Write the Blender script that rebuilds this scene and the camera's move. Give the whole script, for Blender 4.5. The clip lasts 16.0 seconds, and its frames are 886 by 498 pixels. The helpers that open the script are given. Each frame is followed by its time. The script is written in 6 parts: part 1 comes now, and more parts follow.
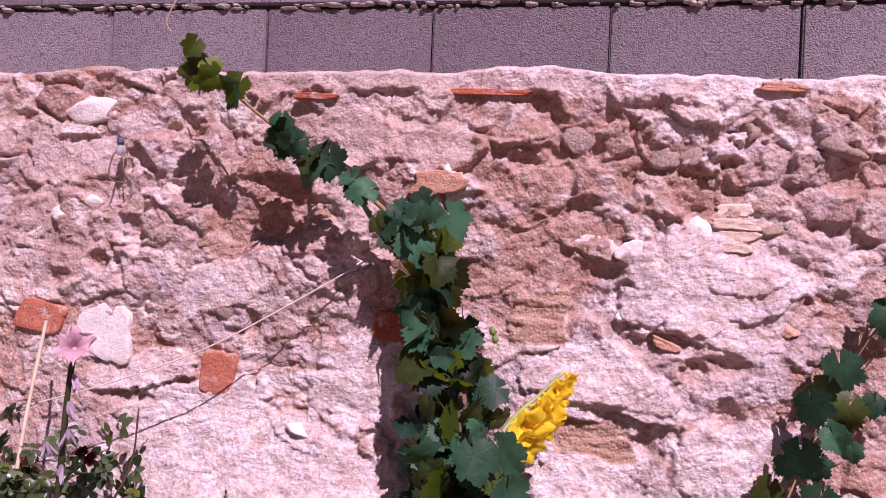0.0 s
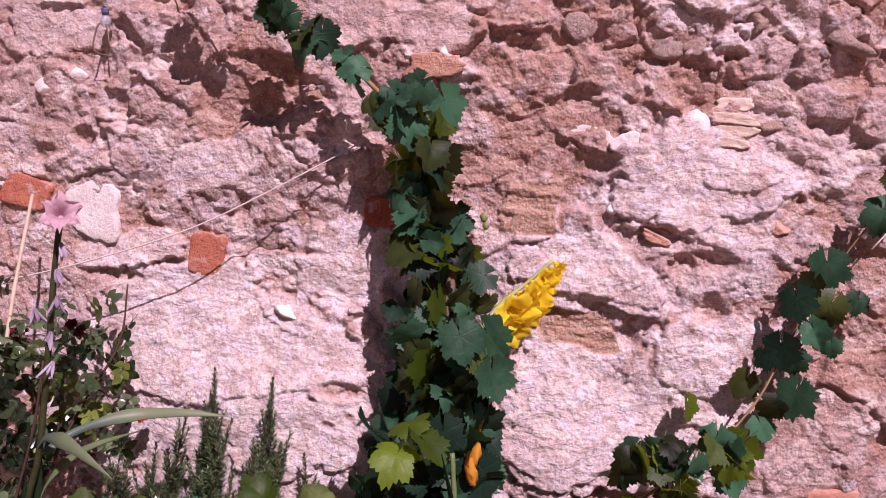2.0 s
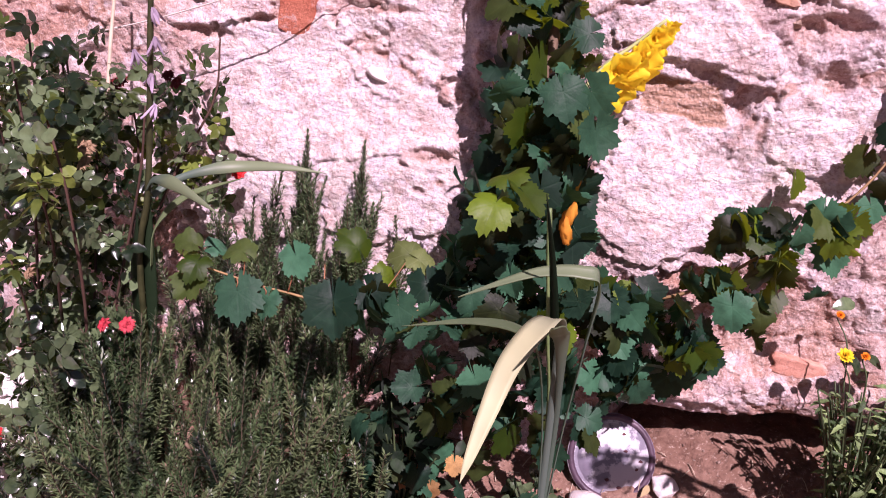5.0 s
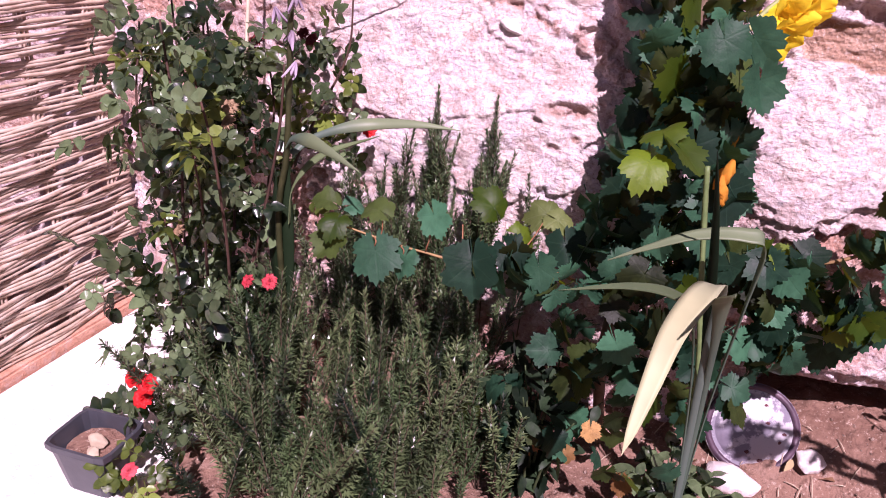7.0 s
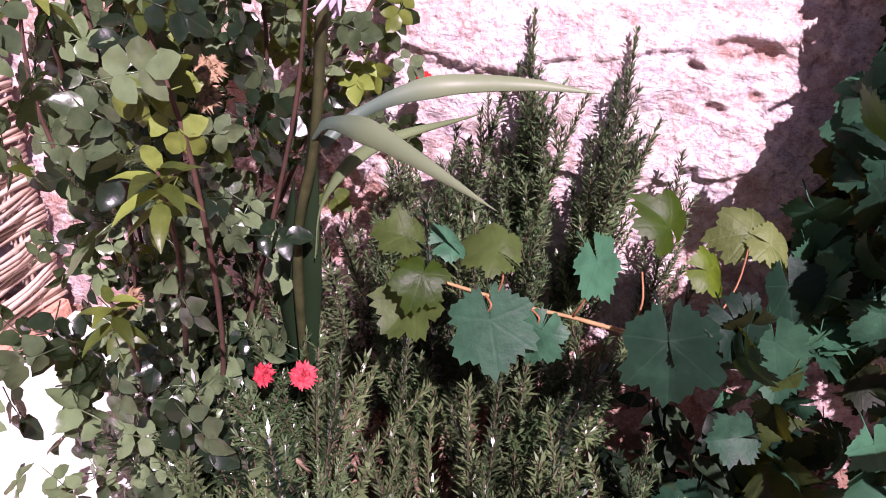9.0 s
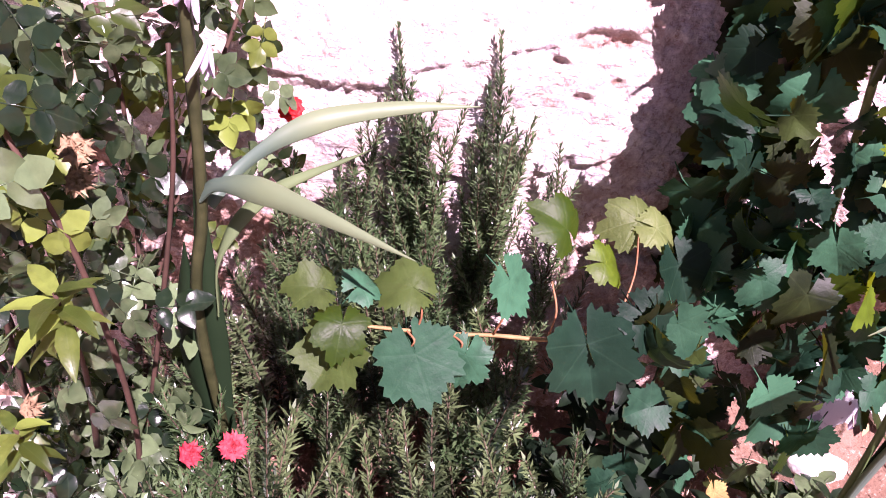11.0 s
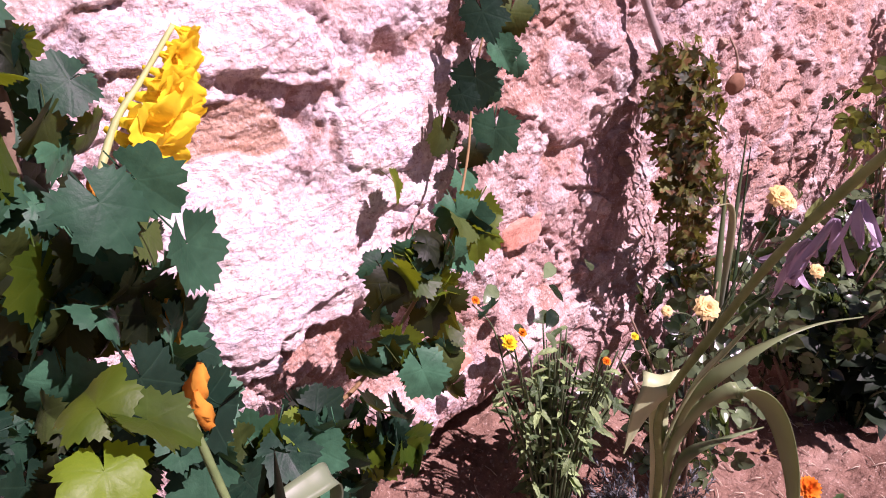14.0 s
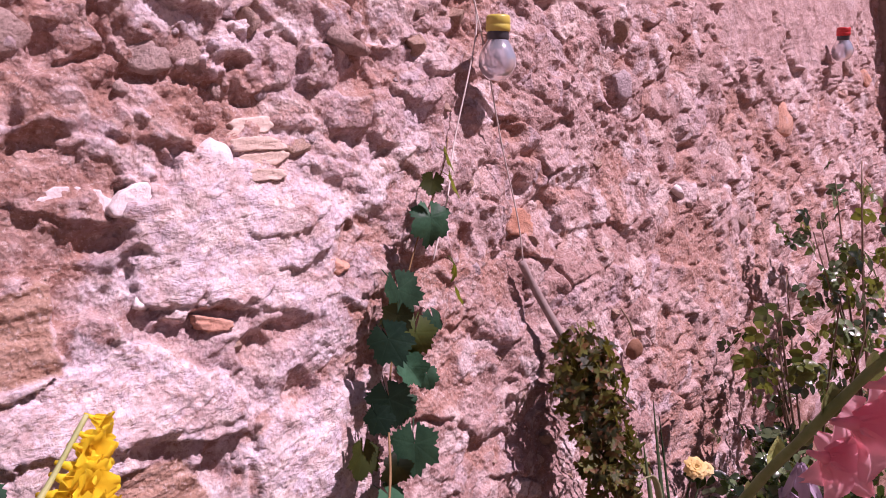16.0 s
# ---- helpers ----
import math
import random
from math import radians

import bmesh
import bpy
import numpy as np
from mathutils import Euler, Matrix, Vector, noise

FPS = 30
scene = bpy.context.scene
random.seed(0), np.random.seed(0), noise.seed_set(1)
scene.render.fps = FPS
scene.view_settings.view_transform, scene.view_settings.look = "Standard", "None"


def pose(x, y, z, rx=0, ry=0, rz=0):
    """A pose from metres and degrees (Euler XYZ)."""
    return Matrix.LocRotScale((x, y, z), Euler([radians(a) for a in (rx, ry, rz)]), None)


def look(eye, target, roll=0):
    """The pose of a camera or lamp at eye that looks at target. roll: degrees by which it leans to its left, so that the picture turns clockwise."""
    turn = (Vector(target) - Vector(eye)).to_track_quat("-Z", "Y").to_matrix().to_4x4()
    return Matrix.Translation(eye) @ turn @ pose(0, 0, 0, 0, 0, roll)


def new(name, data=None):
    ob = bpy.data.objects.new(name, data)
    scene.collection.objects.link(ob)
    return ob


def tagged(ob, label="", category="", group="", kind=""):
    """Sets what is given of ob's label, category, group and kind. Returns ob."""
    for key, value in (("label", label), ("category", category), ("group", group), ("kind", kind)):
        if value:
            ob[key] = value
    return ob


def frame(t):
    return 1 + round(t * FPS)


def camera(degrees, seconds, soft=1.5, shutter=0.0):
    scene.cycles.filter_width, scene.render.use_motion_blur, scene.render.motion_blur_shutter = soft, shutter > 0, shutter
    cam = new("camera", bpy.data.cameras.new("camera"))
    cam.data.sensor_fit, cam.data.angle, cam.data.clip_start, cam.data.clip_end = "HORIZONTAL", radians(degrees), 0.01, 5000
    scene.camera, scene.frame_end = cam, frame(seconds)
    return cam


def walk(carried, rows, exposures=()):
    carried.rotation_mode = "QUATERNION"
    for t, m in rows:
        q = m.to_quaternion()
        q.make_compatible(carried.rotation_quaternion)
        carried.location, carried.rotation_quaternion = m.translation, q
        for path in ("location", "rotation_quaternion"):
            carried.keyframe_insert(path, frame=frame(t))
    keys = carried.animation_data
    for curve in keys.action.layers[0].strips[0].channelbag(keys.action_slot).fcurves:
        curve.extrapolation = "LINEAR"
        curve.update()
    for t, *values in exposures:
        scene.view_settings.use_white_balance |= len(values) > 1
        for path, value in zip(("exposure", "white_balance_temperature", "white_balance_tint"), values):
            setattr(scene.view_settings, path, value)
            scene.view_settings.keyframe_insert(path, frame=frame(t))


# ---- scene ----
cam = camera(62.1, 16.0, soft=1.0)
PATH = [
    (0, (0.014, 0.028, 1.325), (-0.296, 2.004, 1.317), 2.4),
    (0.5, (0.032, 0.012, 1.313), (-0.329, 1.976, 1.216), 1.8),
    (1, (0.027, 0.018, 1.275), (-0.341, 1.976, 1.094), 3.3),
    (1.5, (0.02, 0.029, 1.272), (-0.309, 1.99, 1.056), 3.1),
    (2, (0.018, 0.038, 1.266), (-0.257, 2.006, 1.033), 4.4),
    (2.5, (0.043, 0.047, 1.247), (-0.183, 2.013, 0.961), 3.8),
    (3, (0.056, 0.053, 1.218), (-0.167, 2.005, 0.847), 3.9),
    (3.5, (0.05, 0.058, 1.197), (-0.203, 1.992, 0.754), 4.8),
    (4, (0.024, 0.058, 1.186), (-0.259, 1.977, 0.696), 5.3),
    (4.5, (-0.006, 0.046, 1.181), (-0.377, 1.932, 0.627), 6.3),
    (5, (-0.022, 0.037, 1.151), (-0.414, 1.862, 0.434), 5.7),
    (5.2, (-0.018, 0.038, 1.149), (-0.45, 1.822, 0.355), 4.3),
    (7.3, (-0.148, 0.054, 1.129), (-0.771, 1.754, 0.28), 3.2),
    (7.5, (-0.207, 0.097, 1.118), (-0.777, 1.806, 0.25), 3.0),
    (8, (-0.319, 0.25, 1.073), (-0.829, 1.926, 0.108), 3.0),
    (8.2, (-0.372, 0.348, 1.054), (-0.864, 2.025, 0.083), 3.5),
    (10.3, (-0.589, 0.552, 1.054), (-0.601, 2.073, -0.245), 4.7),
    (10.5, (-0.585, 0.552, 1.063), (-0.552, 2.076, -0.232), 4.4),
    (11, (-0.58, 0.542, 1.11), (-0.557, 2.17, -0.052), 2.6),
    (11.5, (-0.513, 0.532, 1.106), (-0.312, 2.165, -0.032), 2.1),
    (12, (-0.387, 0.491, 1.114), (0.006, 2.131, 0.039), 1.0),
    (12.5, (-0.293, 0.449, 1.114), (0.216, 2.07, 0.059), 0.5),
    (13, (-0.232, 0.442, 1.121), (0.4, 2.01, 0.052), -2.5),
    (13.5, (-0.21, 0.514, 1.142), (0.683, 2.048, 0.22), -2.3),
    (14, (-0.207, 0.575, 1.186), (0.823, 2.088, 0.38), -2.9),
    (14.5, (-0.196, 0.588, 1.22), (0.964, 2.083, 0.572), -5.2),
    (15, (-0.188, 0.581, 1.264), (1.073, 2.065, 0.81), -6.8),
    (15.5, (-0.186, 0.558, 1.298), (1.111, 2.049, 0.993), -7.5),
    (16, (-0.188, 0.543, 1.315), (1.131, 2.031, 1.104), -8.0),
]
EXPOSURE = [(0, 0.26, 6150, 53), (2.5, 0.15, 6350, 48), (3.5, 0.28, 6300, 49), (5, 0.62, 6200, 50), (8, 0.76, 6100, 53), (10.5, 1.48, 6150, 50), (11.1, 1.62, 6150, 53), (11.6, 1.22, 6200, 53), (13, 1.00, 6200, 54), (14.2, 0.90, 6250, 53), (15, 0.56, 6250, 54), (16, 0.31, 6250, 56)]
walk(cam, [(t, look(eye, target, roll)) for t, eye, target, roll in PATH], EXPOSURE)


# ---- world and sun ----
SUN_FROM = Vector((0.42, -0.74, 1.0)).normalized()
world = bpy.data.worlds.new("sky")
scene.world = world
world.use_nodes = True
wn = world.node_tree.nodes
sky = wn.new("ShaderNodeTexSky")
sky.sky_type, sky.sun_disc = "NISHITA", False
sky.sun_elevation = math.asin(SUN_FROM.z)
sky.sun_rotation = math.atan2(SUN_FROM.x, SUN_FROM.y)
wn["Background"].inputs["Strength"].default_value = 0.020
world.node_tree.links.new(sky.outputs["Color"], wn["Background"].inputs["Color"])
sun_data = bpy.data.lights.new("sun", "SUN")
sun_data.energy, sun_data.angle, sun_data.color = 5.0, radians(0.55), (1.0, 0.94, 0.86)
sun = new("sun", sun_data)
sun.matrix_world = look(SUN_FROM * 20, (0, 0, 0))


# ---- material tools ----
class Nodes:
    """A small wrapper round a material's node tree."""

    def __init__(self, name, rough=0.8, spec=0.3):
        self.mat = bpy.data.materials.new(name)
        self.mat.use_nodes = True
        self.tree = self.mat.node_tree
        self.n, self.l = self.tree.nodes, self.tree.links
        self.b = self.n["Principled BSDF"]
        self.b.inputs["Roughness"].default_value = rough
        self.b.inputs["Specular IOR Level"].default_value = spec
        self.coord = self.n.new("ShaderNodeTexCoord")
        self.geo = self.n.new("ShaderNodeNewGeometry")

    def put(self, value, socket):
        if hasattr(value, "is_linked"):
            self.l.new(value, socket)
        else:
            socket.default_value = value

    def noise(self, scale, detail=4, rough=0.55, vec=None, dist=0.0):
        t = self.n.new("ShaderNodeTexNoise")
        t.inputs["Scale"].default_value, t.inputs["Detail"].default_value = scale, detail
        t.inputs["Roughness"].default_value, t.inputs["Distortion"].default_value = rough, dist
        self.l.new(vec or self.coord.outputs["Object"], t.inputs["Vector"])
        return t.outputs["Fac"]

    def voronoi(self, scale, feature="F1", vec=None):
        t = self.n.new("ShaderNodeTexVoronoi")
        t.feature = feature
        t.inputs["Scale"].default_value = scale
        self.l.new(vec or self.coord.outputs["Object"], t.inputs["Vector"])
        return t.outputs["Distance"]

    def stretch(self, x, y, z):
        m = self.n.new("ShaderNodeMapping")
        m.inputs["Scale"].default_value = (x, y, z)
        self.l.new(self.coord.outputs["Object"], m.inputs["Vector"])
        return m.outputs["Vector"]

    def ramp(self, fac, stops):
        r = self.n.new("ShaderNodeValToRGB")
        e = r.color_ramp.elements
        while len(e) < len(stops):
            e.new(0.5)
        for el, (p, c) in zip(e, stops):
            el.position = p
            el.color = (*c, 1) if isinstance(c, tuple) else (c, c, c, 1)
        self.put(fac, r.inputs["Fac"])
        return r.outputs["Color"]

    def mix(self, fac, a, b, how="MIX"):
        m = self.n.new("ShaderNodeMix")
        m.data_type, m.blend_type = "RGBA", how
        self.put(fac, m.inputs["Factor"])
        for value, key in ((a, "A"), (b, "B")):
            sock = [i for i in m.inputs if i.name == key and i.type == "RGBA"][0]
            self.put((*value, 1) if isinstance(value, tuple) else value, sock)
        return [o for o in m.outputs if o.type == "RGBA"][0]

    def math(self, op, a, b=0.0, c=0.0):
        m = self.n.new("ShaderNodeMath")
        m.operation = op
        for v, i in zip((a, b, c), m.inputs):
            self.put(v, i)
        return m.outputs[0]

    def rand(self):
        return self.n.new("ShaderNodeObjectInfo").outputs["Random"]

    def island(self):
        return self.geo.outputs["Random Per Island"]

    def attr(self, name):
        a = self.n.new("ShaderNodeAttribute")
        a.attribute_name = name
        return a.outputs["Fac"]

    def color(self, c):
        self.put((*c, 1) if isinstance(c, tuple) else c, self.b.inputs["Base Color"])
        return self

    def bump(self, height, strength=0.5, dist=0.01):
        b = self.n.new("ShaderNodeBump")
        b.inputs["Strength"].default_value, b.inputs["Distance"].default_value = strength, dist
        self.put(height, b.inputs["Height"])
        self.l.new(b.outputs["Normal"], self.b.inputs["Normal"])
        return self

    def translucent(self, color, share):
        t = self.n.new("ShaderNodeBsdfTranslucent")
        self.put((*color, 1) if isinstance(color, tuple) else color, t.inputs["Color"])
        m = self.n.new("ShaderNodeMixShader")
        m.inputs[0].default_value = share
        self.l.new(self.b.outputs[0], m.inputs[1])
        self.l.new(t.outputs[0], m.inputs[2])
        self.l.new(m.outputs[0], self.n["Material Output"].inputs["Surface"])
        return self


def mat_rubble():
    k = Nodes("rubble_mortar", 0.95, 0.12)
    mid, fine = k.noise(19, 7, 0.75), k.noise(110, 5, 0.75)
    earth = k.ramp(mid, [(0.34, (0.25, 0.125, 0.10)), (0.43, (0.38, 0.23, 0.20)), (0.54, (0.52, 0.37, 0.345)), (0.66, (0.72, 0.59, 0.565))])
    grey = k.ramp(mid, [(0.32, (0.28, 0.19, 0.205)), (0.5, (0.48, 0.37, 0.395)), (0.68, (0.70, 0.60, 0.63))])
    base = k.mix(k.ramp(k.noise(3.2, 5, 0.65), [(0.44, 0.0), (0.56, 0.9)]), earth, grey)
    base = k.mix(k.ramp(k.noise(5.3, 5, 0.65, dist=0.8), [(0.52, 0.0), (0.63, 0.85)]), base, k.ramp(mid, [(0.3, (0.42, 0.21, 0.15)), (0.7, (0.66, 0.44, 0.35))]))
    base = k.mix(k.ramp(k.noise(8.7, 5, 0.7, dist=0.5), [(0.58, 0.0), (0.68, 0.7)]), base, k.ramp(mid, [(0.3, (0.52, 0.39, 0.33)), (0.65, (0.74, 0.64, 0.59))]))
    lime = k.ramp(k.noise(30, 6, 0.75), [(0.32, (0.40, 0.265, 0.24)), (0.47, (0.575, 0.455, 0.44)), (0.66, (0.80, 0.71, 0.70))])
    base = k.mix(k.math("MULTIPLY", k.attr("plaster"), k.ramp(k.noise(7, 5, 0.7), [(0.3, 0.45), (0.5, 0.95)])), base, lime)
    base = k.mix(k.ramp(k.noise(23, 5, 0.7, dist=0.4), [(0.47, 0.0), (0.57, 0.8)]), base, k.ramp(fine, [(0.35, (0.44, 0.355, 0.41)), (0.62, (0.78, 0.70, 0.755))]))
    base = k.mix(k.ramp(k.noise(31, 5, 0.7, k.stretch(1, 1, 1.5), 0.3), [(0.53, 0.0), (0.60, 0.8)]), base, k.ramp(fine, [(0.35, (0.60, 0.48, 0.42)), (0.62, (0.87, 0.79, 0.75))]))
    base = k.mix(k.math("MULTIPLY", k.attr("earthy"), 0.85), base, k.ramp(mid, [(0.32, (0.25, 0.135, 0.115)), (0.5, (0.40, 0.255, 0.225)), (0.68, (0.58, 0.42, 0.385))]))
    stone = k.ramp(k.attr("tint"), [(0.0, (0.30, 0.165, 0.135)), (0.22, (0.44, 0.285, 0.25)), (0.45, (0.56, 0.415, 0.39)), (0.62, (0.74, 0.62, 0.57)), (0.8, (0.46, 0.36, 0.39)), (1.0, (0.82, 0.74, 0.73))])
    bare = k.math("SUBTRACT", 1.0, k.attr("plaster"))
    base = k.mix(k.math("MULTIPLY", bare, k.math("MULTIPLY", k.attr("face"), k.ramp(mid, [(0.35, 0.25), (0.6, 0.68)]))), base, stone)
    base = k.mix(k.math("MULTIPLY", bare, k.math("MULTIPLY", k.math("SUBTRACT", 1.0, k.attr("face")), 0.5)), base, (0.31, 0.18, 0.15))
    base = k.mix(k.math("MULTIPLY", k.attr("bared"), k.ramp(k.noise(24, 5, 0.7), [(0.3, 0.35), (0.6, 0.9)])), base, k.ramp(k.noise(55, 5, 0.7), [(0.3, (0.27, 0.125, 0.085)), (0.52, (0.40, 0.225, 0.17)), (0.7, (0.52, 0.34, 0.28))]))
    sand = k.ramp(k.noise(14, 5, 0.6, k.stretch(1, 1, 7)), [(0.3, (0.34, 0.19, 0.125)), (0.55, (0.47, 0.30, 0.225)), (0.7, (0.58, 0.41, 0.335))])
    base = k.mix(k.attr("sand"), base, sand)
    base = k.mix(k.ramp(fine, [(0.36, 0.6), (0.46, 0.0)]), base, (0.29, 0.15, 0.12))
    base = k.mix(k.ramp(k.noise(160, 3, 0.7), [(0.55, 0.0), (0.68, 0.5)]), base, (0.76, 0.67, 0.64))
    k.color(base)
    grains = k.math("ADD", k.math("MULTIPLY", k.voronoi(150), 0.30), k.math("MULTIPLY", k.noise(300, 3, 0.7), 0.14))
    h = k.math("ADD", k.math("MULTIPLY", k.noise(60, 8, 0.74), 0.48), k.math("MULTIPLY", grains, 0.75))
    layers = k.ramp(k.noise(21, 6, 0.68, k.stretch(0.8, 1, 1.4), 0.4), [(0.34, 0.0), (0.46, 0.45), (0.52, 0.55), (0.64, 1.0)])
    flake = k.math("ADD", k.math("MULTIPLY", layers, 0.30), k.math("ADD", k.math("MULTIPLY", k.noise(85, 6, 0.72), 0.20), k.math("MULTIPLY", grains, 0.35)))
    sel = k.n.new("ShaderNodeMix")
    k.put(k.attr("plaster"), sel.inputs[0])
    k.put(h, sel.inputs[2])
    k.put(flake, sel.inputs[3])
    return k.bump(sel.outputs[0], 1.0, 0.012).mat


def mat_stone(name, dark, light, grain=60, strength=0.5, specks=0.5, dust=0.45):
    k = Nodes(name, 0.9, 0.2)
    c = k.ramp(k.math("ADD", k.math("MULTIPLY", k.noise(grain * 0.35, 5, 0.6, k.geo.outputs["Position"]), 0.75), k.math("MULTIPLY", k.rand(), 0.25)), [(0.3, dark), (0.7, light)])
    c = k.mix(k.ramp(k.noise(grain * 2.5, 3, 0.6, k.geo.outputs["Position"]), [(0.3, specks), (0.5, 0.0)]), c, tuple(v * 0.55 for v in dark))
    c = k.mix(k.ramp(k.noise(26, 5, 0.7, k.geo.outputs["Position"], 0.5), [(0.54, 0.0), (0.64, dust)]), c, (0.58, 0.44, 0.41))
    k.color(c)
    return k.bump(k.math("ADD", k.noise(grain, 6, 0.75, k.geo.outputs["Position"]), k.noise(grain * 3, 4, 0.7, k.geo.outputs["Position"])), min(1.0, strength * 1.7), 0.014).mat


def mat_block():
    k = Nodes("concrete_block", 0.95, 0.1)
    tone = k.math("ADD", k.math("MULTIPLY", k.noise(3, 4, 0.6), 0.6), k.math("MULTIPLY", k.rand(), 0.4))
    c = k.ramp(tone, [(0.3, (0.19, 0.155, 0.18)), (0.7, (0.29, 0.245, 0.275))])
    c = k.mix(k.ramp(k.noise(210, 3, 0.7), [(0.36, 0.75), (0.52, 0.0)]), c, (0.085, 0.075, 0.085))
    c = k.mix(k.ramp(k.noise(330, 2, 0.6), [(0.58, 0.0), (0.72, 0.4)]), c, (0.46, 0.42, 0.44))
    k.color(c)
    return k.bump(k.math("ADD", k.noise(210, 4, 0.7), k.math("MULTIPLY", k.voronoi(260), 0.6)), 0.8, 0.006).mat


def mat_soil():
    k = Nodes("dry_soil", 0.97, 0.1)
    c = k.ramp(k.noise(9, 6, 0.65), [(0.3, (0.17, 0.092, 0.066)), (0.55, (0.285, 0.168, 0.124)), (0.75, (0.385, 0.255, 0.20))])
    c = k.mix(k.ramp(k.noise(120, 4, 0.7), [(0.58, 0.0), (0.7, 0.8)]), c, (0.55, 0.43, 0.36))
    c = k.mix(k.ramp(k.noise(60, 4, 0.7), [(0.32, 0.7), (0.46, 0.0)]), c, (0.12, 0.065, 0.05))
    k.color(c)
    return k.bump(k.math("ADD", k.noise(45, 6, 0.7), k.math("MULTIPLY", k.noise(160, 4, 0.7), 0.5)), 0.9, 0.012).mat


def mat_leaf(name, dark, light, glow, gloss=0.42, veins=(), vein_color=(0.16, 0.22, 0.1), share=0.3, spots=None, relief=0.5, dry=None, spec=0.4):
    """A leaf lies in its own XY plane with its tip along +Y; veins are given as angles from the tip, in degrees."""
    k = Nodes(name, gloss, spec)
    own = k.rand()
    vec = k.n.new("ShaderNodeVectorMath")
    vec.operation = "ADD"
    k.l.new(k.coord.outputs["Object"], vec.inputs[0])
    k.l.new(k.math("MULTIPLY", own, 40.0), vec.inputs[1])
    patch = k.noise(3.2, 4, 0.6, vec.outputs[0])
    t = k.math("ADD", k.math("MULTIPLY", patch, 0.7), k.math("SUBTRACT", k.math("MULTIPLY", own, 0.95), 0.26))
    c = k.ramp(t, [(0.1, tuple(v * 0.65 for v in dark)), (0.35, dark), (0.75, light), (1.0, tuple(min(0.9, v * 1.8) for v in light))])
    height = k.math("MULTIPLY", k.noise(7, 4, 0.6, vec.outputs[0]), 0.10)
    if veins:
        sep = k.n.new("ShaderNodeSeparateXYZ")
        k.l.new(k.coord.outputs["Object"], sep.inputs[0])
        best = None
        for a in veins:
            sx, cy = math.sin(radians(a)), math.cos(radians(a))
            along = k.math("ADD", k.math("MULTIPLY", sep.outputs[0], sx), k.math("MULTIPLY", sep.outputs[1], cy))
            across = k.math("ABSOLUTE", k.math("SUBTRACT", k.math("MULTIPLY", sep.outputs[0], cy), k.math("MULTIPLY", sep.outputs[1], sx)))
            d = k.math("ADD", across, k.math("MULTIPLY", k.math("LESS_THAN", along, 0.0), 1.0))
            best = d if best is None else k.math("MINIMUM", best, d)
        c = k.mix(k.ramp(best, [(0.003, 0.12), (0.012, 0.0)]), c, vein_color)
        height = k.math("ADD", height, k.math("MULTIPLY", k.math("MINIMUM", best, 0.03), 0.6))
    if spots:
        c = k.mix(k.ramp(k.noise(2.5, 4, 0.6, vec.outputs[0]), [(0.50, 0.0), (0.60, 0.9)]), c, spots)
    if dry:
        c = k.mix(k.ramp(k.attr("along"), [(0.30, 1.0), (0.55, 0.0)]), c, dry)
    k.color(c)
    k.bump(height, relief, 0.05)
    k.put(k.math("ADD", k.math("MULTIPLY", patch, 0.25), gloss - 0.12), k.b.inputs["Roughness"])
    return k.translucent(glow, share).mat


def mat_plain(name, dark, light, rough=0.6, spec=0.3, scale=40, bump=0.2, share=0.0, metal=0.0, own=0.2):
    k = Nodes(name, rough, spec)
    t = k.math("ADD", k.math("MULTIPLY", k.noise(scale, 5, 0.6), 1 - own), k.math("MULTIPLY", k.rand(), own))
    k.color(k.ramp(t, [(0.3, dark), (0.7, light)]))
    k.b.inputs["Metallic"].default_value = metal
    k.bump(k.noise(scale * 3, 4, 0.6), bump, 0.004)
    if share:
        k.translucent(light, share)
    return k.mat


RUBBLE, BLOCK, SOIL = mat_rubble(), mat_block(), mat_soil()
LIMESTONE = mat_stone("white_limestone", (0.66, 0.57, 0.55), (0.84, 0.77, 0.76), 45, 0.22, 0.3, 0.5)
PALE = mat_stone("pale_fieldstone", (0.44, 0.29, 0.245), (0.66, 0.51, 0.46))
TAN = mat_stone("tan_sandstone", (0.44, 0.28, 0.20), (0.60, 0.43, 0.34))
GREYSTONE = mat_stone("grey_fieldstone", (0.44, 0.34, 0.35), (0.64, 0.53, 0.54))
BRICK = mat_stone("fired_brick", (0.40, 0.105, 0.06), (0.56, 0.20, 0.125), 55, 0.3, 0.5, 0.7)
TILE = mat_stone("salmon_roof_tile", (0.50, 0.21, 0.14), (0.64, 0.33, 0.25), 50, 0.2)
ORANGE = mat_stone("crumbling_orange_brick", (0.50, 0.24, 0.155), (0.66, 0.40, 0.30), 40, 0.3)
SANDY = mat_stone("cream_sandstone", (0.56, 0.42, 0.33), (0.74, 0.61, 0.52), 40, 0.2, 0.25)
MORTAR = mat_stone("lime_mortar", (0.50, 0.42, 0.38), (0.72, 0.64, 0.60), 45, 0.8)
VINE_VEINS = (0, 48, -48, 105, -105)
VINE = mat_leaf("vine_leaf", (0.008, 0.029, 0.017), (0.024, 0.078, 0.042), (0.07, 0.12, 0.010), 0.48, VINE_VEINS, (0.045, 0.105, 0.06), 0.14, relief=0.2, spec=0.17)
VINE_OLIVE = mat_leaf("olive_vine_leaf", (0.008, 0.014, 0.004), (0.032, 0.050, 0.012), (0.14, 0.14, 0.008), 0.5, VINE_VEINS, (0.08, 0.11, 0.035), 0.22, relief=0.2, spec=0.22)
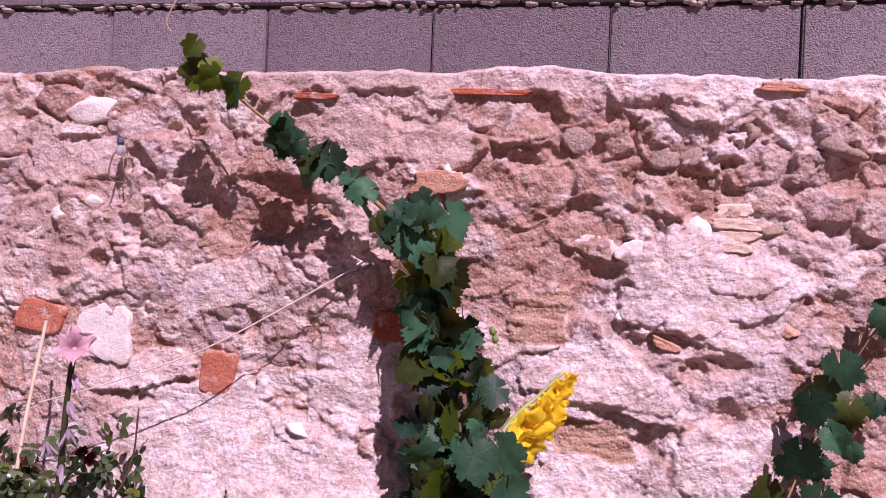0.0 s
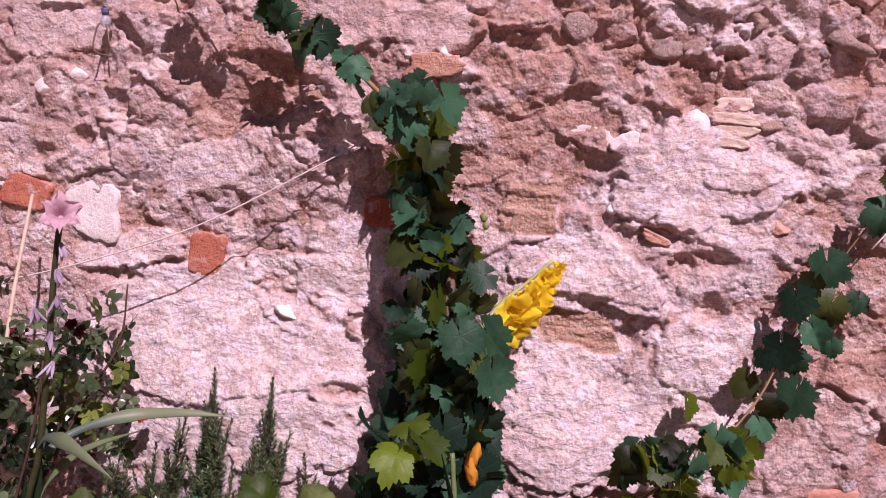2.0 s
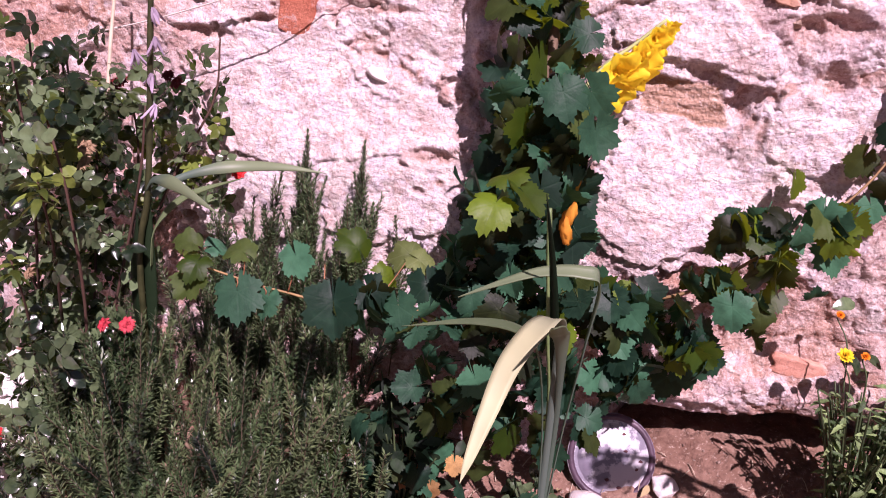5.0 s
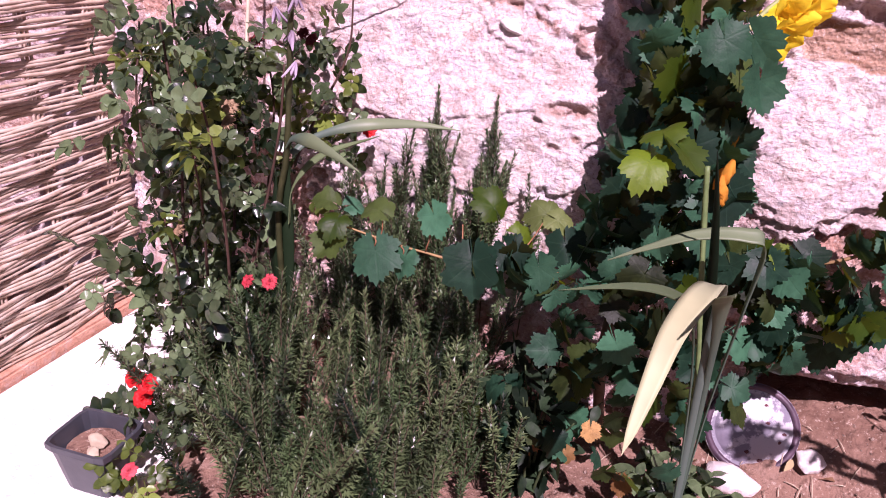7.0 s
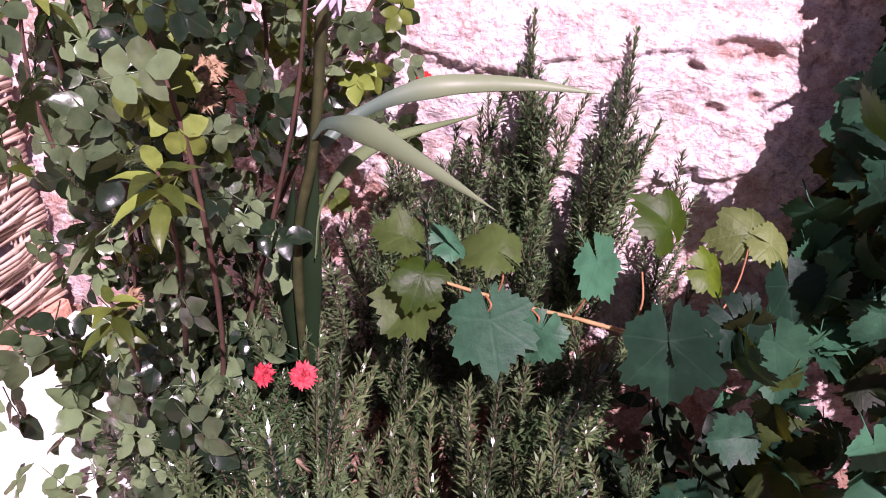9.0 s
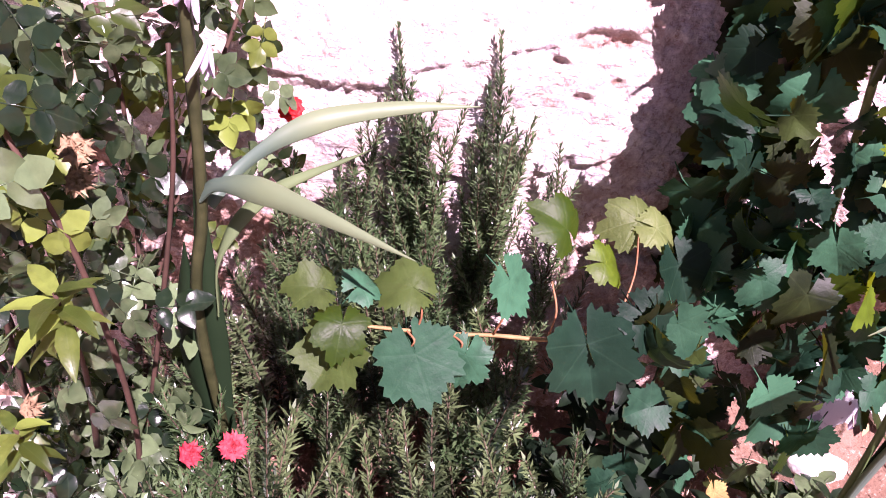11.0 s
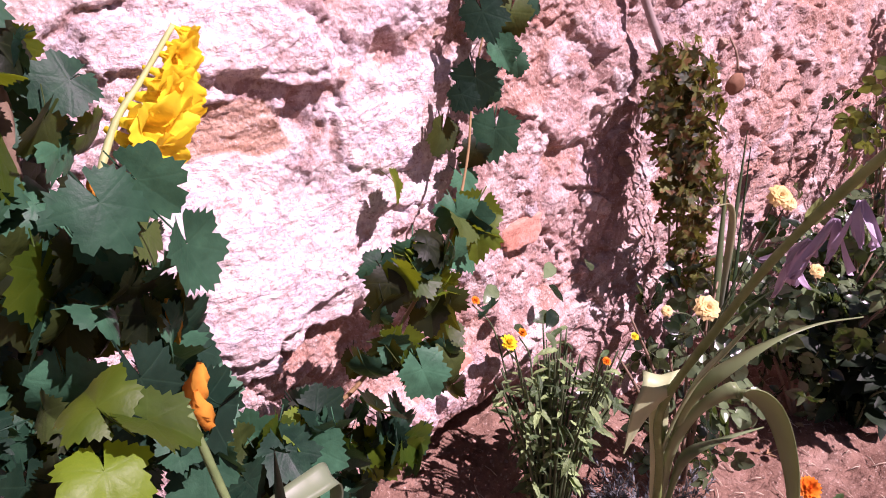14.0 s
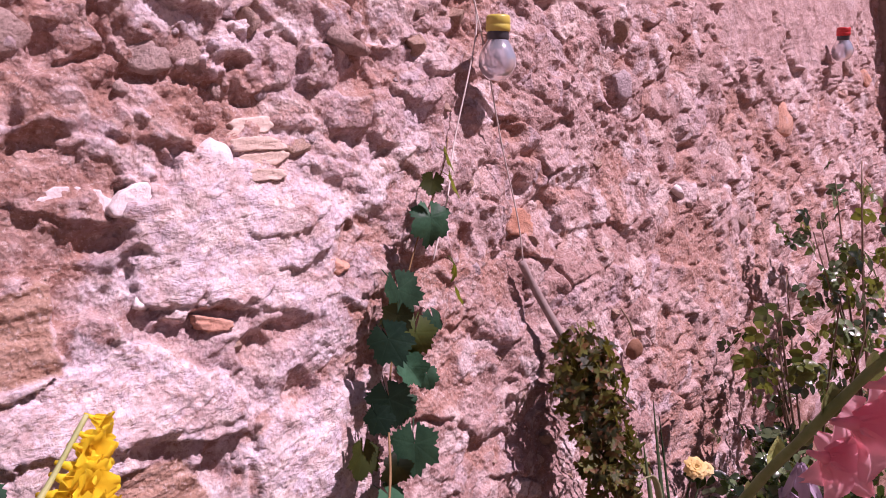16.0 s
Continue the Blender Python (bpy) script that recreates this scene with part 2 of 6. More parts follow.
VINE_YOUNG = mat_leaf("young_vine_leaf", (0.025, 0.062, 0.003), (0.068, 0.112, 0.006), (0.26, 0.32, 0.008), 0.5, VINE_VEINS, (0.10, 0.17, 0.04), 0.38, relief=0.2)
VINE_PALE = mat_leaf("pale_vine_leaf", (0.11, 0.15, 0.04), (0.19, 0.23, 0.08), (0.3, 0.35, 0.08), 0.55, VINE_VEINS, (0.4, 0.45, 0.25), 0.3)
CREEPER = mat_leaf("creeper_leaf", (0.010, 0.020, 0.006), (0.10, 0.115, 0.026), (0.22, 0.22, 0.03), 0.5, (), spots=(0.15, 0.055, 0.022))
ROSE_LEAF = mat_leaf("rose_leaf", (0.010, 0.022, 0.011), (0.078, 0.112, 0.054), (0.12, 0.19, 0.03), 0.22, (0,), (0.10, 0.15, 0.08), 0.2, relief=0.1, spec=0.7)
ROSE_YOUNG = mat_leaf("young_rose_leaf", (0.045, 0.072, 0.014), (0.115, 0.15, 0.030), (0.22, 0.26, 0.03), 0.36, (0,), (0.16, 0.2, 0.08), 0.3, relief=0.1)
NEEDLE = mat_plain("rosemary_needle", (0.006, 0.016, 0.007), (0.115, 0.160, 0.066), 0.30, 0.9, 60, 0.0, 0.06, own=0.55)
NEEDLE_TIP = mat_plain("young_rosemary_needle", (0.022, 0.052, 0.018), (0.115, 0.175, 0.072), 0.34, 0.7, 60, 0.0, 0.12)
HERB = mat_leaf("marigold_foliage", (0.045, 0.09, 0.030), (0.18, 0.26, 0.10), (0.15, 0.22, 0.05), 0.45, (0,), (0.1, 0.15, 0.06))
SWORD = mat_leaf("gladiolus_blade", (0.07, 0.115, 0.055), (0.14, 0.19, 0.09), (0.22, 0.30, 0.08), 0.42, (), share=0.25)
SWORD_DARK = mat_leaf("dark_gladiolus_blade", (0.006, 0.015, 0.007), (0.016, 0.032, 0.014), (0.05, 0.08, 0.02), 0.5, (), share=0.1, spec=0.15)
SWORD_DRY = mat_leaf("straw_coloured_blade", (0.25, 0.255, 0.13), (0.40, 0.40, 0.235), (0.42, 0.42, 0.2), 0.55, (), share=0.25, dry=(0.13, 0.18, 0.15))
SWORD_PALE = mat_leaf("pale_gladiolus_blade", (0.11, 0.155, 0.08), (0.21, 0.26, 0.15), (0.32, 0.38, 0.12), 0.45, (), share=0.25, dry=(0.10, 0.15, 0.115))
SWORD_FRESH = mat_leaf("fresh_gladiolus_blade", (0.20, 0.26, 0.12), (0.37, 0.42, 0.23), (0.34, 0.42, 0.10), 0.45, (), share=0.3)
STEM = mat_plain("green_stem", (0.12, 0.17, 0.045), (0.22, 0.28, 0.10), 0.55)
WOODY = mat_plain("woody_cane", (0.13, 0.085, 0.055), (0.27, 0.19, 0.13), 0.8)
VINEWOOD = mat_plain("vine_shoot", (0.19, 0.11, 0.045), (0.34, 0.22, 0.10), 0.65)
WITHERED = mat_plain("withered_leaf", (0.18, 0.10, 0.055), (0.36, 0.25, 0.15), 0.7)
STRAW = mat_plain("dry_straw", (0.34, 0.26, 0.18), (0.54, 0.44, 0.33), 0.8)
YELLOW = mat_plain("yellow_petal", (0.92, 0.66, 0.010), (0.97, 0.82, 0.04), 0.6, 0.2, 25, 0.1, 0.42)
CREAM = mat_plain("cream_yellow_petal", (0.80, 0.58, 0.20), (0.90, 0.75, 0.40), 0.6, 0.2, 25, 0.1, 0.3)
ORANGE_PETAL = mat_plain("orange_petal", (0.80, 0.20, 0.01), (0.88, 0.30, 0.01), 0.6, 0.2, 25, 0.1, 0.25)
WILTED = mat_plain("wilted_orange_petal", (0.55, 0.20, 0.02), (0.75, 0.34, 0.04), 0.7, 0.2, 40, 0.2, 0.25)
RED = mat_plain("red_petal", (0.45, 0.01, 0.012), (0.70, 0.025, 0.02), 0.55, 0.3, 25, 0.1, 0.2)
PINK_RED = mat_plain("faded_red_petal", (0.42, 0.02, 0.035), (0.64, 0.11, 0.13), 0.6, 0.2, 70, 0.1, 0.2)
MAROON = mat_plain("dried_maroon_petal", (0.06, 0.010, 0.012), (0.20, 0.03, 0.03), 0.7, 0.2, 50, 0.2, 0.1)
PINK = mat_plain("salmon_pink_petal", (0.84, 0.33, 0.40), (0.94, 0.52, 0.57), 0.5, 0.3, 18, 0.1, 0.5)
PALE_PINK = mat_plain("pale_pink_petal", (0.58, 0.34, 0.42), (0.74, 0.52, 0.58), 0.6, 0.3, 18, 0.1, 0.35)
LILAC = mat_plain("wilted_lilac_petal", (0.34, 0.26, 0.35), (0.50, 0.40, 0.51), 0.6, 0.3, 30, 0.2, 0.15)
SILVER = mat_plain("silver_grey_needle", (0.08, 0.095, 0.10), (0.22, 0.245, 0.255), 0.6, 0.3, 60, 0.0, 0.1)


# ---- mesh tools ----
rng = np.random.default_rng(7)
TABLES = [rng.random((256, 256)) for _ in range(12)]


def value_noise(x, y, k=0):
    tab = TABLES[k % 12]
    ix, iy = np.floor(x).astype(int), np.floor(y).astype(int)
    fx, fy = x - ix, y - iy
    fx, fy = fx * fx * (3 - 2 * fx), fy * fy * (3 - 2 * fy)
    a, b = tab[ix & 255, iy & 255], tab[(ix + 1) & 255, iy & 255]
    c, d = tab[ix & 255, (iy + 1) & 255], tab[(ix + 1) & 255, (iy + 1) & 255]
    return (a * (1 - fx) + b * fx) * (1 - fy) + (c * (1 - fx) + d * fx) * fy


def fbm(x, y, k=0, octaves=4, gain=0.5):
    total, amp, norm = 0.0, 1.0, 0.0
    for o in range(octaves):
        c, s = math.cos(0.5 + 1.1 * o), math.sin(0.5 + 1.1 * o)
        total = total + amp * (value_noise((x * c - y * s) * 2**o + 17.3 * o, (x * s + y * c) * 2**o + 9.1 * o, k + o) - 0.5)
        norm += amp
        amp *= gain
    return total / norm * 2


def cells(x, y, k=0):
    """Nearest and second nearest jittered points and the nearest one's two random numbers."""
    ix, iy = np.floor(x).astype(int), np.floor(y).astype(int)
    f1, f2 = np.full(x.shape, 9.0), np.full(x.shape, 9.0)
    r1, r2 = np.zeros(x.shape), np.zeros(x.shape)
    for dx in (-1, 0, 1):
        for dy in (-1, 0, 1):
            cx, cy = (ix + dx) & 255, (iy + dy) & 255
            px, py = ix + dx + TABLES[k][cx, cy], iy + dy + TABLES[k + 1][cx, cy]
            d = np.hypot(x - px, y - py)
            near = d < f1
            f2 = np.where(near, f1, np.minimum(f2, d))
            r1 = np.where(near, TABLES[k + 2][cx, cy], r1)
            r2 = np.where(near, TABLES[k + 3][cx, cy], r2)
            f1 = np.where(near, d, f1)
    return f1, f2, r1, r2


def facets(x, y, k=0):
    """Broken stones: the distance to a stone's rim, its random number, and a height from its tilted face."""
    ix, iy = np.floor(x).astype(int), np.floor(y).astype(int)
    f1, f2 = np.full(x.shape, 9.0), np.full(x.shape, 9.0)
    r1, tilt = np.zeros(x.shape), np.zeros(x.shape)
    for dx in (-1, 0, 1):
        for dy in (-1, 0, 1):
            cx, cy = (ix + dx) & 255, (iy + dy) & 255
            ox, oy = x - (ix + dx + TABLES[k][cx, cy]), y - (iy + dy + TABLES[k + 1][cx, cy])
            d = np.hypot(ox, oy)
            near = d < f1
            f2 = np.where(near, f1, np.minimum(f2, d))
            r1 = np.where(near, TABLES[k + 2][cx, cy], r1)
            tilt = np.where(near, ox * (TABLES[k + 3][cx, cy] - 0.5) + oy * (TABLES[k + 4][cx, cy] - 0.5), tilt)
            f1 = np.where(near, d, f1)
    return f2 - f1, r1, tilt


def step(a, b, x):
    t = np.clip((x - a) / (b - a), 0, 1)
    return t * t * (3 - 2 * t)


def grid_mesh(name, xyz, smooth=True):
    """A quad sheet from an array of points, rows by columns by 3."""
    rows, cols = xyz.shape[:2]
    idx = np.arange(rows * cols).reshape(rows, cols)
    quads = np.stack([idx[:-1, :-1], idx[:-1, 1:], idx[1:, 1:], idx[1:, :-1]], -1).reshape(-1, 4)
    me = bpy.data.meshes.new(name)
    me.vertices.add(rows * cols)
    me.vertices.foreach_set("co", xyz.reshape(-1).astype(np.float32))
    me.loops.add(quads.size)
    me.loops.foreach_set("vertex_index", quads.reshape(-1).astype(np.int32))
    me.polygons.add(len(quads))
    me.polygons.foreach_set("loop_start", np.arange(0, quads.size, 4, dtype=np.int32))
    me.polygons.foreach_set("use_smooth", np.full(len(quads), smooth))
    me.update(calc_edges=True)
    me.validate()
    return me


def mesh_of(name, verts, faces, mat=None, smooth=True):
    me = bpy.data.meshes.new(name)
    me.from_pydata([tuple(v) for v in verts], [], faces)
    me.polygons.foreach_set("use_smooth", [smooth] * len(me.polygons))
    if mat:
        me.materials.append(mat)
    me.update()
    return me


def thing(name, at, label, category, group="", kind=""):
    ob = new(name)
    ob.empty_display_size = 0.05
    ob.location = at
    return tagged(ob, label, category, group, kind)


def place_of(ob):
    """Where a thing's or part's own frame lies, without waiting for the scene to update."""
    m = ob.matrix_parent_inverse @ ob.matrix_basis
    return place_of(ob.parent) @ m if ob.parent else m


def part(name, me, parent, m=None, label=""):
    """One mesh object under a thing or a part, at a world pose."""
    ob = new(name, me)
    ob.parent = parent
    ob.matrix_parent_inverse = place_of(parent).inverted()
    ob.matrix_basis = m if m is not None else Matrix()
    return tagged(ob, label) if label else ob


def recolour(me, mat):
    me.materials.clear()
    me.materials.append(mat)
    return me


def spline(points, n):
    """Catmull-Rom through the points, n steps a span."""
    p = [Vector(q) for q in points]
    p = [p[0] * 2 - p[1], *p, p[-1] * 2 - p[-2]]
    out = []
    for i in range(1, len(p) - 2):
        for s in range(n):
            t = s / n
            a, b, c, d = p[i - 1:i + 3]
            out.append(0.5 * (2 * b + (c - a) * t + (2 * a - 5 * b + 4 * c - d) * t * t + (3 * b - a - 3 * c + d) * t**3))
    return out + [p[-2]]


def tube(points, r0, r1=None, sides=6, wobble=0.0, seed=0):
    """Vertices and faces of a round tapered stem along the points."""
    r1 = r0 if r1 is None else r1
    rnd = random.Random(seed)
    verts, faces, side = [], [], Vector((0.3, 0.9, 0.2))
    n = len(points)
    for i, p in enumerate(points):
        way = (points[min(i + 1, n - 1)] - points[max(i - 1, 0)]).normalized()
        side = (side - way * side.dot(way)).normalized()
        up = way.cross(side)
        r = (r0 + (r1 - r0) * i / (n - 1)) * (1 + wobble * rnd.uniform(-1, 1))
        for s in range(sides):
            a = 2 * math.pi * s / sides
            verts.append(p + (side * math.cos(a) + up * math.sin(a)) * r)
    for i in range(n - 1):
        for s in range(sides):
            a, b = i * sides + s, i * sides + (s + 1) % sides
            faces.append((a, b, b + sides, a + sides))
    faces.append(tuple(range(sides))[::-1])
    faces.append(tuple(range((n - 1) * sides, n * sides)))
    return verts, faces


def join(*pieces):
    verts, faces = [], []
    for v, f in pieces:
        o = len(verts)
        verts += list(v)
        faces += [tuple(i + o for i in face) for face in f]
    return verts, faces


def moved(piece, m):
    return [m @ Vector(v) for v in piece[0]], piece[1]


def stem(name, points, r0, r1, mat, parent, n=6, sides=6, wobble=0.1, label="", seed=0):
    return part(name, mesh_of(name, *tube(spline(points, n), r0, r1, sides, wobble, seed), mat), parent, None, label)


def facing(at, normal, tip, scale=1.0):
    """The pose of a leaf at a place: its face towards normal, its tip along tip."""
    z = Vector(normal).normalized()
    y = Vector(tip)
    y = (y - z * y.dot(z)).normalized()
    x = y.cross(z)
    m = Matrix((x, y, z)).transposed().to_4x4()
    return Matrix.Translation(at) @ m @ Matrix.Diagonal((scale, scale, scale, 1))

# ---- the rubble wall ----
def face_y(x):
    """The wall's mean face in plan."""
    return 1.505 + 0.085 * np.maximum(0, x - 0.2)


# patches of lime render: centre x, z, half-width, half-height, strength
RENDER_PATCHES = [(-0.58, 0.70, 0.46, 0.30, 1.0), (-0.72, 0.93, 0.22, 0.12, 0.9), (0.10, 0.77, 0.17, 0.17, 1.0), (0.31, 1.25, 0.20, 0.13, 1.2), (0.10, 1.07, 0.15, 0.07, 0.8),
                  (0.36, 0.90, 0.16, 0.13, 0.9), (-0.40, 1.02, 0.14, 0.10, 0.6), (-0.15, 1.67, 1.3, 0.035, 0.9), (0.9, 1.68, 1.0, 0.03, 0.8), (2.9, 1.75, 1.3, 0.25, 0.8)]
# sheets of render that stand proud, with broken edges: centre x, z, half-width, half-height, turn, thickness
SHEETS_EAST = [(0.313, 1.252, 0.150, 0.078, 14, 0.020), (0.379, 1.302, 0.075, 0.046, 10, 0.024), (0.350, 1.182, 0.085, 0.036, -20, 0.016), (0.100, 1.080, 0.138, 0.060, -6, 0.020),
               (0.165, 1.028, 0.075, 0.024, -14, 0.016), (0.354, 0.906, 0.098, 0.060, 0, 0.018), (0.369, 0.850, 0.098, 0.070, -10, 0.016), (0.111, 0.768, 0.132, 0.119, 0, 0.022),
               (0.440, 0.905, 0.08, 0.07, 0, 0.010), (-0.011, 1.184, 0.055, 0.07, 0, 0.008)]
SHEETS_WEST = [(-0.449, 0.688, 0.171, 0.090, 0, 0.018), (-0.555, 0.832, 0.230, 0.080, 8, 0.012), (-0.745, 0.815, 0.165, 0.085, 0, 0.016), (-0.873, 1.030, 0.120, 0.040, 6, 0.026),
               (-0.500, 0.930, 0.070, 0.036, -20, 0.012), (-0.750, 0.889, 0.164, 0.060, 0, 0.010), (-0.394, 1.544, 0.080, 0.055, -20, 0.016), (-0.241, 1.536, 0.078, 0.060, -5, 0.020),
               (-0.70, 1.22, 0.09, 0.06, 12, 0.014), (-1.05, 1.48, 0.13, 0.05, 5, 0.018)]
# hollows: x, z, half-width, half-height
HOLLOWS_EAST = [(0.277, 1.100, 0.028, 0.033), (0.329, 1.114, 0.055, 0.020), (0.196, 0.962, 0.024, 0.034), (0.244, 0.905, 0.009, 0.050), (0.349, 1.012, 0.038, 0.039), (0.282, 1.408, 0.030, 0.020),
                (0.115, 1.285, 0.037, 0.020), (0.080, 1.522, 0.022, 0.026), (-0.058, 1.500, 0.044, 0.020), (0.192, 1.490, 0.053, 0.012), (0.328, 1.508, 0.042, 0.014), (0.388, 1.496, 0.014, 0.038),
                (0.208, 1.612, 0.074, 0.014), (1.371, 1.437, 0.04, 0.05), (0.954, 1.374, 0.035, 0.028), (0.952, 1.262, 0.035, 0.035), (0.765, 1.180, 0.02, 0.035), (1.770, 1.279, 0.06, 0.025)]
HOLLOWS_WEST = [(-0.891, 0.972, 0.080, 0.016), (-0.976, 1.264, 0.029, 0.028), (-1.076, 1.222, 0.038, 0.025), (-0.580, 1.345, 0.070, 0.042), (-0.484, 1.391, 0.060, 0.036), (-0.791, 1.543, 0.072, 0.026),
                (-1.182, 1.575, 0.062, 0.018), (-0.886, 1.329, 0.024, 0.034), (-0.268, 1.089, 0.060, 0.040), (-0.368, 0.784, 0.050, 0.018), (-0.392, 0.709, 0.016, 0.010), (-0.348, 0.734, 0.014, 0.010),
                (-0.43, 0.762, 0.014, 0.008), (-0.62, 1.135, 0.02, 0.05), (-0.49, 1.06, 0.06, 0.012), (-0.66, 1.125, 0.03, 0.016)]
# bedded sandstone showing through: x, z, half-width, half-height
BEDDED = [(0.090, 0.958, 0.085, 0.040), (-0.02, 1.19, 0.060, 0.060)]


def terraces(n, count, sharp=0.3):
    """Plateaus with short steep risers, as flaking render breaks."""
    q = n * count
    f = np.floor(q)
    return (f + step(1 - sharp, 1.0, q - f)) / count


def field_stones(x, z):
    """The coarse and the fine rubble: rim distance, own number and tilt of the stone at each place."""
    wx, wz = x + 0.030 * fbm(x * 10, z * 10, 1, 4, 0.6), z + 0.030 * fbm(x * 10 + 40, z * 10, 2, 4, 0.6)
    return wx, wz, facets(wx * 8.5, wz * 11.5, 0), facets(wx * 20, wz * 26, 5)


def wall_relief(x, z):
    """How far the face stands proud of the mean face, towards the garden; how much of it is lime render, sandstone, bared earth mortar."""
    wx, wz, (rim, r1, tilt), (rim2, r2, tilt2) = field_stones(x, z)
    edge = fbm(x * 13, z * 15, 11, 5, 0.6)
    # field stones half buried in mortar, plainest in the upper wall and its far end
    rough = 0.60 + 0.40 * np.maximum(step(1.22, 1.42, z) * step(1.1, 0.7, x), 0.6 * step(0.6, 1.0, x))
    stones = step(0.0, 0.18, rim) * (0.012 * r1 + 0.058 * tilt)
    grit = step(0.0, 0.25, rim2) * (0.006 * r2 + 0.024 * tilt2)
    broken = fbm(wx * 5, wz * 6.5, 3, 5, 0.6)
    knobs = 0.030 * np.abs(fbm(wx * 17, wz * 20, 4, 3, 0.55)) + 0.016 * np.abs(fbm(wx * 44, wz * 50, 10, 2, 0.6))
    h = 0.018 * fbm(x * 3.1, z * 4.2, 5, 2) + rough * (0.95 * stones + 0.45 * grit + 0.16 * knobs) + 0.028 * terraces(broken, 6) + 0.0050 * fbm(x * 34, z * 38, 6, 4, 0.65) + 0.002 * fbm(x * 105, z * 112, 9, 2, 0.7)
    # lime render, flaking in thin layers
    mask = np.zeros(x.shape)
    for cx, cz, a, b, s in RENDER_PATCHES:
        mask = np.maximum(mask, s * (1.25 - np.hypot((x - cx) / a, (z - cz) / b)))
    mask = 0.8 * mask + 0.6 * fbm(wx * 7, wz * 7, 7, 5, 0.65) + 0.2 * fbm(x * 40, z * 40, 8, 3)
    lime = step(0.20, 0.34, mask)
    proud = np.zeros(x.shape)
    for cx, cz, a, b, turn, thick in SHEETS_EAST + SHEETS_WEST:
        c, s = math.cos(radians(turn)), math.sin(radians(turn))
        u, v = ((x - cx) * c + (z - cz) * s) / a, ((z - cz) * c - (x - cx) * s) / b
        r = (np.abs(u) ** 2.6 + np.abs(v) ** 2.6) ** (1 / 2.6) + 0.55 * edge
        inside = 1 - step(0.95, 1.04, r)
        proud = np.maximum(proud, inside * thick * np.clip(0.32 - 0.27 * v, 0.05, 0.56))
        lime = np.maximum(lime, inside * 0.75)
    flakes = terraces(fbm(wx * 9, wz * 11, 9, 5, 0.55), 7)
    skin = 0.006 + proud + 0.014 * flakes + 0.014 * fbm(x * 4, z * 5, 9, 2) + 0.10 * knobs + 0.0012 * fbm(x * 100, z * 110, 2, 2, 0.7)
    h = h * (1 - lime) + skin * lime
    sand = np.zeros(x.shape)
    for cx, cz, a, b in BEDDED:
        r = np.maximum(np.abs((x - cx) / a), np.abs((z - cz) / b)) + 0.4 * edge
        sand = np.maximum(sand, 1 - step(0.9, 1.0, r))
    bed = -0.004 + 0.009 * fbm(x * 9, z * 60, 6, 4, 0.6) + 0.007 * fbm(x * 30, z * 50, 7, 4, 0.65)
    h = h * (1 - sand) + bed * sand
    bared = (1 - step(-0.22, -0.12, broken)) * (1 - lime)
    for cx, cz, a, b in HOLLOWS_EAST + HOLLOWS_WEST:
        r = np.hypot((x - cx) / a, (z - cz) / b) + 0.5 * edge
        hole = (1 - step(0.40, 1.12, r)) * (1 - 0.8 * sand)
        h = h - min(0.024, 0.75 * min(a, b)) * hole
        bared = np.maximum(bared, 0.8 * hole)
    # the lower left bulges out a little
    h = h + 0.055 * np.exp(-(((x + 0.5) / 0.5) ** 2)) * step(1.0, 0.65, z)
    # a boulder at the foot with a hollow scoured out beneath it
    span = step(0.02, 0.16, x) * (1 - step(0.62, 0.8, x))
    foot = 0.30 + 0.055 * np.clip((x - 0.12) / 0.5, 0, 1) + 0.02 * fbm(x * 7, z * 0 + 3, 3, 3)
    h = h + span * 0.045 * np.exp(-(((z - foot - 0.07) / 0.07) ** 2)) * (z > foot - 0.02)
    h = h - span * 0.22 * step(foot + 0.010, foot - 0.035, z)
    return h, lime * (1 - sand), sand, bared * (1 - sand)


def wall_top(x):
    """The old wall's ragged top, which climbs where the blocks end."""
    return 1.675 + 0.022 * fbm(x * 6, x * 0 + 1.5, 1, 4, 0.6) + 0.33 * step(1.15, 1.6, x)


xs = np.concatenate([np.arange(-2.3, -1.5, 0.02), np.arange(-1.5, 1.5, 0.0034), np.arange(1.5, 2.4, 0.008), np.arange(2.4, 4.3, 0.014)])
zs = np.concatenate([np.arange(-0.15, 0.28, 0.012), np.arange(0.28, 1.74, 0.0034), np.arange(1.74, 2.08, 0.01)])
gx, gz = np.meshgrid(xs, zs)
gh, lime, sand, bared = wall_relief(gx, gz)
over = np.maximum(0, gz - wall_top(gx))
gxyz = np.stack([gx, np.minimum(face_y(gx) - gh + over * 1.2 + np.maximum(0, over - 0.02) * 3, 1.97), gz - over * 0.45 - np.maximum(0, over - 0.02) * 0.55], -1)
back = [np.stack([xs, np.full(len(xs), 1.97), z], -1) for z in (gxyz[-1, :, 2] - 0.01, np.full(len(xs), 0.7), np.full(len(xs), -0.15))]
gxyz = np.concatenate([gxyz, np.stack(back)], 0)
end = gxyz[:, :1].copy()
end[:, :, 1] = 1.97
gxyz = np.concatenate([end, gxyz], 1)
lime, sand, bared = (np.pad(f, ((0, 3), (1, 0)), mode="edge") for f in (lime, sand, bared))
wall_mesh = grid_mesh("rubble_wall", gxyz)
low_east = step(0.38, 0.52, gx + 0.06 * fbm(gx * 6, gz * 6, 3, 3)) * (1 - step(0.92, 1.12, gz))
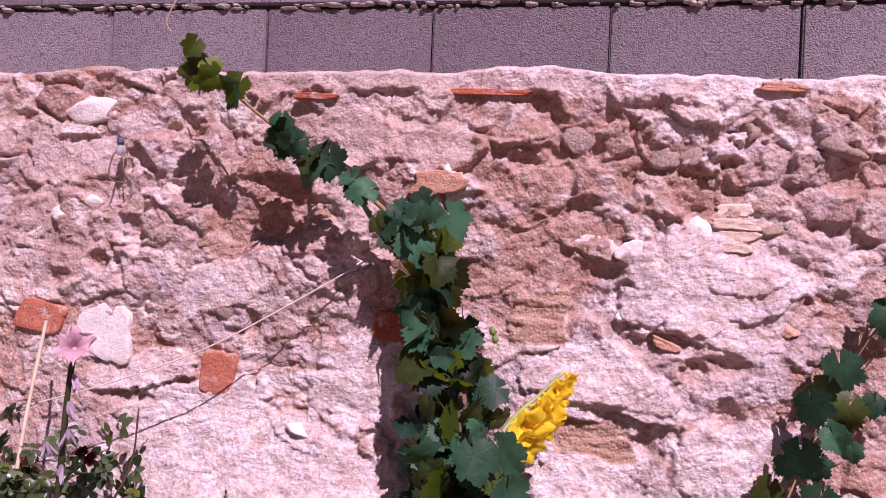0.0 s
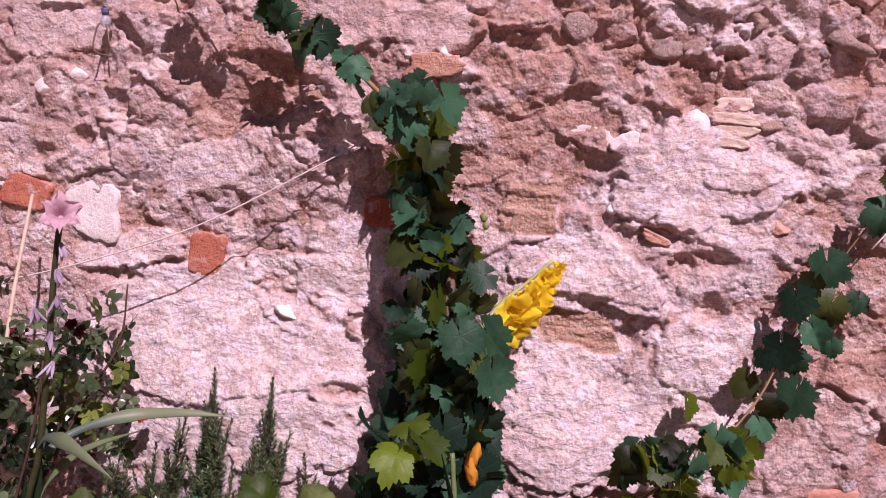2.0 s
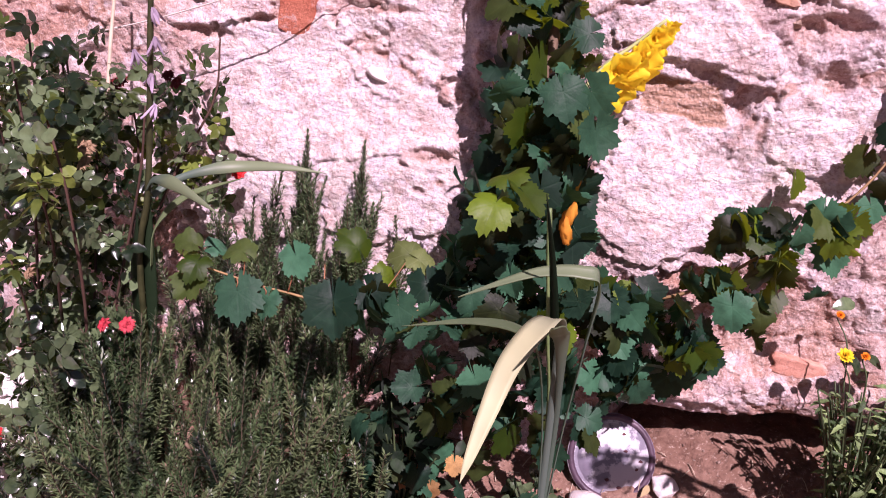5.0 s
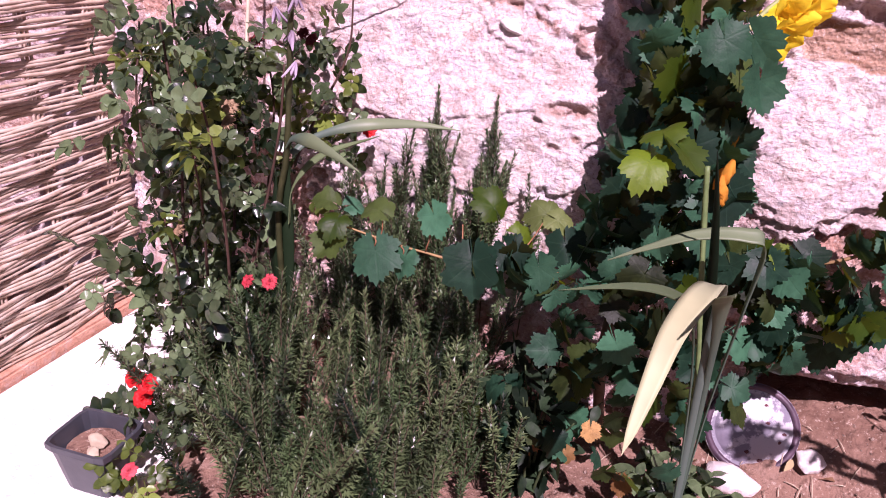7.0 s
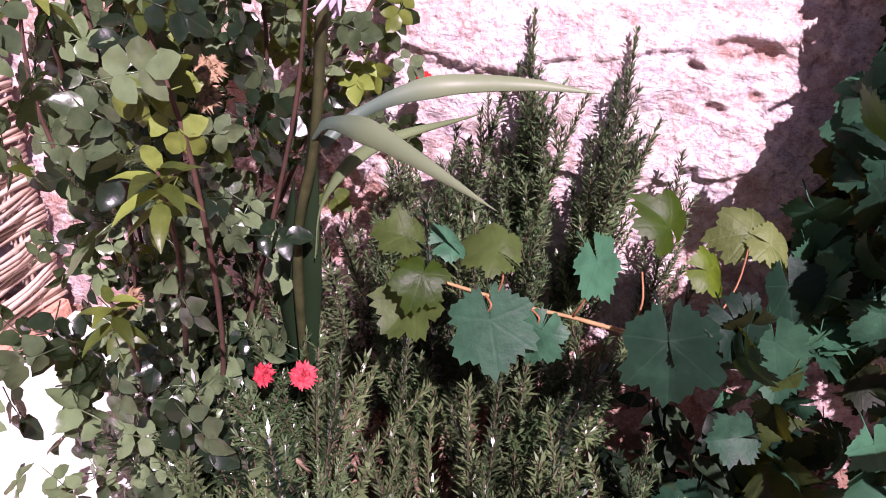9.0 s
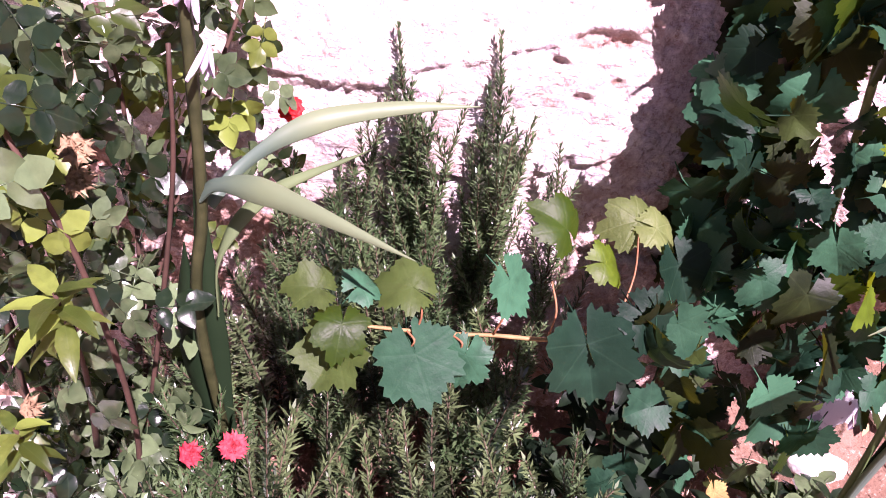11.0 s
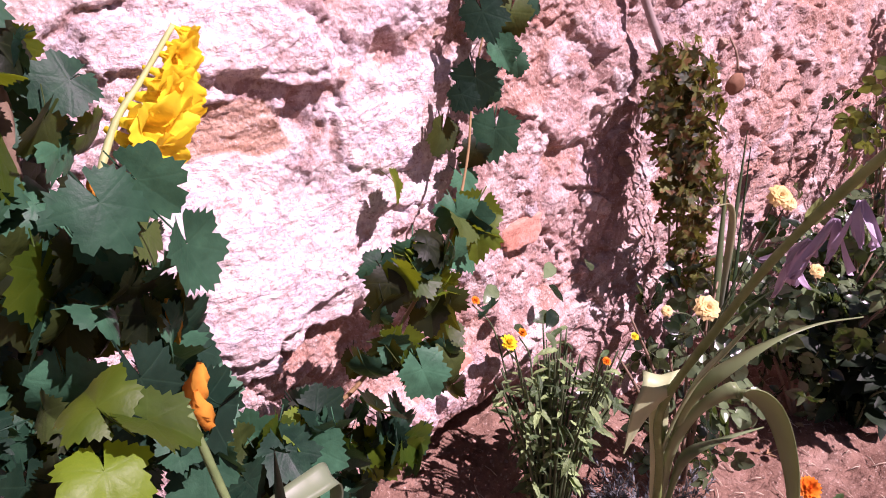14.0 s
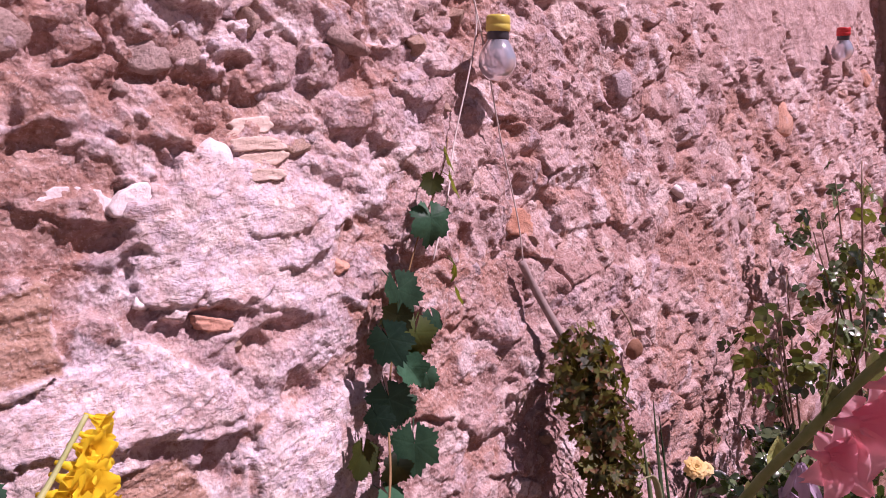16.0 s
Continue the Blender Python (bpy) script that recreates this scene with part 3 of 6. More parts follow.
earthy = np.pad(np.clip(0.80 * np.maximum(np.maximum(0.85 * step(1.15, 1.45, gz) * step(0.05, -0.35, gx), 1.2 * step(0.55, 1.0, gx)), 1.25 * low_east) + 0.6 * fbm(gx * 4, gz * 5, 8, 4), 0, 1), ((0, 3), (1, 0)), mode="edge")
_, _, (rim, r1, _), (rim2, r2, _) = field_stones(gx, gz)
blend = step(0.45, 0.62, r2)
tint, face = (np.pad(f, ((0, 3), (1, 0)), mode="edge") for f in (np.where(blend > 0.5, r2 * 7.3 % 1.0, r1 * 5.7 % 1.0), np.where(blend > 0.5, step(0.02, 0.2, rim2), step(0.02, 0.14, rim))))
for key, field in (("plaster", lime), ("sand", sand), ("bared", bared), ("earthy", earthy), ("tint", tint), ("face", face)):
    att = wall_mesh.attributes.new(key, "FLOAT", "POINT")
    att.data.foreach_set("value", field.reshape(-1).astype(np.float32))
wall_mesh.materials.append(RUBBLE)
wall = tagged(new("wall_north", wall_mesh), "old rubble stone wall with crumbling pinkish lime render", "wall", kind="structure")


def lump(seed, cuts=3, sharp=0.0, worn=1.0):
    """A rough stone about 1 across: a subdivided ball, flattened and broken by noise."""
    rnd = random.Random(seed)
    bm = bmesh.new()
    bmesh.ops.create_icosphere(bm, subdivisions=cuts, radius=0.5)
    planes = [(Vector((rnd.uniform(-1, 1), rnd.uniform(-1, 1), rnd.uniform(-1, 1))).normalized(), rnd.uniform(0.24, 0.38)) for _ in range(13)]
    off = Vector((seed * 3.1, seed * 1.7, 0))
    for v in bm.verts:
        p = v.co.copy()
        for nrm, d in planes:
            over = p.dot(nrm) - d
            if over > 0:
                p -= nrm * over * (0.85 + sharp * 0.75)
        p *= 1 + worn * 0.14 * noise.noise(p * 3 + off) + worn * 0.10 * noise.noise(p * 7 + off) + 0.03 * noise.noise(p * 15 + off)
        v.co = p
    me = bpy.data.meshes.new("stone")
    bm.to_mesh(me)
    bm.free()
    me.polygons.foreach_set("use_smooth", [cuts > 2] * len(me.polygons))
    return me


def brick_mesh(seed, corners=4, jag=0.05):
    """A broken brick or dressed stone about 1 wide, 1 high and 0.6 deep: a flat, slightly hollowed face with chipped edges."""
    rnd = random.Random(seed)
    n = 28
    power = 7 if corners == 4 else 3.2
    turn, skew = rnd.uniform(-0.15, 0.15), rnd.uniform(-0.16, 0.16)
    outline = []
    for i in range(n):
        a = 2 * math.pi * i / n + turn
        c, q = math.cos(a), math.sin(a)
        k = 0.5 / (abs(c) ** power + abs(q) ** power) ** (1 / power) * (1 + jag * rnd.uniform(-1, 1) + jag * math.sin(3 * a + seed))
        outline.append((c * k + skew * q * k, q * k))
    verts, faces = [], []
    rings = ((1.0, 0.30), (1.0, -0.20), (0.955, -0.275), (0.84, -0.29), (0.6, -0.285), (0.3, -0.28))
    for share, y in rings:
        for u, v in outline:
            lift = 0.0 if share == 1.0 else 0.05 * noise.noise(Vector((u * share * 4 + seed, v * share * 4, 0))) + 0.03 * noise.noise(Vector((u * share * 13, v * share * 13 + seed, 0)))
            verts.append((u * share, y + lift, v * share))
    verts.append((0, -0.28, 0))
    for k in range(len(rings) - 1):
        for i in range(n):
            j = (i + 1) % n
            faces.append((k * n + j, k * n + i, (k + 1) * n + i, (k + 1) * n + j))
    last = (len(rings) - 1) * n
    faces += [(last + (i + 1) % n, last + i, len(verts) - 1) for i in range(n)]
    return mesh_of("brick", verts, faces)


STONES = {}
for key, mat in (("lime", LIMESTONE), ("pale", PALE), ("tan", TAN), ("grey", GREYSTONE), ("orange", ORANGE)):
    STONES[key] = [recolour(lump(11 * i + len(key), 3, 0.2), mat) for i in range(4)]
STONES["brick"] = [recolour(brick_mesh(i), BRICK) for i in range(3)]
STONES["dressed"] = [recolour(brick_mesh(i + 3, 6, 0.10), LIMESTONE) for i in range(3)]
STONES["tile"] = [recolour(brick_mesh(i + 12, 4, 0.09), TILE) for i in range(2)]
STONES["terra"] = [recolour(brick_mesh(i + 7, 6, 0.12), ORANGE) for i in range(3)]
STONES["slab"] = [recolour(brick_mesh(i + 20, 4, 0.10), SANDY) for i in range(3)]


def set_stone(kind, x, z, w, h, tilt=0.0, out=0.0, deep=0.06, seed=0):
    meshes = STONES[kind]
    u, v = np.meshgrid(np.linspace(-0.4, 0.4, 5) * w, np.linspace(-0.4, 0.4, 5) * h)
    at = Vector((x, float(face_y(np.array([x]))[0] - np.percentile(wall_relief(x + u, z + v)[0], 70)) - out, z))
    m = Matrix.Translation(at) @ Euler((0, radians(tilt), 0)).to_matrix().to_4x4() @ Matrix.Diagonal((w, deep, h, 1))
    name = "brick" if kind in ("brick", "terra") else "tile" if kind == "tile" else "stone"
    return part(name, meshes[seed % len(meshes)], wall, m)


# the stones and bricks that stand out: kind, x, z, width, height, tilt, how far out
WEST_STONES = [
    ("lime", -1.011, 1.594, 0.19, 0.070, -5, 0.004), ("dressed", -0.950, 1.108, 0.125, 0.120, 12, -0.003), ("brick", -1.107, 1.134, 0.11, 0.070, 10, 0.0), ("brick", -0.692, 1.035, 0.076, 0.090, 4, 0.002),
    ("pale", -0.555, 1.117, 0.150, 0.125, 4, -0.010), ("pale", -0.671, 1.188, 0.125, 0.105, -12, -0.012), ("brick", -0.320, 1.157, 0.07, 0.06, 5, 0.0), ("terra", -0.231, 1.451, 0.11, 0.05, -3, 0.002)]
CREST_BRICKS = [
    ("brick", -0.142, 1.637, 0.17, 0.013, 1, 0.0), ("brick", -0.493, 1.622, 0.09, 0.013, 2, -0.002), ("terra", 0.421, 1.653, 0.085, 0.018, 4, 0.0)]
EAST_STONES = [
    ("pale", 0.034, 1.552, 0.085, 0.080, -20, 0.0), ("pale", 0.206, 1.523, 0.100, 0.060, 4, -0.004), ("pale", 0.275, 1.514, 0.080, 0.050, -6, -0.004), ("pale", 0.537, 1.539, 0.110, 0.062, 8, 0.002),
    ("tan", 0.367, 1.571, 0.045, 0.070, 24, 0.0), ("slab", 0.346, 1.417, 0.068, 0.026, -4, -0.008), ("slab", 0.349, 1.390, 0.082, 0.020, 2, -0.003), ("slab", 0.353, 1.366, 0.080, 0.022, -3, -0.008),
    ("slab", 0.346, 1.344, 0.064, 0.018, 4, -0.004), ("lime", 0.276, 1.374, 0.080, 0.075, 8, -0.008), ("dressed", 0.091, 1.339, 0.088, 0.034, 12, -0.012), ("dressed", 0.156, 1.330, 0.062, 0.038, -14, -0.012)]
FAR_STONES = [
    ("terra", 0.938, 1.186, 0.075, 0.055, 20, 0.0), ("orange", 2.586, 1.338, 0.17, 0.17, 10, -0.006), ("pale", 2.103, 1.017, 0.09, 0.07, 10, 0.008), ("lime", 1.695, 1.160, 0.10, 0.045, 25, 0.0),
    ("tan", 1.40, 1.60, 0.07, 0.09, 0, 0.004), ("grey", 1.42, 1.47, 0.10, 0.09, 20, 0.004), ("pale", 1.9, 1.48, 0.12, 0.08, -20, 0.004), ("pale", 3.4, 1.52, 0.10, 0.12, 0, 0.012),
    ("orange", 3.7, 1.46, 0.12, 0.10, 0, 0.012), ("tan", 0.72, 1.545, 0.07, 0.05, 8, 0.004), ("tan", 0.84, 1.60, 0.06, 0.05, 0, 0.004)]
SMALL_STONES = [
    ("lime", -0.209, 1.476, 0.030, 0.030, 0, 0.004), ("lime", -0.996, 1.392, 0.050, 0.038, -20, 0.0), ("pale", -0.895, 1.389, 0.060, 0.060, 10, 0.0), ("lime", -1.062, 1.359, 0.058, 0.046, -10, 0.0),
    ("lime", -0.500, 0.927, 0.080, 0.034, 20, -0.004), ("terra", 0.227, 1.152, 0.055, 0.020, 18, 0.006), ("tile", 0.624, 0.656, 0.094, 0.054, -8, 0.004), ("tile", 0.425, 0.452, 0.10, 0.04, 4, -0.002),
    ("lime", 0.138, 1.198, 0.026, 0.024, 0, 0.006), ("orange", 0.451, 1.187, 0.06, 0.035, 10, -0.006), ("tan", 0.428, 1.379, 0.07, 0.05, 0, -0.006)]
for i, (kind, x, z, w, h, tilt, out) in enumerate(WEST_STONES + CREST_BRICKS + EAST_STONES + FAR_STONES + SMALL_STONES):
    set_stone(kind, x, z, w, h, tilt, out - (0.010 if kind in ("lime", "pale", "tan", "grey", "orange") else 0.002), min(w, 0.06) if kind in ("lime", "pale", "tan", "grey", "orange") else 0.035, i)

# smaller rubble set all over the face
rnd = random.Random(21)
count = 0
while count < 235:
    x, z = rnd.choice((rnd.uniform(-1.3, 1.3), rnd.uniform(-1.3, 2.6))), rnd.uniform(0.45, 1.62)
    h, li, sa, _ = wall_relief(np.array([x]), np.array([z]))
    if li[0] > 0.3 or sa[0] > 0.3:
        continue
    w = rnd.uniform(0.014, 0.04) * rnd.choice((1, 1, 1.3))
    set_stone(rnd.choice(("pale", "pale", "grey", "pale", "tan", "grey", "tan")), x, z, w, w * rnd.uniform(0.55, 0.9), rnd.uniform(-40, 40), rnd.uniform(-0.012, -0.004), w * 0.8, rnd.randrange(9))
    count += 1

# ---- the concrete blocks on top ----
def block_mesh(seed):
    bm = bmesh.new()
    bmesh.ops.create_cube(bm, size=1)
    for v in bm.verts:
        v.co = Vector((v.co.x * 0.396, v.co.y * 0.195, v.co.z * 0.192))
    bmesh.ops.bevel(bm, geom=bm.edges[:], offset=0.0035, segments=2, affect="EDGES")
    me = bpy.data.meshes.new("block")
    bm.to_mesh(me)
    bm.free()
    return recolour(me, BLOCK)


BLOCK_Y = 1.693
block_wall = thing("wall_block", (-2.3, BLOCK_Y + 0.1, 1.675), "grey concrete block wall laid along the old wall's top", "wall", kind="structure")
block_mesh_a = block_mesh(0)
for course in range(3):
    for i in range(17):
        x = -1.694 + 0.4 * (i - 2) + (0.0 if course % 2 == 0 else 0.2)
        if x > 1.3:
            continue
        jig = random.Random(i * 7 + course)
        part("concrete_block", block_mesh_a, block_wall, pose(x + jig.uniform(-0.0012, 0.0012), BLOCK_Y + 0.0975 + jig.uniform(-0.002, 0.002), 1.775 + 0.205 * course, 0, 0, jig.uniform(-0.25, 0.25)))
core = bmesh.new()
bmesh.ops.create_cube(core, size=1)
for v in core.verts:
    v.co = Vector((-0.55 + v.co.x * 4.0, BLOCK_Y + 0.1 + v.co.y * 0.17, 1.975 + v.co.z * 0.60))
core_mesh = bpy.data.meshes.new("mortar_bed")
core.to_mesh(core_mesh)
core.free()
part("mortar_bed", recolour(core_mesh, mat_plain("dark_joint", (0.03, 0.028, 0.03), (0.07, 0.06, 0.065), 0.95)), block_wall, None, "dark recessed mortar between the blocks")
# mortar squeezed out of the bed joint
squeeze = []
rnd = random.Random(5)
for i in range(150):
    x = rnd.uniform(-1.5, 1.6)
    squeeze.append(((x, BLOCK_Y + rnd.uniform(-0.004, 0.006), 1.878 + rnd.uniform(-0.006, 0.006)), rnd.uniform(0.012, 0.045), rnd.uniform(0.006, 0.016)))
blob = lump(77, 2)
sv, sf = [v.co.copy() for v in blob.vertices], [tuple(p.vertices) for p in blob.polygons]
part("mortar_joint", mesh_of("mortar_joint", *join(*[moved((sv, sf), Matrix.Translation(p) @ Matrix.Diagonal((w, 0.03, h, 1))) for p, w, h in squeeze]), MORTAR), block_wall, None, "pale mortar squeezed out of the bed joint")

# the plain rendered house corner where the wall ends
corner = bmesh.new()
bmesh.ops.create_cube(corner, size=1)
for v in corner.verts:
    v.co = Vector((4.55 + v.co.x * 0.9, 1.95 + v.co.y * 0.7, 1.4 + v.co.z * 3.2))
bmesh.ops.bevel(corner, geom=corner.edges[:], offset=0.02, segments=2, affect="EDGES")
corner_mesh = bpy.data.meshes.new("pier")
corner.to_mesh(corner_mesh)
corner.free()
tagged(new("wall_east", recolour(corner_mesh, mat_stone("tan_render", (0.40, 0.29, 0.22), (0.55, 0.43, 0.35), 30))), "tan rendered pier at the end of the wall", "wall", kind="structure")


# ---- the ground ----
def ground_z(x, y):
    z = 0.09 + 0.05 * step(1.25, 1.55, y) + 0.07 * step(1.33, 1.56, y) * step(0.0, 0.2, x) * step(0.95, 0.6, x) + 0.022 * fbm(x * 2.6, y * 2.6, 2, 3) + 0.014 * fbm(x * 11, y * 11, 4, 4, 0.6)
    f1, f2, r1, r2 = cells(x * 26, y * 26, 3)
    level = step(-0.93, -1.0, x)
    z = z * (1 - level) + 0.07 * level
    z = z + np.where(r1 > 0.55, step(0.05, 0.4, f2 - f1) * 0.012 * r2, 0) + 0.004 * fbm(x * 70, y * 70, 6, 3)
    near = np.exp(-np.maximum(0, np.hypot(x - 0.2, y - 1.0) - 2.2))
    return z * near + 0.05 * (1 - near)


far = np.array([-300, -120, -50, -20, -9, -5])
gxs = np.concatenate([far, np.arange(-3.2, -1.3, 0.05), np.arange(-1.3, 1.9, 0.008), np.arange(1.9, 4.4, 0.05), -far[::-1]])
gys = np.concatenate([far, np.arange(-3.2, 0.6, 0.08), np.arange(0.6, 1.72, 0.008), np.array([2.5, 5, 12, 40, 120, 300])])
gx, gy = np.meshgrid(gxs, gys)
ground_mesh = grid_mesh("ground", np.stack([gx, gy, ground_z(gx, gy)], -1))
ground = tagged(new("ground", recolour(ground_mesh, SOIL)), "dry reddish garden soil with clods and small stones", "ground", kind="structure")


def on_ground(x, y, up=0.0):
    return Vector((x, y, float(ground_z(np.array([x]), np.array([y]))[0]) + up))

# ---- leaves and flowers, built once and shared ----
def vine_leaf(seed, lobes=0.19):
    """A toothed five-lobed leaf about 1 across, stalk at the origin, tip along +Y, face up."""
    rnd = random.Random(seed)
    n = 54
    angles = [(-math.pi + 0.16) + (2 * math.pi - 0.32) * i / (n - 1) for i in range(n)]
    cup, fold, wave = rnd.uniform(-0.2, 1.1), rnd.uniform(0.0, 0.9), rnd.uniform(0.06, 0.2)
    ph, side = rnd.uniform(0, 6), rnd.uniform(-0.3, 0.3)

    def lift(x, y):
        r = math.hypot(x, y)
        return -cup * r * r + fold * (math.hypot(x, 0.06) - 0.06) * 0.6 + wave * math.sin(2 * math.atan2(x, y) + ph) * r * r * 2 + side * x * y

    rings = [[], [], []]
    for i, a in enumerate(angles):
        d = min(abs(a - radians(v)) for v in (0, 50, -50, 108, -108))
        length = 0.60 if abs(a) < 0.45 else 0.54 if abs(a) < 1.4 else 0.46
        r = length * (1 - lobes * min(1, d / 0.43) ** 1.5)
        for ring, share in zip(rings, (0.36, 0.74, 1.0)):
            q = r * share * (1.0 + (0.06 if i % 2 else -0.05)) * rnd.uniform(0.93, 1.06) if share == 1.0 else r * share
            x, y = math.sin(a) * q, math.cos(a) * q
            ring.append((x, y, lift(x, y)))
    verts = [(0, 0, 0)] + rings[0] + rings[1] + rings[2]
    faces = []
    for i in range(n - 1):
        faces.append((0, 2 + i, 1 + i))
        for o in (1, 1 + n):
            faces.append((o + i, o + i + 1, o + n + i + 1, o + n + i))
    # the leaf stalk
    bend = [Vector((0, -0.02, 0)), Vector((0.02, -0.2, -0.08)), Vector((rnd.uniform(-0.1, 0.1), -0.42, -0.26))]
    return join((verts, faces), tube(bend, 0.014, 0.011, 4))


def oval_leaf(n=7, width=0.62, fold=0.18, droop=0.12, teeth=0.04, seed=0):
    """A simple leaf 1 long, stalk at the origin, tip along +Y."""
    rnd = random.Random(seed)
    verts, faces = [], []
    for i in range(n + 1):
        t = i / n
        w = width * 0.5 * math.sin(math.pi * min(1, t**0.8)) ** 0.75 * (1 + (teeth if i % 2 else -teeth)) if 0 < i < n else 0.012
        z = -droop * t * t + 0.02 * math.sin(t * 9 + seed)
        verts += [(-w, t, z + fold * w * 1.4), (0, t, z), (w, t, z + fold * w * 1.4 + rnd.uniform(-0.01, 0.01))]
    for i in range(n):
        a = 3 * i
        faces += [(a, a + 1, a + 4, a + 3), (a + 1, a + 2, a + 5, a + 4)]
    return verts, faces


def rose_leaf(seed):
    """A compound leaf of five leaflets on a stalk, about 1 long."""
    rnd = random.Random(seed)
    pieces = [tube([Vector((0, 0, 0)), Vector((0, 0.35, 0.02)), Vector((0, 0.62, 0))], 0.012, 0.008, 4)]
    for y, a, s in ((0.62, 0, 0.46), (0.56, 62, 0.40), (0.56, -62, 0.40), (0.28, 70, 0.34), (0.28, -70, 0.34)):
        leaf = oval_leaf(6, rnd.uniform(0.66, 0.82), rnd.uniform(0.0, 0.35), rnd.uniform(-0.05, 0.3), 0.05, seed)
        pieces.append(moved(leaf, pose(0, y, 0, rnd.uniform(-22, 15), rnd.uniform(-20, 20), -a + rnd.uniform(-10, 10)) @ Matrix.Diagonal((s, s, s, 1))))
    return join(*pieces)


def needles(rnd, pts, needle, gap, flare, bare=0.1):
    """Paired narrow needles up a twig, steeper towards its tip."""
    verts, faces = [], []
    length = sum((q - p).length for p, q in zip(pts, pts[1:]))
    count = max(3, int(length * (1 - bare) / gap))
    for i in range(count):
        t = bare + (1 - bare) * i / count
        k = t * (len(pts) - 1)
        j = min(int(k), len(pts) - 2)
        base = pts[j].lerp(pts[j + 1], k - j)
        axis = (pts[j + 1] - pts[j]).normalized()
        e1 = axis.orthogonal().normalized()
        e2 = axis.cross(e1)
        turn = i * 2.4 + rnd.uniform(-0.4, 0.4)
        for side in (0, math.pi):
            a = turn + side
            el = radians(rnd.uniform(flare - 26, flare + 14) + 26 * t)
            out = e1 * math.cos(a) + e2 * math.sin(a)
            way = out * math.cos(el) + axis * math.sin(el)
            across = axis.cross(out) * needle * 0.08
            ln = needle * rnd.uniform(0.7, 1.2) * (1.08 - 0.42 * t)
            o = len(verts)
            verts += [base, base + way * ln * 0.5 + across, base + way * ln + Vector((0, 0, -ln * 0.06)), base + way * ln * 0.5 - across]
            faces.append((o, o + 1, o + 2, o + 3))
    return verts, faces


def sprig(seed, length=0.3, needle=0.019, gap=0.0034, flare=44, shoots=4, wide=1.0):
    """An upright twig with side shoots that grow shorter towards its top, growing along +Z: the wood, then the needles."""
    rnd = random.Random(seed)
    bow = Vector((rnd.uniform(-0.13, 0.13), rnd.uniform(-0.13, 0.13), 0)) * length
    main = [Vector((bow.x * t * t, bow.y * t * t, length * t)) for t in [i / 7 for i in range(8)]]
    wood, green = [tube(main, 0.0019, 0.0007, 4)], [needles(rnd, main, needle, gap, flare, 0.12)]
    for i in range(shoots):
        t, a = 0.06 + 0.72 * (i + rnd.random()) / shoots, i * 2.4 + rnd.uniform(-0.6, 0.6)
        ln, out = length * rnd.uniform(0.7, 1.15) * (0.40 - 0.34 * t), rnd.uniform(0.30, 0.62) * wide
        foot = Vector((bow.x * t * t, bow.y * t * t, length * t))
        pts = [foot + Vector((math.cos(a) * ln * out * u ** 0.7, math.sin(a) * ln * out * u ** 0.7, ln * 0.92 * u)) for u in (0, 0.25, 0.5, 0.75, 1)]
        wood.append(tube(pts, 0.0012, 0.0005, 4))
        green.append(needles(rnd, pts, needle * 0.92, gap, flare, 0.15))
    return join(*wood), join(*green)


def sprig_mesh(wood_mat, needle_mat, *shape):
    wood, green = sprig(*shape)
    me = mesh_of("sprig", *join(wood, green), needle_mat)
    me.materials.append(wood_mat)
    me.polygons.foreach_set("material_index", [1] * len(wood[1]) + [0] * len(green[1]))
    return me


def petal(length, width, curl, ruffle, seed, n=7, m=6):
    """A petal along +Y from the origin, curling outwards by curl and ruffled at its rim."""
    rnd = random.Random(seed)
    verts, faces = [], []
    ph = rnd.uniform(0, 6)
    for i in range(n + 1):
        t = i / n
        w = width * 0.5 * (0.28 + 0.72 * math.sin(math.pi * min(0.97, 0.12 + 0.74 * t)))
        if i == n:
            w *= 0.62
        y, z = length * t * (1 - 0.25 * curl * t), length * (0.30 * t - curl * t * t * t)
        for j in range(m + 1):
            u = j / m * 2 - 1
            verts.append((w * u, y - 0.10 * length * u * u * t, z + 0.30 * w * u * u + ruffle * length * t * t * math.sin(u * 6 + ph)))
    for i in range(n):
        for j in range(m):
            a = i * (m + 1) + j
            faces.append((a, a + 1, a + m + 2, a + m + 1))
    return verts, faces


def funnel_flower(seed, size=0.06, spread=38, ruffle=0.10, curl=0.45):
    """A gladiolus blossom opening along +Z."""
    rnd = random.Random(seed)
    pieces = [tube([Vector((0, 0, -size * 0.42)), Vector((0, 0, -size * 0.15)), Vector((0, 0, 0.01 * size))], size * 0.05, size * 0.13, 7)]
    for i in range(6):
        p = petal(size * rnd.uniform(0.85, 1.05), size * (0.72 if i % 2 else 0.58), curl, ruffle, seed * 9 + i)
        pieces.append(moved(p, pose(0, 0, -0.02 * size * (i % 2), 0, 0, 60 * i + rnd.uniform(-6, 6)) @ pose(0, size * 0.07, 0, 90 - spread + rnd.uniform(-9, 9))))
    return join(*pieces)


def wilted_flower(seed, size=0.06):
    """A limp, folded blossom hanging along -Z."""
    rnd = random.Random(seed)
    pieces = []
    for i in range(6):
        p = petal(size * rnd.uniform(0.8, 1.2), size * 0.34, -0.15 if i % 2 else 0.3, 0.09, seed * 7 + i)
        pieces.append(moved(p, pose(0, 0, 0, 0, 0, 60 * i + rnd.uniform(-14, 14)) @ pose(0, size * 0.035, 0, -81 + rnd.uniform(-6, 6))))
    return join(*pieces)


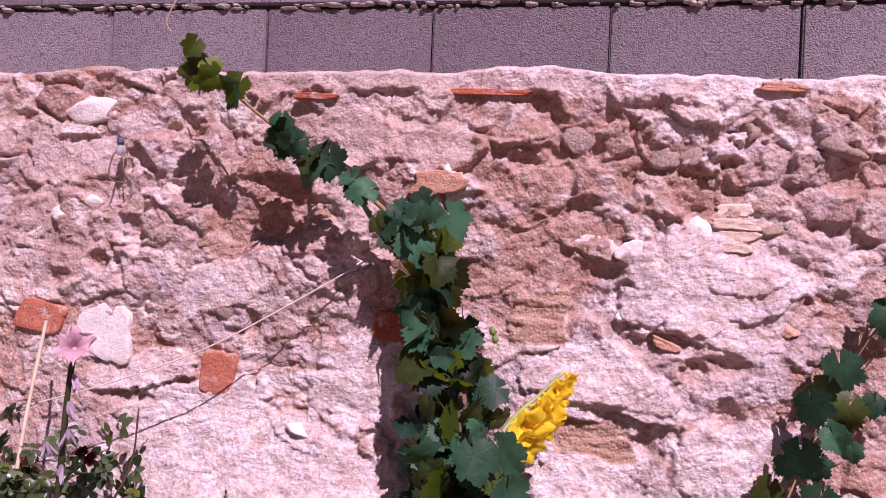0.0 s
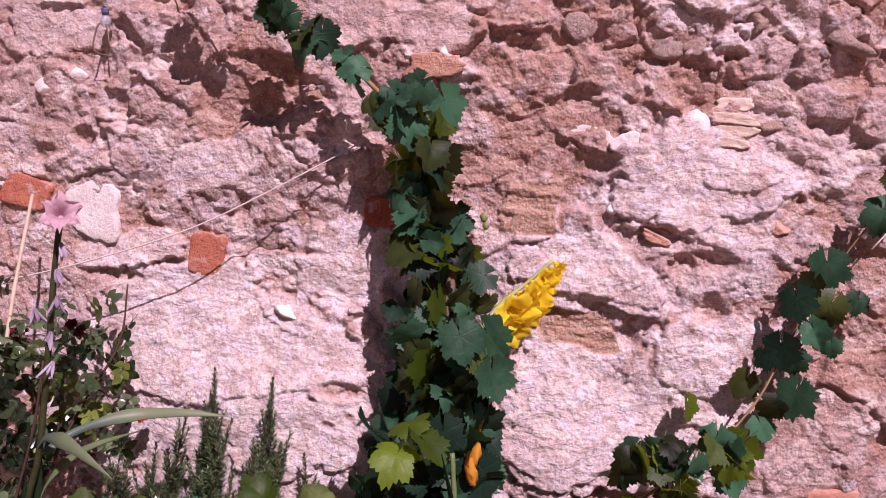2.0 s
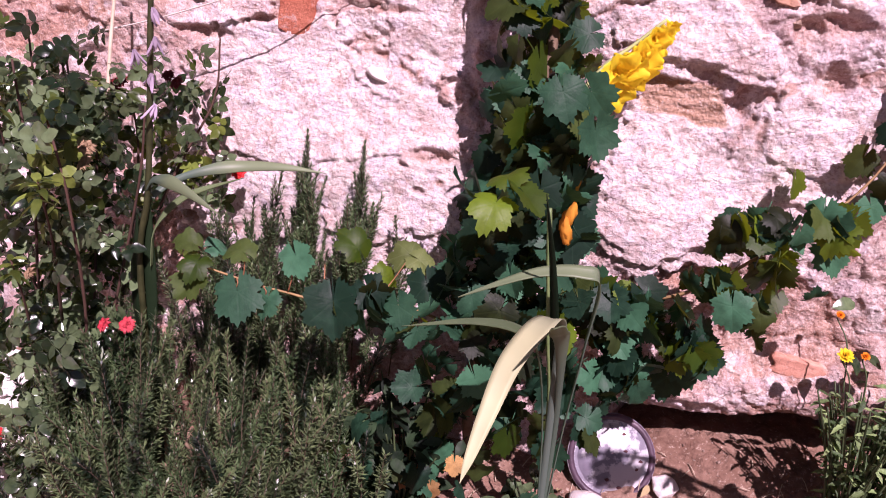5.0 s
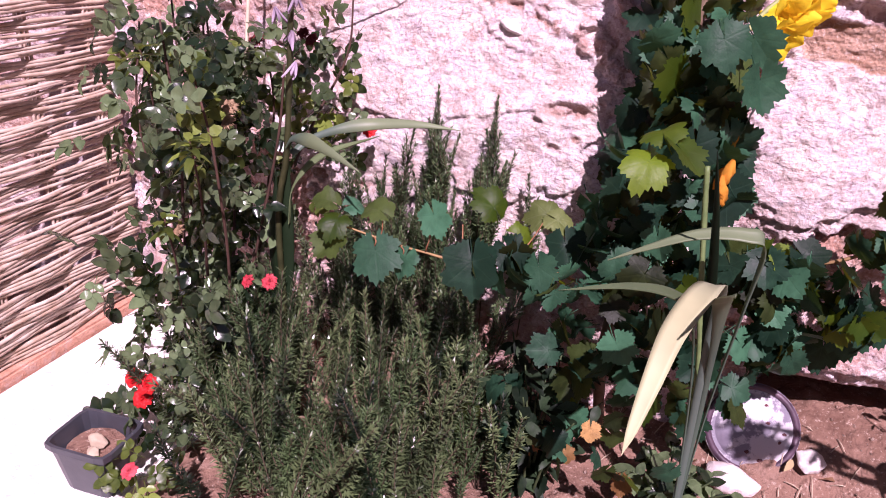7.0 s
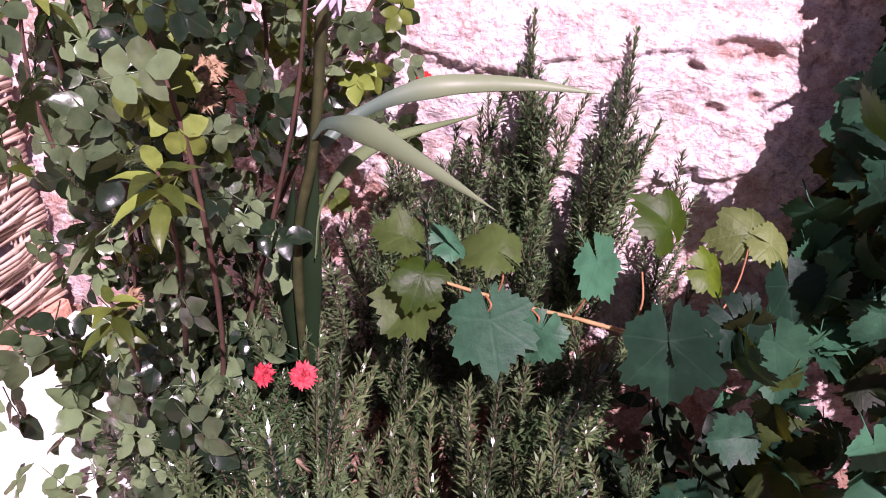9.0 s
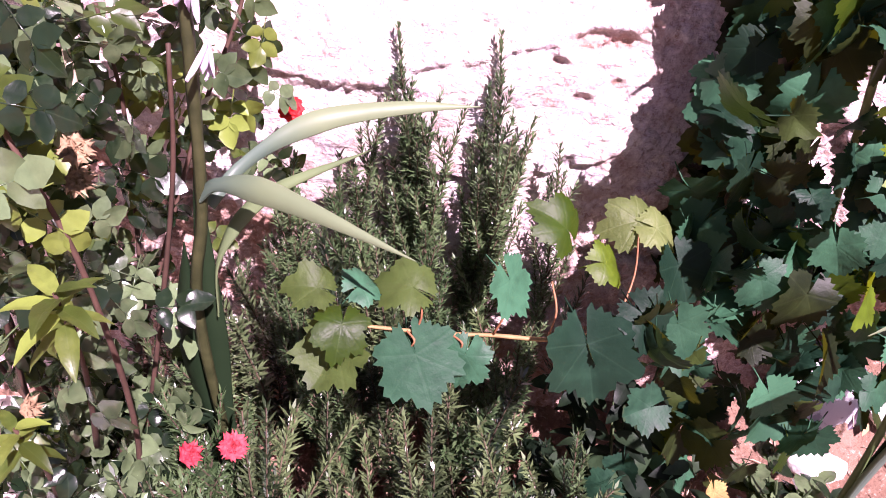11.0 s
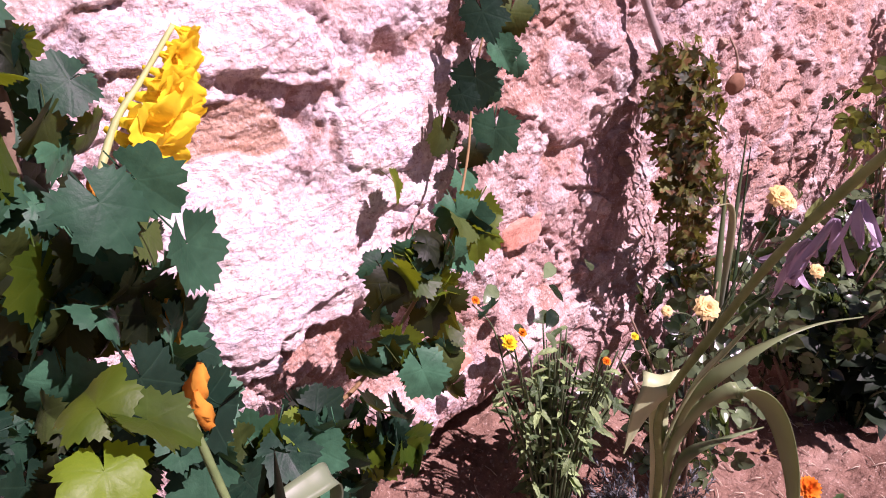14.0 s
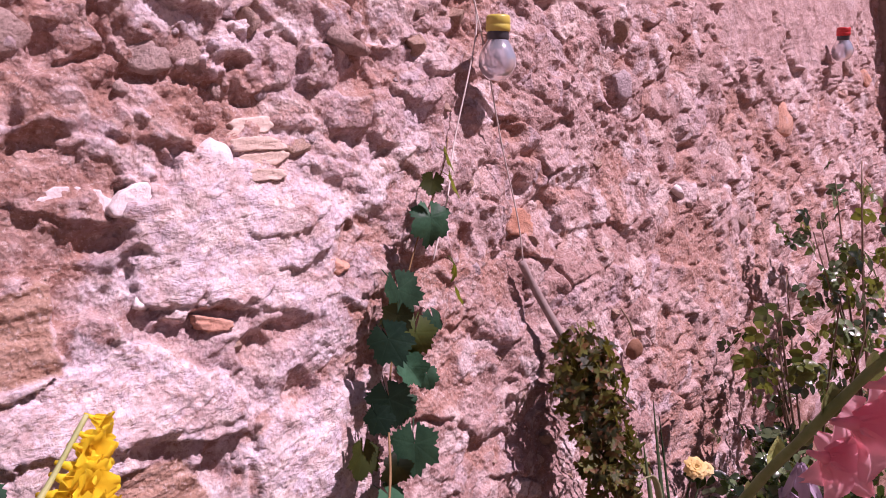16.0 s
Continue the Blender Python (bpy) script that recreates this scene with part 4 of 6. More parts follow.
def shrivelled_flower(seed, size=0.05):
    """A spent blossom twisted into a limp, creased bag that hangs along -Z."""
    rnd = random.Random(seed)
    rings, sides = 9, 10
    verts, faces = [], []
    bend = rnd.uniform(-0.25, 0.25)
    for i in range(rings + 1):
        t = i / rings
        r = size * (0.05 + 0.15 * math.sin(math.pi * min(1, t * 0.92 + 0.04)) ** 1.2 + 0.05 * t)
        for j in range(sides):
            a = 2 * math.pi * j / sides + 1.5 * t
            k = r * (1 + (0.38 if j % 2 else -0.30) * (0.4 + 0.6 * t)) * rnd.uniform(0.85, 1.15)
            verts.append((math.cos(a) * k + bend * size * t * t, math.sin(a) * k * 0.7, -size * 1.25 * t + (rnd.uniform(-0.12, 0.05) * size if i == rings else 0)))
    for i in range(rings):
        for j in range(sides):
            faces.append((i * sides + j, i * sides + (j + 1) % sides, (i + 1) * sides + (j + 1) % sides, (i + 1) * sides + j))
    return verts, faces


def rose_flower(seed, size=0.05, layers=4, ragged=0.06):
    """A full rose: rings of cupped petals, opening along +Z."""
    rnd = random.Random(seed)
    pieces = []
    for k in range(layers):
        n, s, up = 4 + k * 2, size * (0.30 + 0.22 * k), 82 - 19 * k
        for i in range(n):
            p = petal(s, s * 0.95, 0.30 + 0.12 * k, ragged, seed * 31 + k * 9 + i)
            pieces.append(moved(p, pose(0, 0, size * 0.10 * (layers - k) * 0.4, 0, 0, 360 * i / n + k * 27 + rnd.uniform(-9, 9)) @ pose(0, s * 0.08, 0, up + rnd.uniform(-8, 8))))
    return join(*pieces)


def pompon_flower(seed, size=0.04, rings=5):
    """A marigold head: many short frilled petals in rings."""
    rnd = random.Random(seed)
    pieces = []
    for k in range(rings):
        n, s, up = 6 + k * 3, size * (0.26 + 0.07 * k), 84 - 17 * k
        for i in range(n):
            p = petal(s, s * 0.55, 0.2, 0.12, seed * 17 + k * 31 + i, 3, 2)
            pieces.append(moved(p, pose(0, 0, size * 0.05 * (rings - k), 0, 0, 360 * i / n + k * 11) @ pose(0, s * 0.12, 0, up + rnd.uniform(-8, 8))))
    cup = tube([Vector((0, 0, -size * 0.4)), Vector((0, 0, -size * 0.1)), Vector((0, 0, size * 0.02))], size * 0.06, size * 0.24, 8)
    return join(*pieces, cup)


def blade(points, width, fold=0.22, twist=0.0, n=9, side=(1, 0, 0), foot=0.42):
    """A sword leaf along the points, creased down its middle and tapering to a point."""
    pts = spline(points, n)
    verts, faces, total = [], [], len(pts)
    s = Vector(side)
    for i, p in enumerate(pts):
        t = i / (total - 1)
        way = (pts[min(i + 1, total - 1)] - pts[max(i - 1, 0)]).normalized()
        a = s - way * s.dot(way)
        a = (Matrix.Rotation(radians(twist) * t, 3, way) @ a).normalized()
        up = way.cross(a)
        w = width * 0.5 * (foot + (1 - foot) * float(step(0.25, 0.55, t))) * max(0.02, 1 - max(0, (t - 0.45) / 0.55) ** 1.7)
        for u, d in ((-1, 1), (-0.5, 0.55), (0, 0.0), (0.5, 0.55), (1, 1)):
            verts.append(p + a * w * u + up * (fold * w * d + 0.0008))
        for u, d in ((-0.96, 1), (0, 0.0), (0.96, 1)):
            verts.append(p + a * w * u + up * (fold * w * d - 0.0008))
    for i in range(total - 1):
        o = i * 8
        for j in range(4):
            faces.append((o + j, o + j + 1, o + j + 9, o + j + 8))
        for j in (5, 6):
            faces.append((o + j + 1, o + j, o + j + 8, o + j + 9))
        faces.append((o, o + 8, o + 13, o + 5))
        faces.append((o + 4, o + 7, o + 15, o + 12))
    return verts, faces


def blade_mesh(mat, *shape):
    """A sword leaf with crisp edges; its attribute along runs from foot to tip."""
    verts, faces = blade(*shape)
    me = mesh_of("blade", verts, faces, mat)
    me.polygons.foreach_set("use_smooth", [i % 8 < 6 for i in range(len(faces))])
    att = me.attributes.new("along", "FLOAT", "POINT")
    att.data.foreach_set("value", [(i // 8) / (len(verts) // 8 - 1) for i in range(len(verts))])
    return me


def shared(name, count, mat, make, *args):
    return [mesh_of(name, *make(i + 1, *args), mat) for i in range(count)]


VINE_LEAVES = shared("leaf", 12, VINE, vine_leaf)
VINE_OLIVES = shared("leaf", 6, VINE_OLIVE, vine_leaf)
VINE_YOUNGS = shared("leaf", 4, VINE_YOUNG, vine_leaf)
VINE_PALES = shared("leaf", 2, VINE_PALE, vine_leaf)
CREEPER_LEAVES = shared("leaf", 5, CREEPER, vine_leaf, 0.5)
ROSE_LEAVES = shared("leaf", 7, ROSE_LEAF, rose_leaf)
ROSE_YOUNGS = shared("leaf", 3, ROSE_YOUNG, rose_leaf)
HERB_LEAVES = [mesh_of("leaf", *oval_leaf(7, 0.32, 0.25, 0.35, 0.14, i), HERB) for i in range(4)]
OVAL_LEAVES = [mesh_of("leaf", *oval_leaf(7, 0.58, 0.15, 0.2, 0.03, i), ROSE_LEAF) for i in range(4)]

TO_SUN = SUN_FROM
OUT = Vector((0, -1, 0))


def scatter_leaves(parent, meshes, at, rnd, size, lean=0.5, loose=0.72, hang=0.8, turn=0.0):
    """One leaf near a place, its face mostly to the garden and the sun, its tip mostly down."""
    nrm = OUT * (1 - lean) + TO_SUN * lean + Vector((turn, 0, 0)) + Vector((rnd.gauss(0, 1), rnd.gauss(0, 0.6), rnd.gauss(0, 1))) * loose
    tip = Vector((rnd.gauss(0, 0.75), rnd.gauss(0, 0.3) - 0.2, -hang + rnd.gauss(0, 0.35)))
    return part("leaf", rnd.choice(meshes), parent, facing(at, nrm, tip, size))


def leaves_along(parent, points, count, rnd, size, spread, outward, meshes=None, young=0.10, lean=0.08):
    """Leaves about a shoot: spread sideways and along the wall's outward direction."""
    line = spline(points, 8)
    for i in range(count):
        p = line[min(len(line) - 1, int((i + rnd.random()) / count * len(line)))]
        a = rnd.uniform(0, 2 * math.pi)
        r = math.sqrt(rnd.random())
        at = p + Vector((math.cos(a) * r * spread, -rnd.random() * outward, math.sin(a) * r * spread))
        limit = float(face_y(np.array([at.x]))[0]) - 0.05
        at.y = min(at.y, limit)
        pick = rnd.random()
        kinds = meshes or (VINE_YOUNGS if pick < young else VINE_OLIVES if pick < young + 0.26 else VINE_LEAVES)
        scatter_leaves(parent, kinds, at, rnd, rnd.uniform(*size), lean, turn=1.1 * r * math.cos(a))


# ---- the grapevine ----
PETIOLE = mat_plain("reddish_leaf_stalk", (0.20, 0.07, 0.035), (0.34, 0.16, 0.08), 0.6)
DEAD_LEAF = mat_leaf("withered_vine_leaf", (0.16, 0.07, 0.02), (0.30, 0.17, 0.06), (0.3, 0.15, 0.04), 0.7, VINE_VEINS, (0.3, 0.18, 0.08), 0.25)
vine = thing("grapevine", on_ground(-0.2, 1.38), "leafy green grapevine climbing the old stone wall", "vine")
rnd = random.Random(3)
TRUNK = [(-0.20, 1.38, 0.08), (-0.22, 1.36, 0.35), (-0.19, 1.37, 0.65), (-0.165, 1.39, 0.92), (-0.155, 1.41, 1.10), (-0.22, 1.42, 1.25), (-0.30, 1.43, 1.37)]
UPPER = [(-0.30, 1.43, 1.37), (-0.402, 1.41, 1.455), (-0.527, 1.395, 1.533), (-0.625, 1.385, 1.607), (-0.69, 1.39, 1.665), (-0.725, 1.40, 1.705)]
RIGHT_ARM = [(-0.10, 1.33, 0.53), (0.03, 1.35, 0.60), (0.115, 1.301, 0.636), (0.191, 1.31, 0.679), (0.258, 1.32, 0.736), (0.328, 1.345, 0.785), (0.42, 1.42, 0.866), (0.475, 1.475, 0.95), (0.51, 1.485, 1.04), (0.545, 1.49, 1.11), (0.60, 1.49, 1.21), (0.66, 1.47, 1.32), (0.69, 1.48, 1.37)]
LEFT_ARM = [(-0.25, 1.30, 0.50), (-0.33, 1.18, 0.58), (-0.42, 1.12, 0.592), (-0.46, 1.11, 0.594), (-0.517, 1.107, 0.600), (-0.56, 1.10, 0.606), (-0.605, 1.09, 0.618), (-0.66, 1.08, 0.632)]
trunk = stem("trunk", TRUNK, 0.013, 0.006, WOODY, vine, wobble=0.2, label="brown woody trunk")
shoot_up = stem("shoot", UPPER, 0.005, 0.0015, VINEWOOD, vine)
shoot_right = stem("shoot", RIGHT_ARM, 0.0036, 0.0008, VINEWOOD, vine)
shoot_left = stem("shoot", LEFT_ARM, 0.0028, 0.0018, VINEWOOD, vine, label="bare tan shoot")
leaves_along(trunk, [(-0.21, 1.30, 0.30), (-0.20, 1.27, 0.48), (-0.19, 1.30, 0.62)], 60, rnd, (0.05, 0.085), 0.115, 0.13, young=0.04)
leaves_along(trunk, [(-0.20, 1.46, 0.45), (-0.18, 1.46, 0.75), (-0.16, 1.46, 1.02)], 60, random.Random(77), (0.055, 0.08), 0.05, 0.015, VINE_OLIVES)
leaves_along(trunk, [(-0.195, 1.36, 0.58), (-0.18, 1.38, 0.75), (-0.170, 1.39, 0.92)], 84, rnd, (0.05, 0.090), 0.095, 0.12)
leaves_along(trunk, [(-0.175, 1.41, 0.88), (-0.17, 1.43, 1.02), (-0.155, 1.43, 1.12)], 46, rnd, (0.05, 0.092), 0.09, 0.08)
leaves_along(trunk, [(-0.165, 1.43, 1.10), (-0.21, 1.44, 1.23), (-0.26, 1.44, 1.36)], 42, rnd, (0.055, 0.092), 0.075, 0.06)
leaves_along(trunk, [(-0.10, 1.31, 0.95), (-0.075, 1.28, 0.80), (-0.055, 1.27, 0.66)], 26, rnd, (0.055, 0.09), 0.045, 0.05, young=0.05)
leaves_along(shoot_up, [(-0.29, 1.43, 1.36), (-0.397, 1.41, 1.447), (-0.535, 1.395, 1.530)], 15, rnd, (0.05, 0.09), 0.03, 0.045)
leaves_along(shoot_up, [(-0.60, 1.36, 1.59), (-0.66, 1.36, 1.63), (-0.71, 1.37, 1.68)], 10, rnd, (0.045, 0.068), 0.030, 0.04, young=0.5)
leaves_along(shoot_right, [(-0.10, 1.31, 0.58), (0.0, 1.33, 0.60), (0.10, 1.35, 0.605)], 40, rnd, (0.05, 0.085), 0.05, 0.06)
leaves_along(shoot_right, [(0.029, 1.314, 0.61), (0.078, 1.324, 0.512), (0.069, 1.324, 0.443)], 34, rnd, (0.045, 0.08), 0.05, 0.06, young=0.05)
leaves_along(shoot_right, [(0.096, 1.301, 0.622), (0.153, 1.301, 0.583), (0.201, 1.31, 0.555)], 26, rnd, (0.045, 0.078), 0.042, 0.05)
leaves_along(shoot_right, [(0.162, 1.31, 0.679), (0.239, 1.32, 0.655), (0.277, 1.329, 0.631)], 22, rnd, (0.045, 0.078), 0.04, 0.05)
leaves_along(shoot_right, [(0.201, 1.32, 0.755), (0.248, 1.329, 0.803), (0.286, 1.339, 0.755), (0.325, 1.339, 0.688)], 26, rnd, (0.045, 0.078), 0.040, 0.05, young=0.16)
leaves_along(shoot_right, [(0.353, 1.358, 0.813), (0.401, 1.367, 0.779)], 7, rnd, (0.06, 0.085), 0.025, 0.03)
UPPER_LEAVES = [(0.618, 1.275, 0.050), (0.614, 1.216, 0.092), (0.534, 1.109, 0.104), (0.482, 1.043, 0.090), (0.545, 1.036, 0.094), (0.597, 1.047, 0.060), (0.466, 0.951, 0.094), (0.523, 0.985, 0.070),
                (0.418, 0.874, 0.078), (0.502, 0.865, 0.104), (0.557, 0.961, 0.052), (0.455, 0.790, 0.072), (0.505, 1.075, 0.066), (0.500, 0.930, 0.066), (0.535, 1.000, 0.060), (0.440, 0.930, 0.060), (0.470, 0.835, 0.070)]
for i, (x, z, size) in enumerate(UPPER_LEAVES):
    meshes = VINE_LEAVES if i % 4 else VINE_OLIVES
    part("leaf", meshes[i % len(meshes)], shoot_right, facing((x, 1.455 + 0.012 * (i % 3), z + 0.025), (0.35 * (i % 3 - 1) - 0.25, -0.85, 0.05 + 0.16 * (i % 2)), (0.30 * (i % 4 - 1.5), 0, -1), size * 0.86))
for x, z, size in ((0.664, 1.318, 0.050), (0.668, 1.275, 0.055), (0.645, 1.135, 0.045), (0.640, 1.085, 0.040), (0.314, 0.825, 0.060)):
    part("leaf", VINE_YOUNGS[int(z * 100) % 4], shoot_right, facing((x, 1.46, z + 0.02), (0.8, -0.6, 0.2), (0.1, 0, -1), size))
leaves_along(shoot_left, [(-0.24, 1.24, 0.52), (-0.32, 1.15, 0.58), (-0.38, 1.11, 0.60)], 17, random.Random(78), (0.045, 0.075), 0.05, 0.05)
leaves_along(trunk, [(-0.09, 1.31, 0.62), (-0.03, 1.30, 0.46), (0.0, 1.29, 0.32)], 34, rnd, (0.05, 0.085), 0.07, 0.06, young=0.04)
leaves_along(trunk, [(-0.42, 1.17, 0.28), (-0.26, 1.13, 0.30), (-0.10, 1.16, 0.26)], 14, rnd, (0.035, 0.06), 0.11, 0.08, young=0.03)
for at, nrm, tip, s, meshes in [
        ((-0.425, 1.085, 0.612), (0.1, -0.9, 0.45), (0.15, 0, -1), 0.105, VINE_LEAVES), ((-0.595, 1.075, 0.60), (0.1, -0.8, 0.5), (0.25, 0, -1), 0.095, VINE_LEAVES),
        ((-0.545, 1.085, 0.592), (-0.2, -0.8, 0.5), (-0.1, 0, -1), 0.062, VINE_LEAVES), ((-0.665, 1.065, 0.645), (0.2, -0.5, 0.9), (-0.2, 0, -1), 0.060, VINE_YOUNGS),
        ((-0.672, 1.07, 0.610), (-0.2, -0.8, 0.6), (-0.3, 0, -1), 0.080, VINE_OLIVES), ((-0.65, 1.10, 0.665), (0.4, -0.2, 0.8), (0.6, 0.4, 0.3), 0.05, VINE_LEAVES),
        ((-0.69, 1.09, 0.668), (0.3, -0.4, 0.8), (-0.9, 0, 0.1), 0.055, VINE_OLIVES), ((-0.60, 1.10, 0.665), (0.1, -0.4, 0.9), (-0.9, 0.2, 0.3), 0.065, VINE_OLIVES),
        ((-0.505, 1.11, 0.670), (0.7, -0.5, 0.4), (0.5, -0.2, -0.6), 0.070, VINE_LEAVES), ((-0.345, 1.26, 0.648), (0.1, -0.55, 0.85), (-0.9, -0.2, -0.1), 0.075, VINE_PALES),
        ((-0.325, 1.25, 0.645), (0.3, -0.4, 0.85), (0.9, -0.3, 0.1), 0.065, VINE_PALES), ((-0.435, 1.22, 0.660), (0.6, -0.5, 0.5), (-0.5, -0.1, 0.8), 0.075, VINE_YOUNGS),
        ((-0.385, 1.22, 0.615), (0.4, -0.5, 0.7), (0.7, -0.1, 0.2), 0.060, VINE_YOUNGS), ((-0.30, 1.22, 0.615), (0.3, -0.8, 0.5), (0.2, 0, -1), 0.085, VINE_LEAVES), ((-0.37, 1.10, 0.64), (0.2, -0.7, 0.6), (0.5, 0, -0.8), 0.07, VINE_LEAVES),
        ((-0.175, 1.085, 0.825), (0.15, -0.5, 0.85), (-0.15, -0.6, -0.6), 0.078, VINE_YOUNGS), ((-0.135, 1.10, 0.845), (0.5, -0.2, 0.85), (0.9, -0.4, -0.2), 0.075, VINE_YOUNGS),
        ((-0.165, 1.12, 0.86), (-0.3, -0.3, 0.9), (-0.3, 0.3, 0.7), 0.075, VINE_YOUNGS), ((-0.12, 1.19, 0.83), (0.5, -0.9, 0.1), (0.1, 0, -1), 0.085, VINE_LEAVES),
        ((-0.05, 1.22, 0.93), (0.6, -0.8, 0.1), (0.2, 0, -1), 0.085, VINE_LEAVES), ((-0.06, 1.24, 0.75), (0.4, -0.9, 0.2), (0.1, 0, -1), 0.10, VINE_LEAVES),
        ((-0.11, 1.24, 0.98), (0.1, -0.85, 0.35), (0.3, 0, -1), 0.085, VINE_LEAVES), ((0.19, 1.34, 0.50), (0.2, -0.9, 0.3), (0.1, 0, -1), 0.09, VINE_LEAVES),
        ((0.39, 1.40, 0.74), (0.2, -0.9, 0.3), (0.2, 0, -1), 0.08, VINE_LEAVES), ((0.16, 1.36, 0.45), (0.2, -0.9, 0.3), (-0.1, 0, -1), 0.085, VINE_LEAVES)]:
    part("leaf", rnd.choice(meshes), shoot_left if at[0] < -0.3 else trunk if at[0] < 0.1 else shoot_right, facing(at, nrm, tip, s))
for a, b in (((-0.605, 1.09, 0.618), (-0.60, 1.08, 0.605)), ((-0.595, 1.093, 0.615), (-0.597, 1.10, 0.66)), ((-0.56, 1.10, 0.606), (-0.55, 1.09, 0.596)), ((-0.517, 1.107, 0.600), (-0.51, 1.11, 0.66)), ((-0.46, 1.11, 0.594), (-0.46, 1.13, 0.655)), ((-0.38, 1.15, 0.585), (-0.345, 1.25, 0.645)), ((-0.43, 1.115, 0.592), (-0.425, 1.09, 0.612))):
    mid = (Vector(a) + Vector(b)) / 2 + Vector((0.006, -0.006, 0.004))
    stem("leaf_stalk", [a, mid, b], 0.0014, 0.0010, PETIOLE, shoot_left, n=4, sides=5)
for i, at in enumerate([(-0.27, 1.14, 0.27), (-0.235, 1.13, 0.25), (-0.20, 1.15, 0.30), (-0.13, 1.13, 0.22), (-0.31, 1.16, 0.23)]):
    part("leaf", recolour(VINE_LEAVES[i].copy(), DEAD_LEAF), trunk, facing(at, (0.4 * (i % 3 - 1), -0.8, 0.5), (0.3 * (i % 2), -0.2, -1), 0.034 + 0.004 * i), "withered orange-brown leaf")
for at, s in (((-0.10, 1.40, 1.17), 0.010), ((-0.095, 1.40, 1.155), 0.009)):
    berry = lump(5, 2)
    part("grape", recolour(berry, STEM), vine, Matrix.Translation(at) @ Matrix.Diagonal((s * 2, s * 2, s * 2, 1)))

# ---- the yellow gladiolus leaning out of the vine ----
glad_y = thing("gladiolus_flower", (-0.10, 1.30, 0.80), "bright yellow gladiolus spike leaning out of the vine", "flower")
SPIKE = [(-0.08, 1.33, 0.60), (-0.10, 1.32, 0.80), (-0.105, 1.345, 0.92), (-0.062, 1.385, 1.005), (-0.015, 1.412, 1.050), (0.034, 1.435, 1.098)]
spike = stem("stalk", SPIKE, 0.0055, 0.003, mat_plain("pale_flower_stalk", (0.26, 0.30, 0.11), (0.42, 0.44, 0.20), 0.55), glad_y)
line = spline(SPIKE, 10)
rnd = random.Random(9)
YELLOWS = [mesh_of("blossom", *funnel_flower(i, 0.074, 27, 0.03, 0.48), YELLOW) for i in range(5)]
for i in range(9):
    t = 0.61 + 0.39 * i / 8
    p = line[min(len(line) - 1, int(t * (len(line) - 1)))]
    s = 1.0 - 0.62 * (i / 8) ** 1.4
    nrm = Vector((0.60 + rnd.uniform(-0.25, 0.25), -0.70 + rnd.uniform(-0.3, 0.3), -0.30 + rnd.uniform(-0.3, 0.35)))
    part("blossom", YELLOWS[i % 5], spike, facing(p + nrm.normalized() * 0.016 * s + Vector((0.005 * s, 0, -0.004 * s)), nrm, (rnd.uniform(-1, 1), 0.2, 1), s))
WILT = [mesh_of("blossom", *shrivelled_flower(i, 0.05), WILTED) for i in range(3)]
for i, (x, y, z, k) in enumerate([(-0.050, 1.35, 0.960, 0.6), (-0.066, 1.36, 0.905, 0.6), (-0.068, 1.27, 0.860, 0.9), (-0.062, 1.215, 0.810, 1.0), (-0.072, 1.21, 0.785, 0.9), (-0.10, 1.33, 0.985, 0.7)]):
    part("blossom", WILT[i % 3], spike, pose(x, y, z, 0, 10 * (i % 3 - 1), 50 * i) @ Matrix.Diagonal((0.9 * k, 0.9 * k, 0.86 * k, 1)), "wilted orange blossom")


# ---- gladiolus plants with sword leaves ----
YOUNG_STEM = mat_plain("fresh_green_stem", (0.08, 0.13, 0.045), (0.15, 0.21, 0.08), 0.5)
OLIVE_STEM = mat_plain("olive_stalk", (0.022, 0.026, 0.009), (0.062, 0.064, 0.024), 0.55)
DARK_STEM = mat_plain("dark_green_stem", (0.03, 0.05, 0.02), (0.075, 0.105, 0.045), 0.55)


def glad_plant(name, base, label, blades, stalks=(), foot=0.42):
    ob = thing(name, base, label, "plant")
    for pts, width, fold, twist, mat, side in blades:
        part("blade", blade_mesh(mat, pts, width, fold, twist, 9, side, foot), ob)
    for pts, r0, r1, mat in stalks:
        stem("stalk", pts, r0, r1, mat, ob)
    return ob


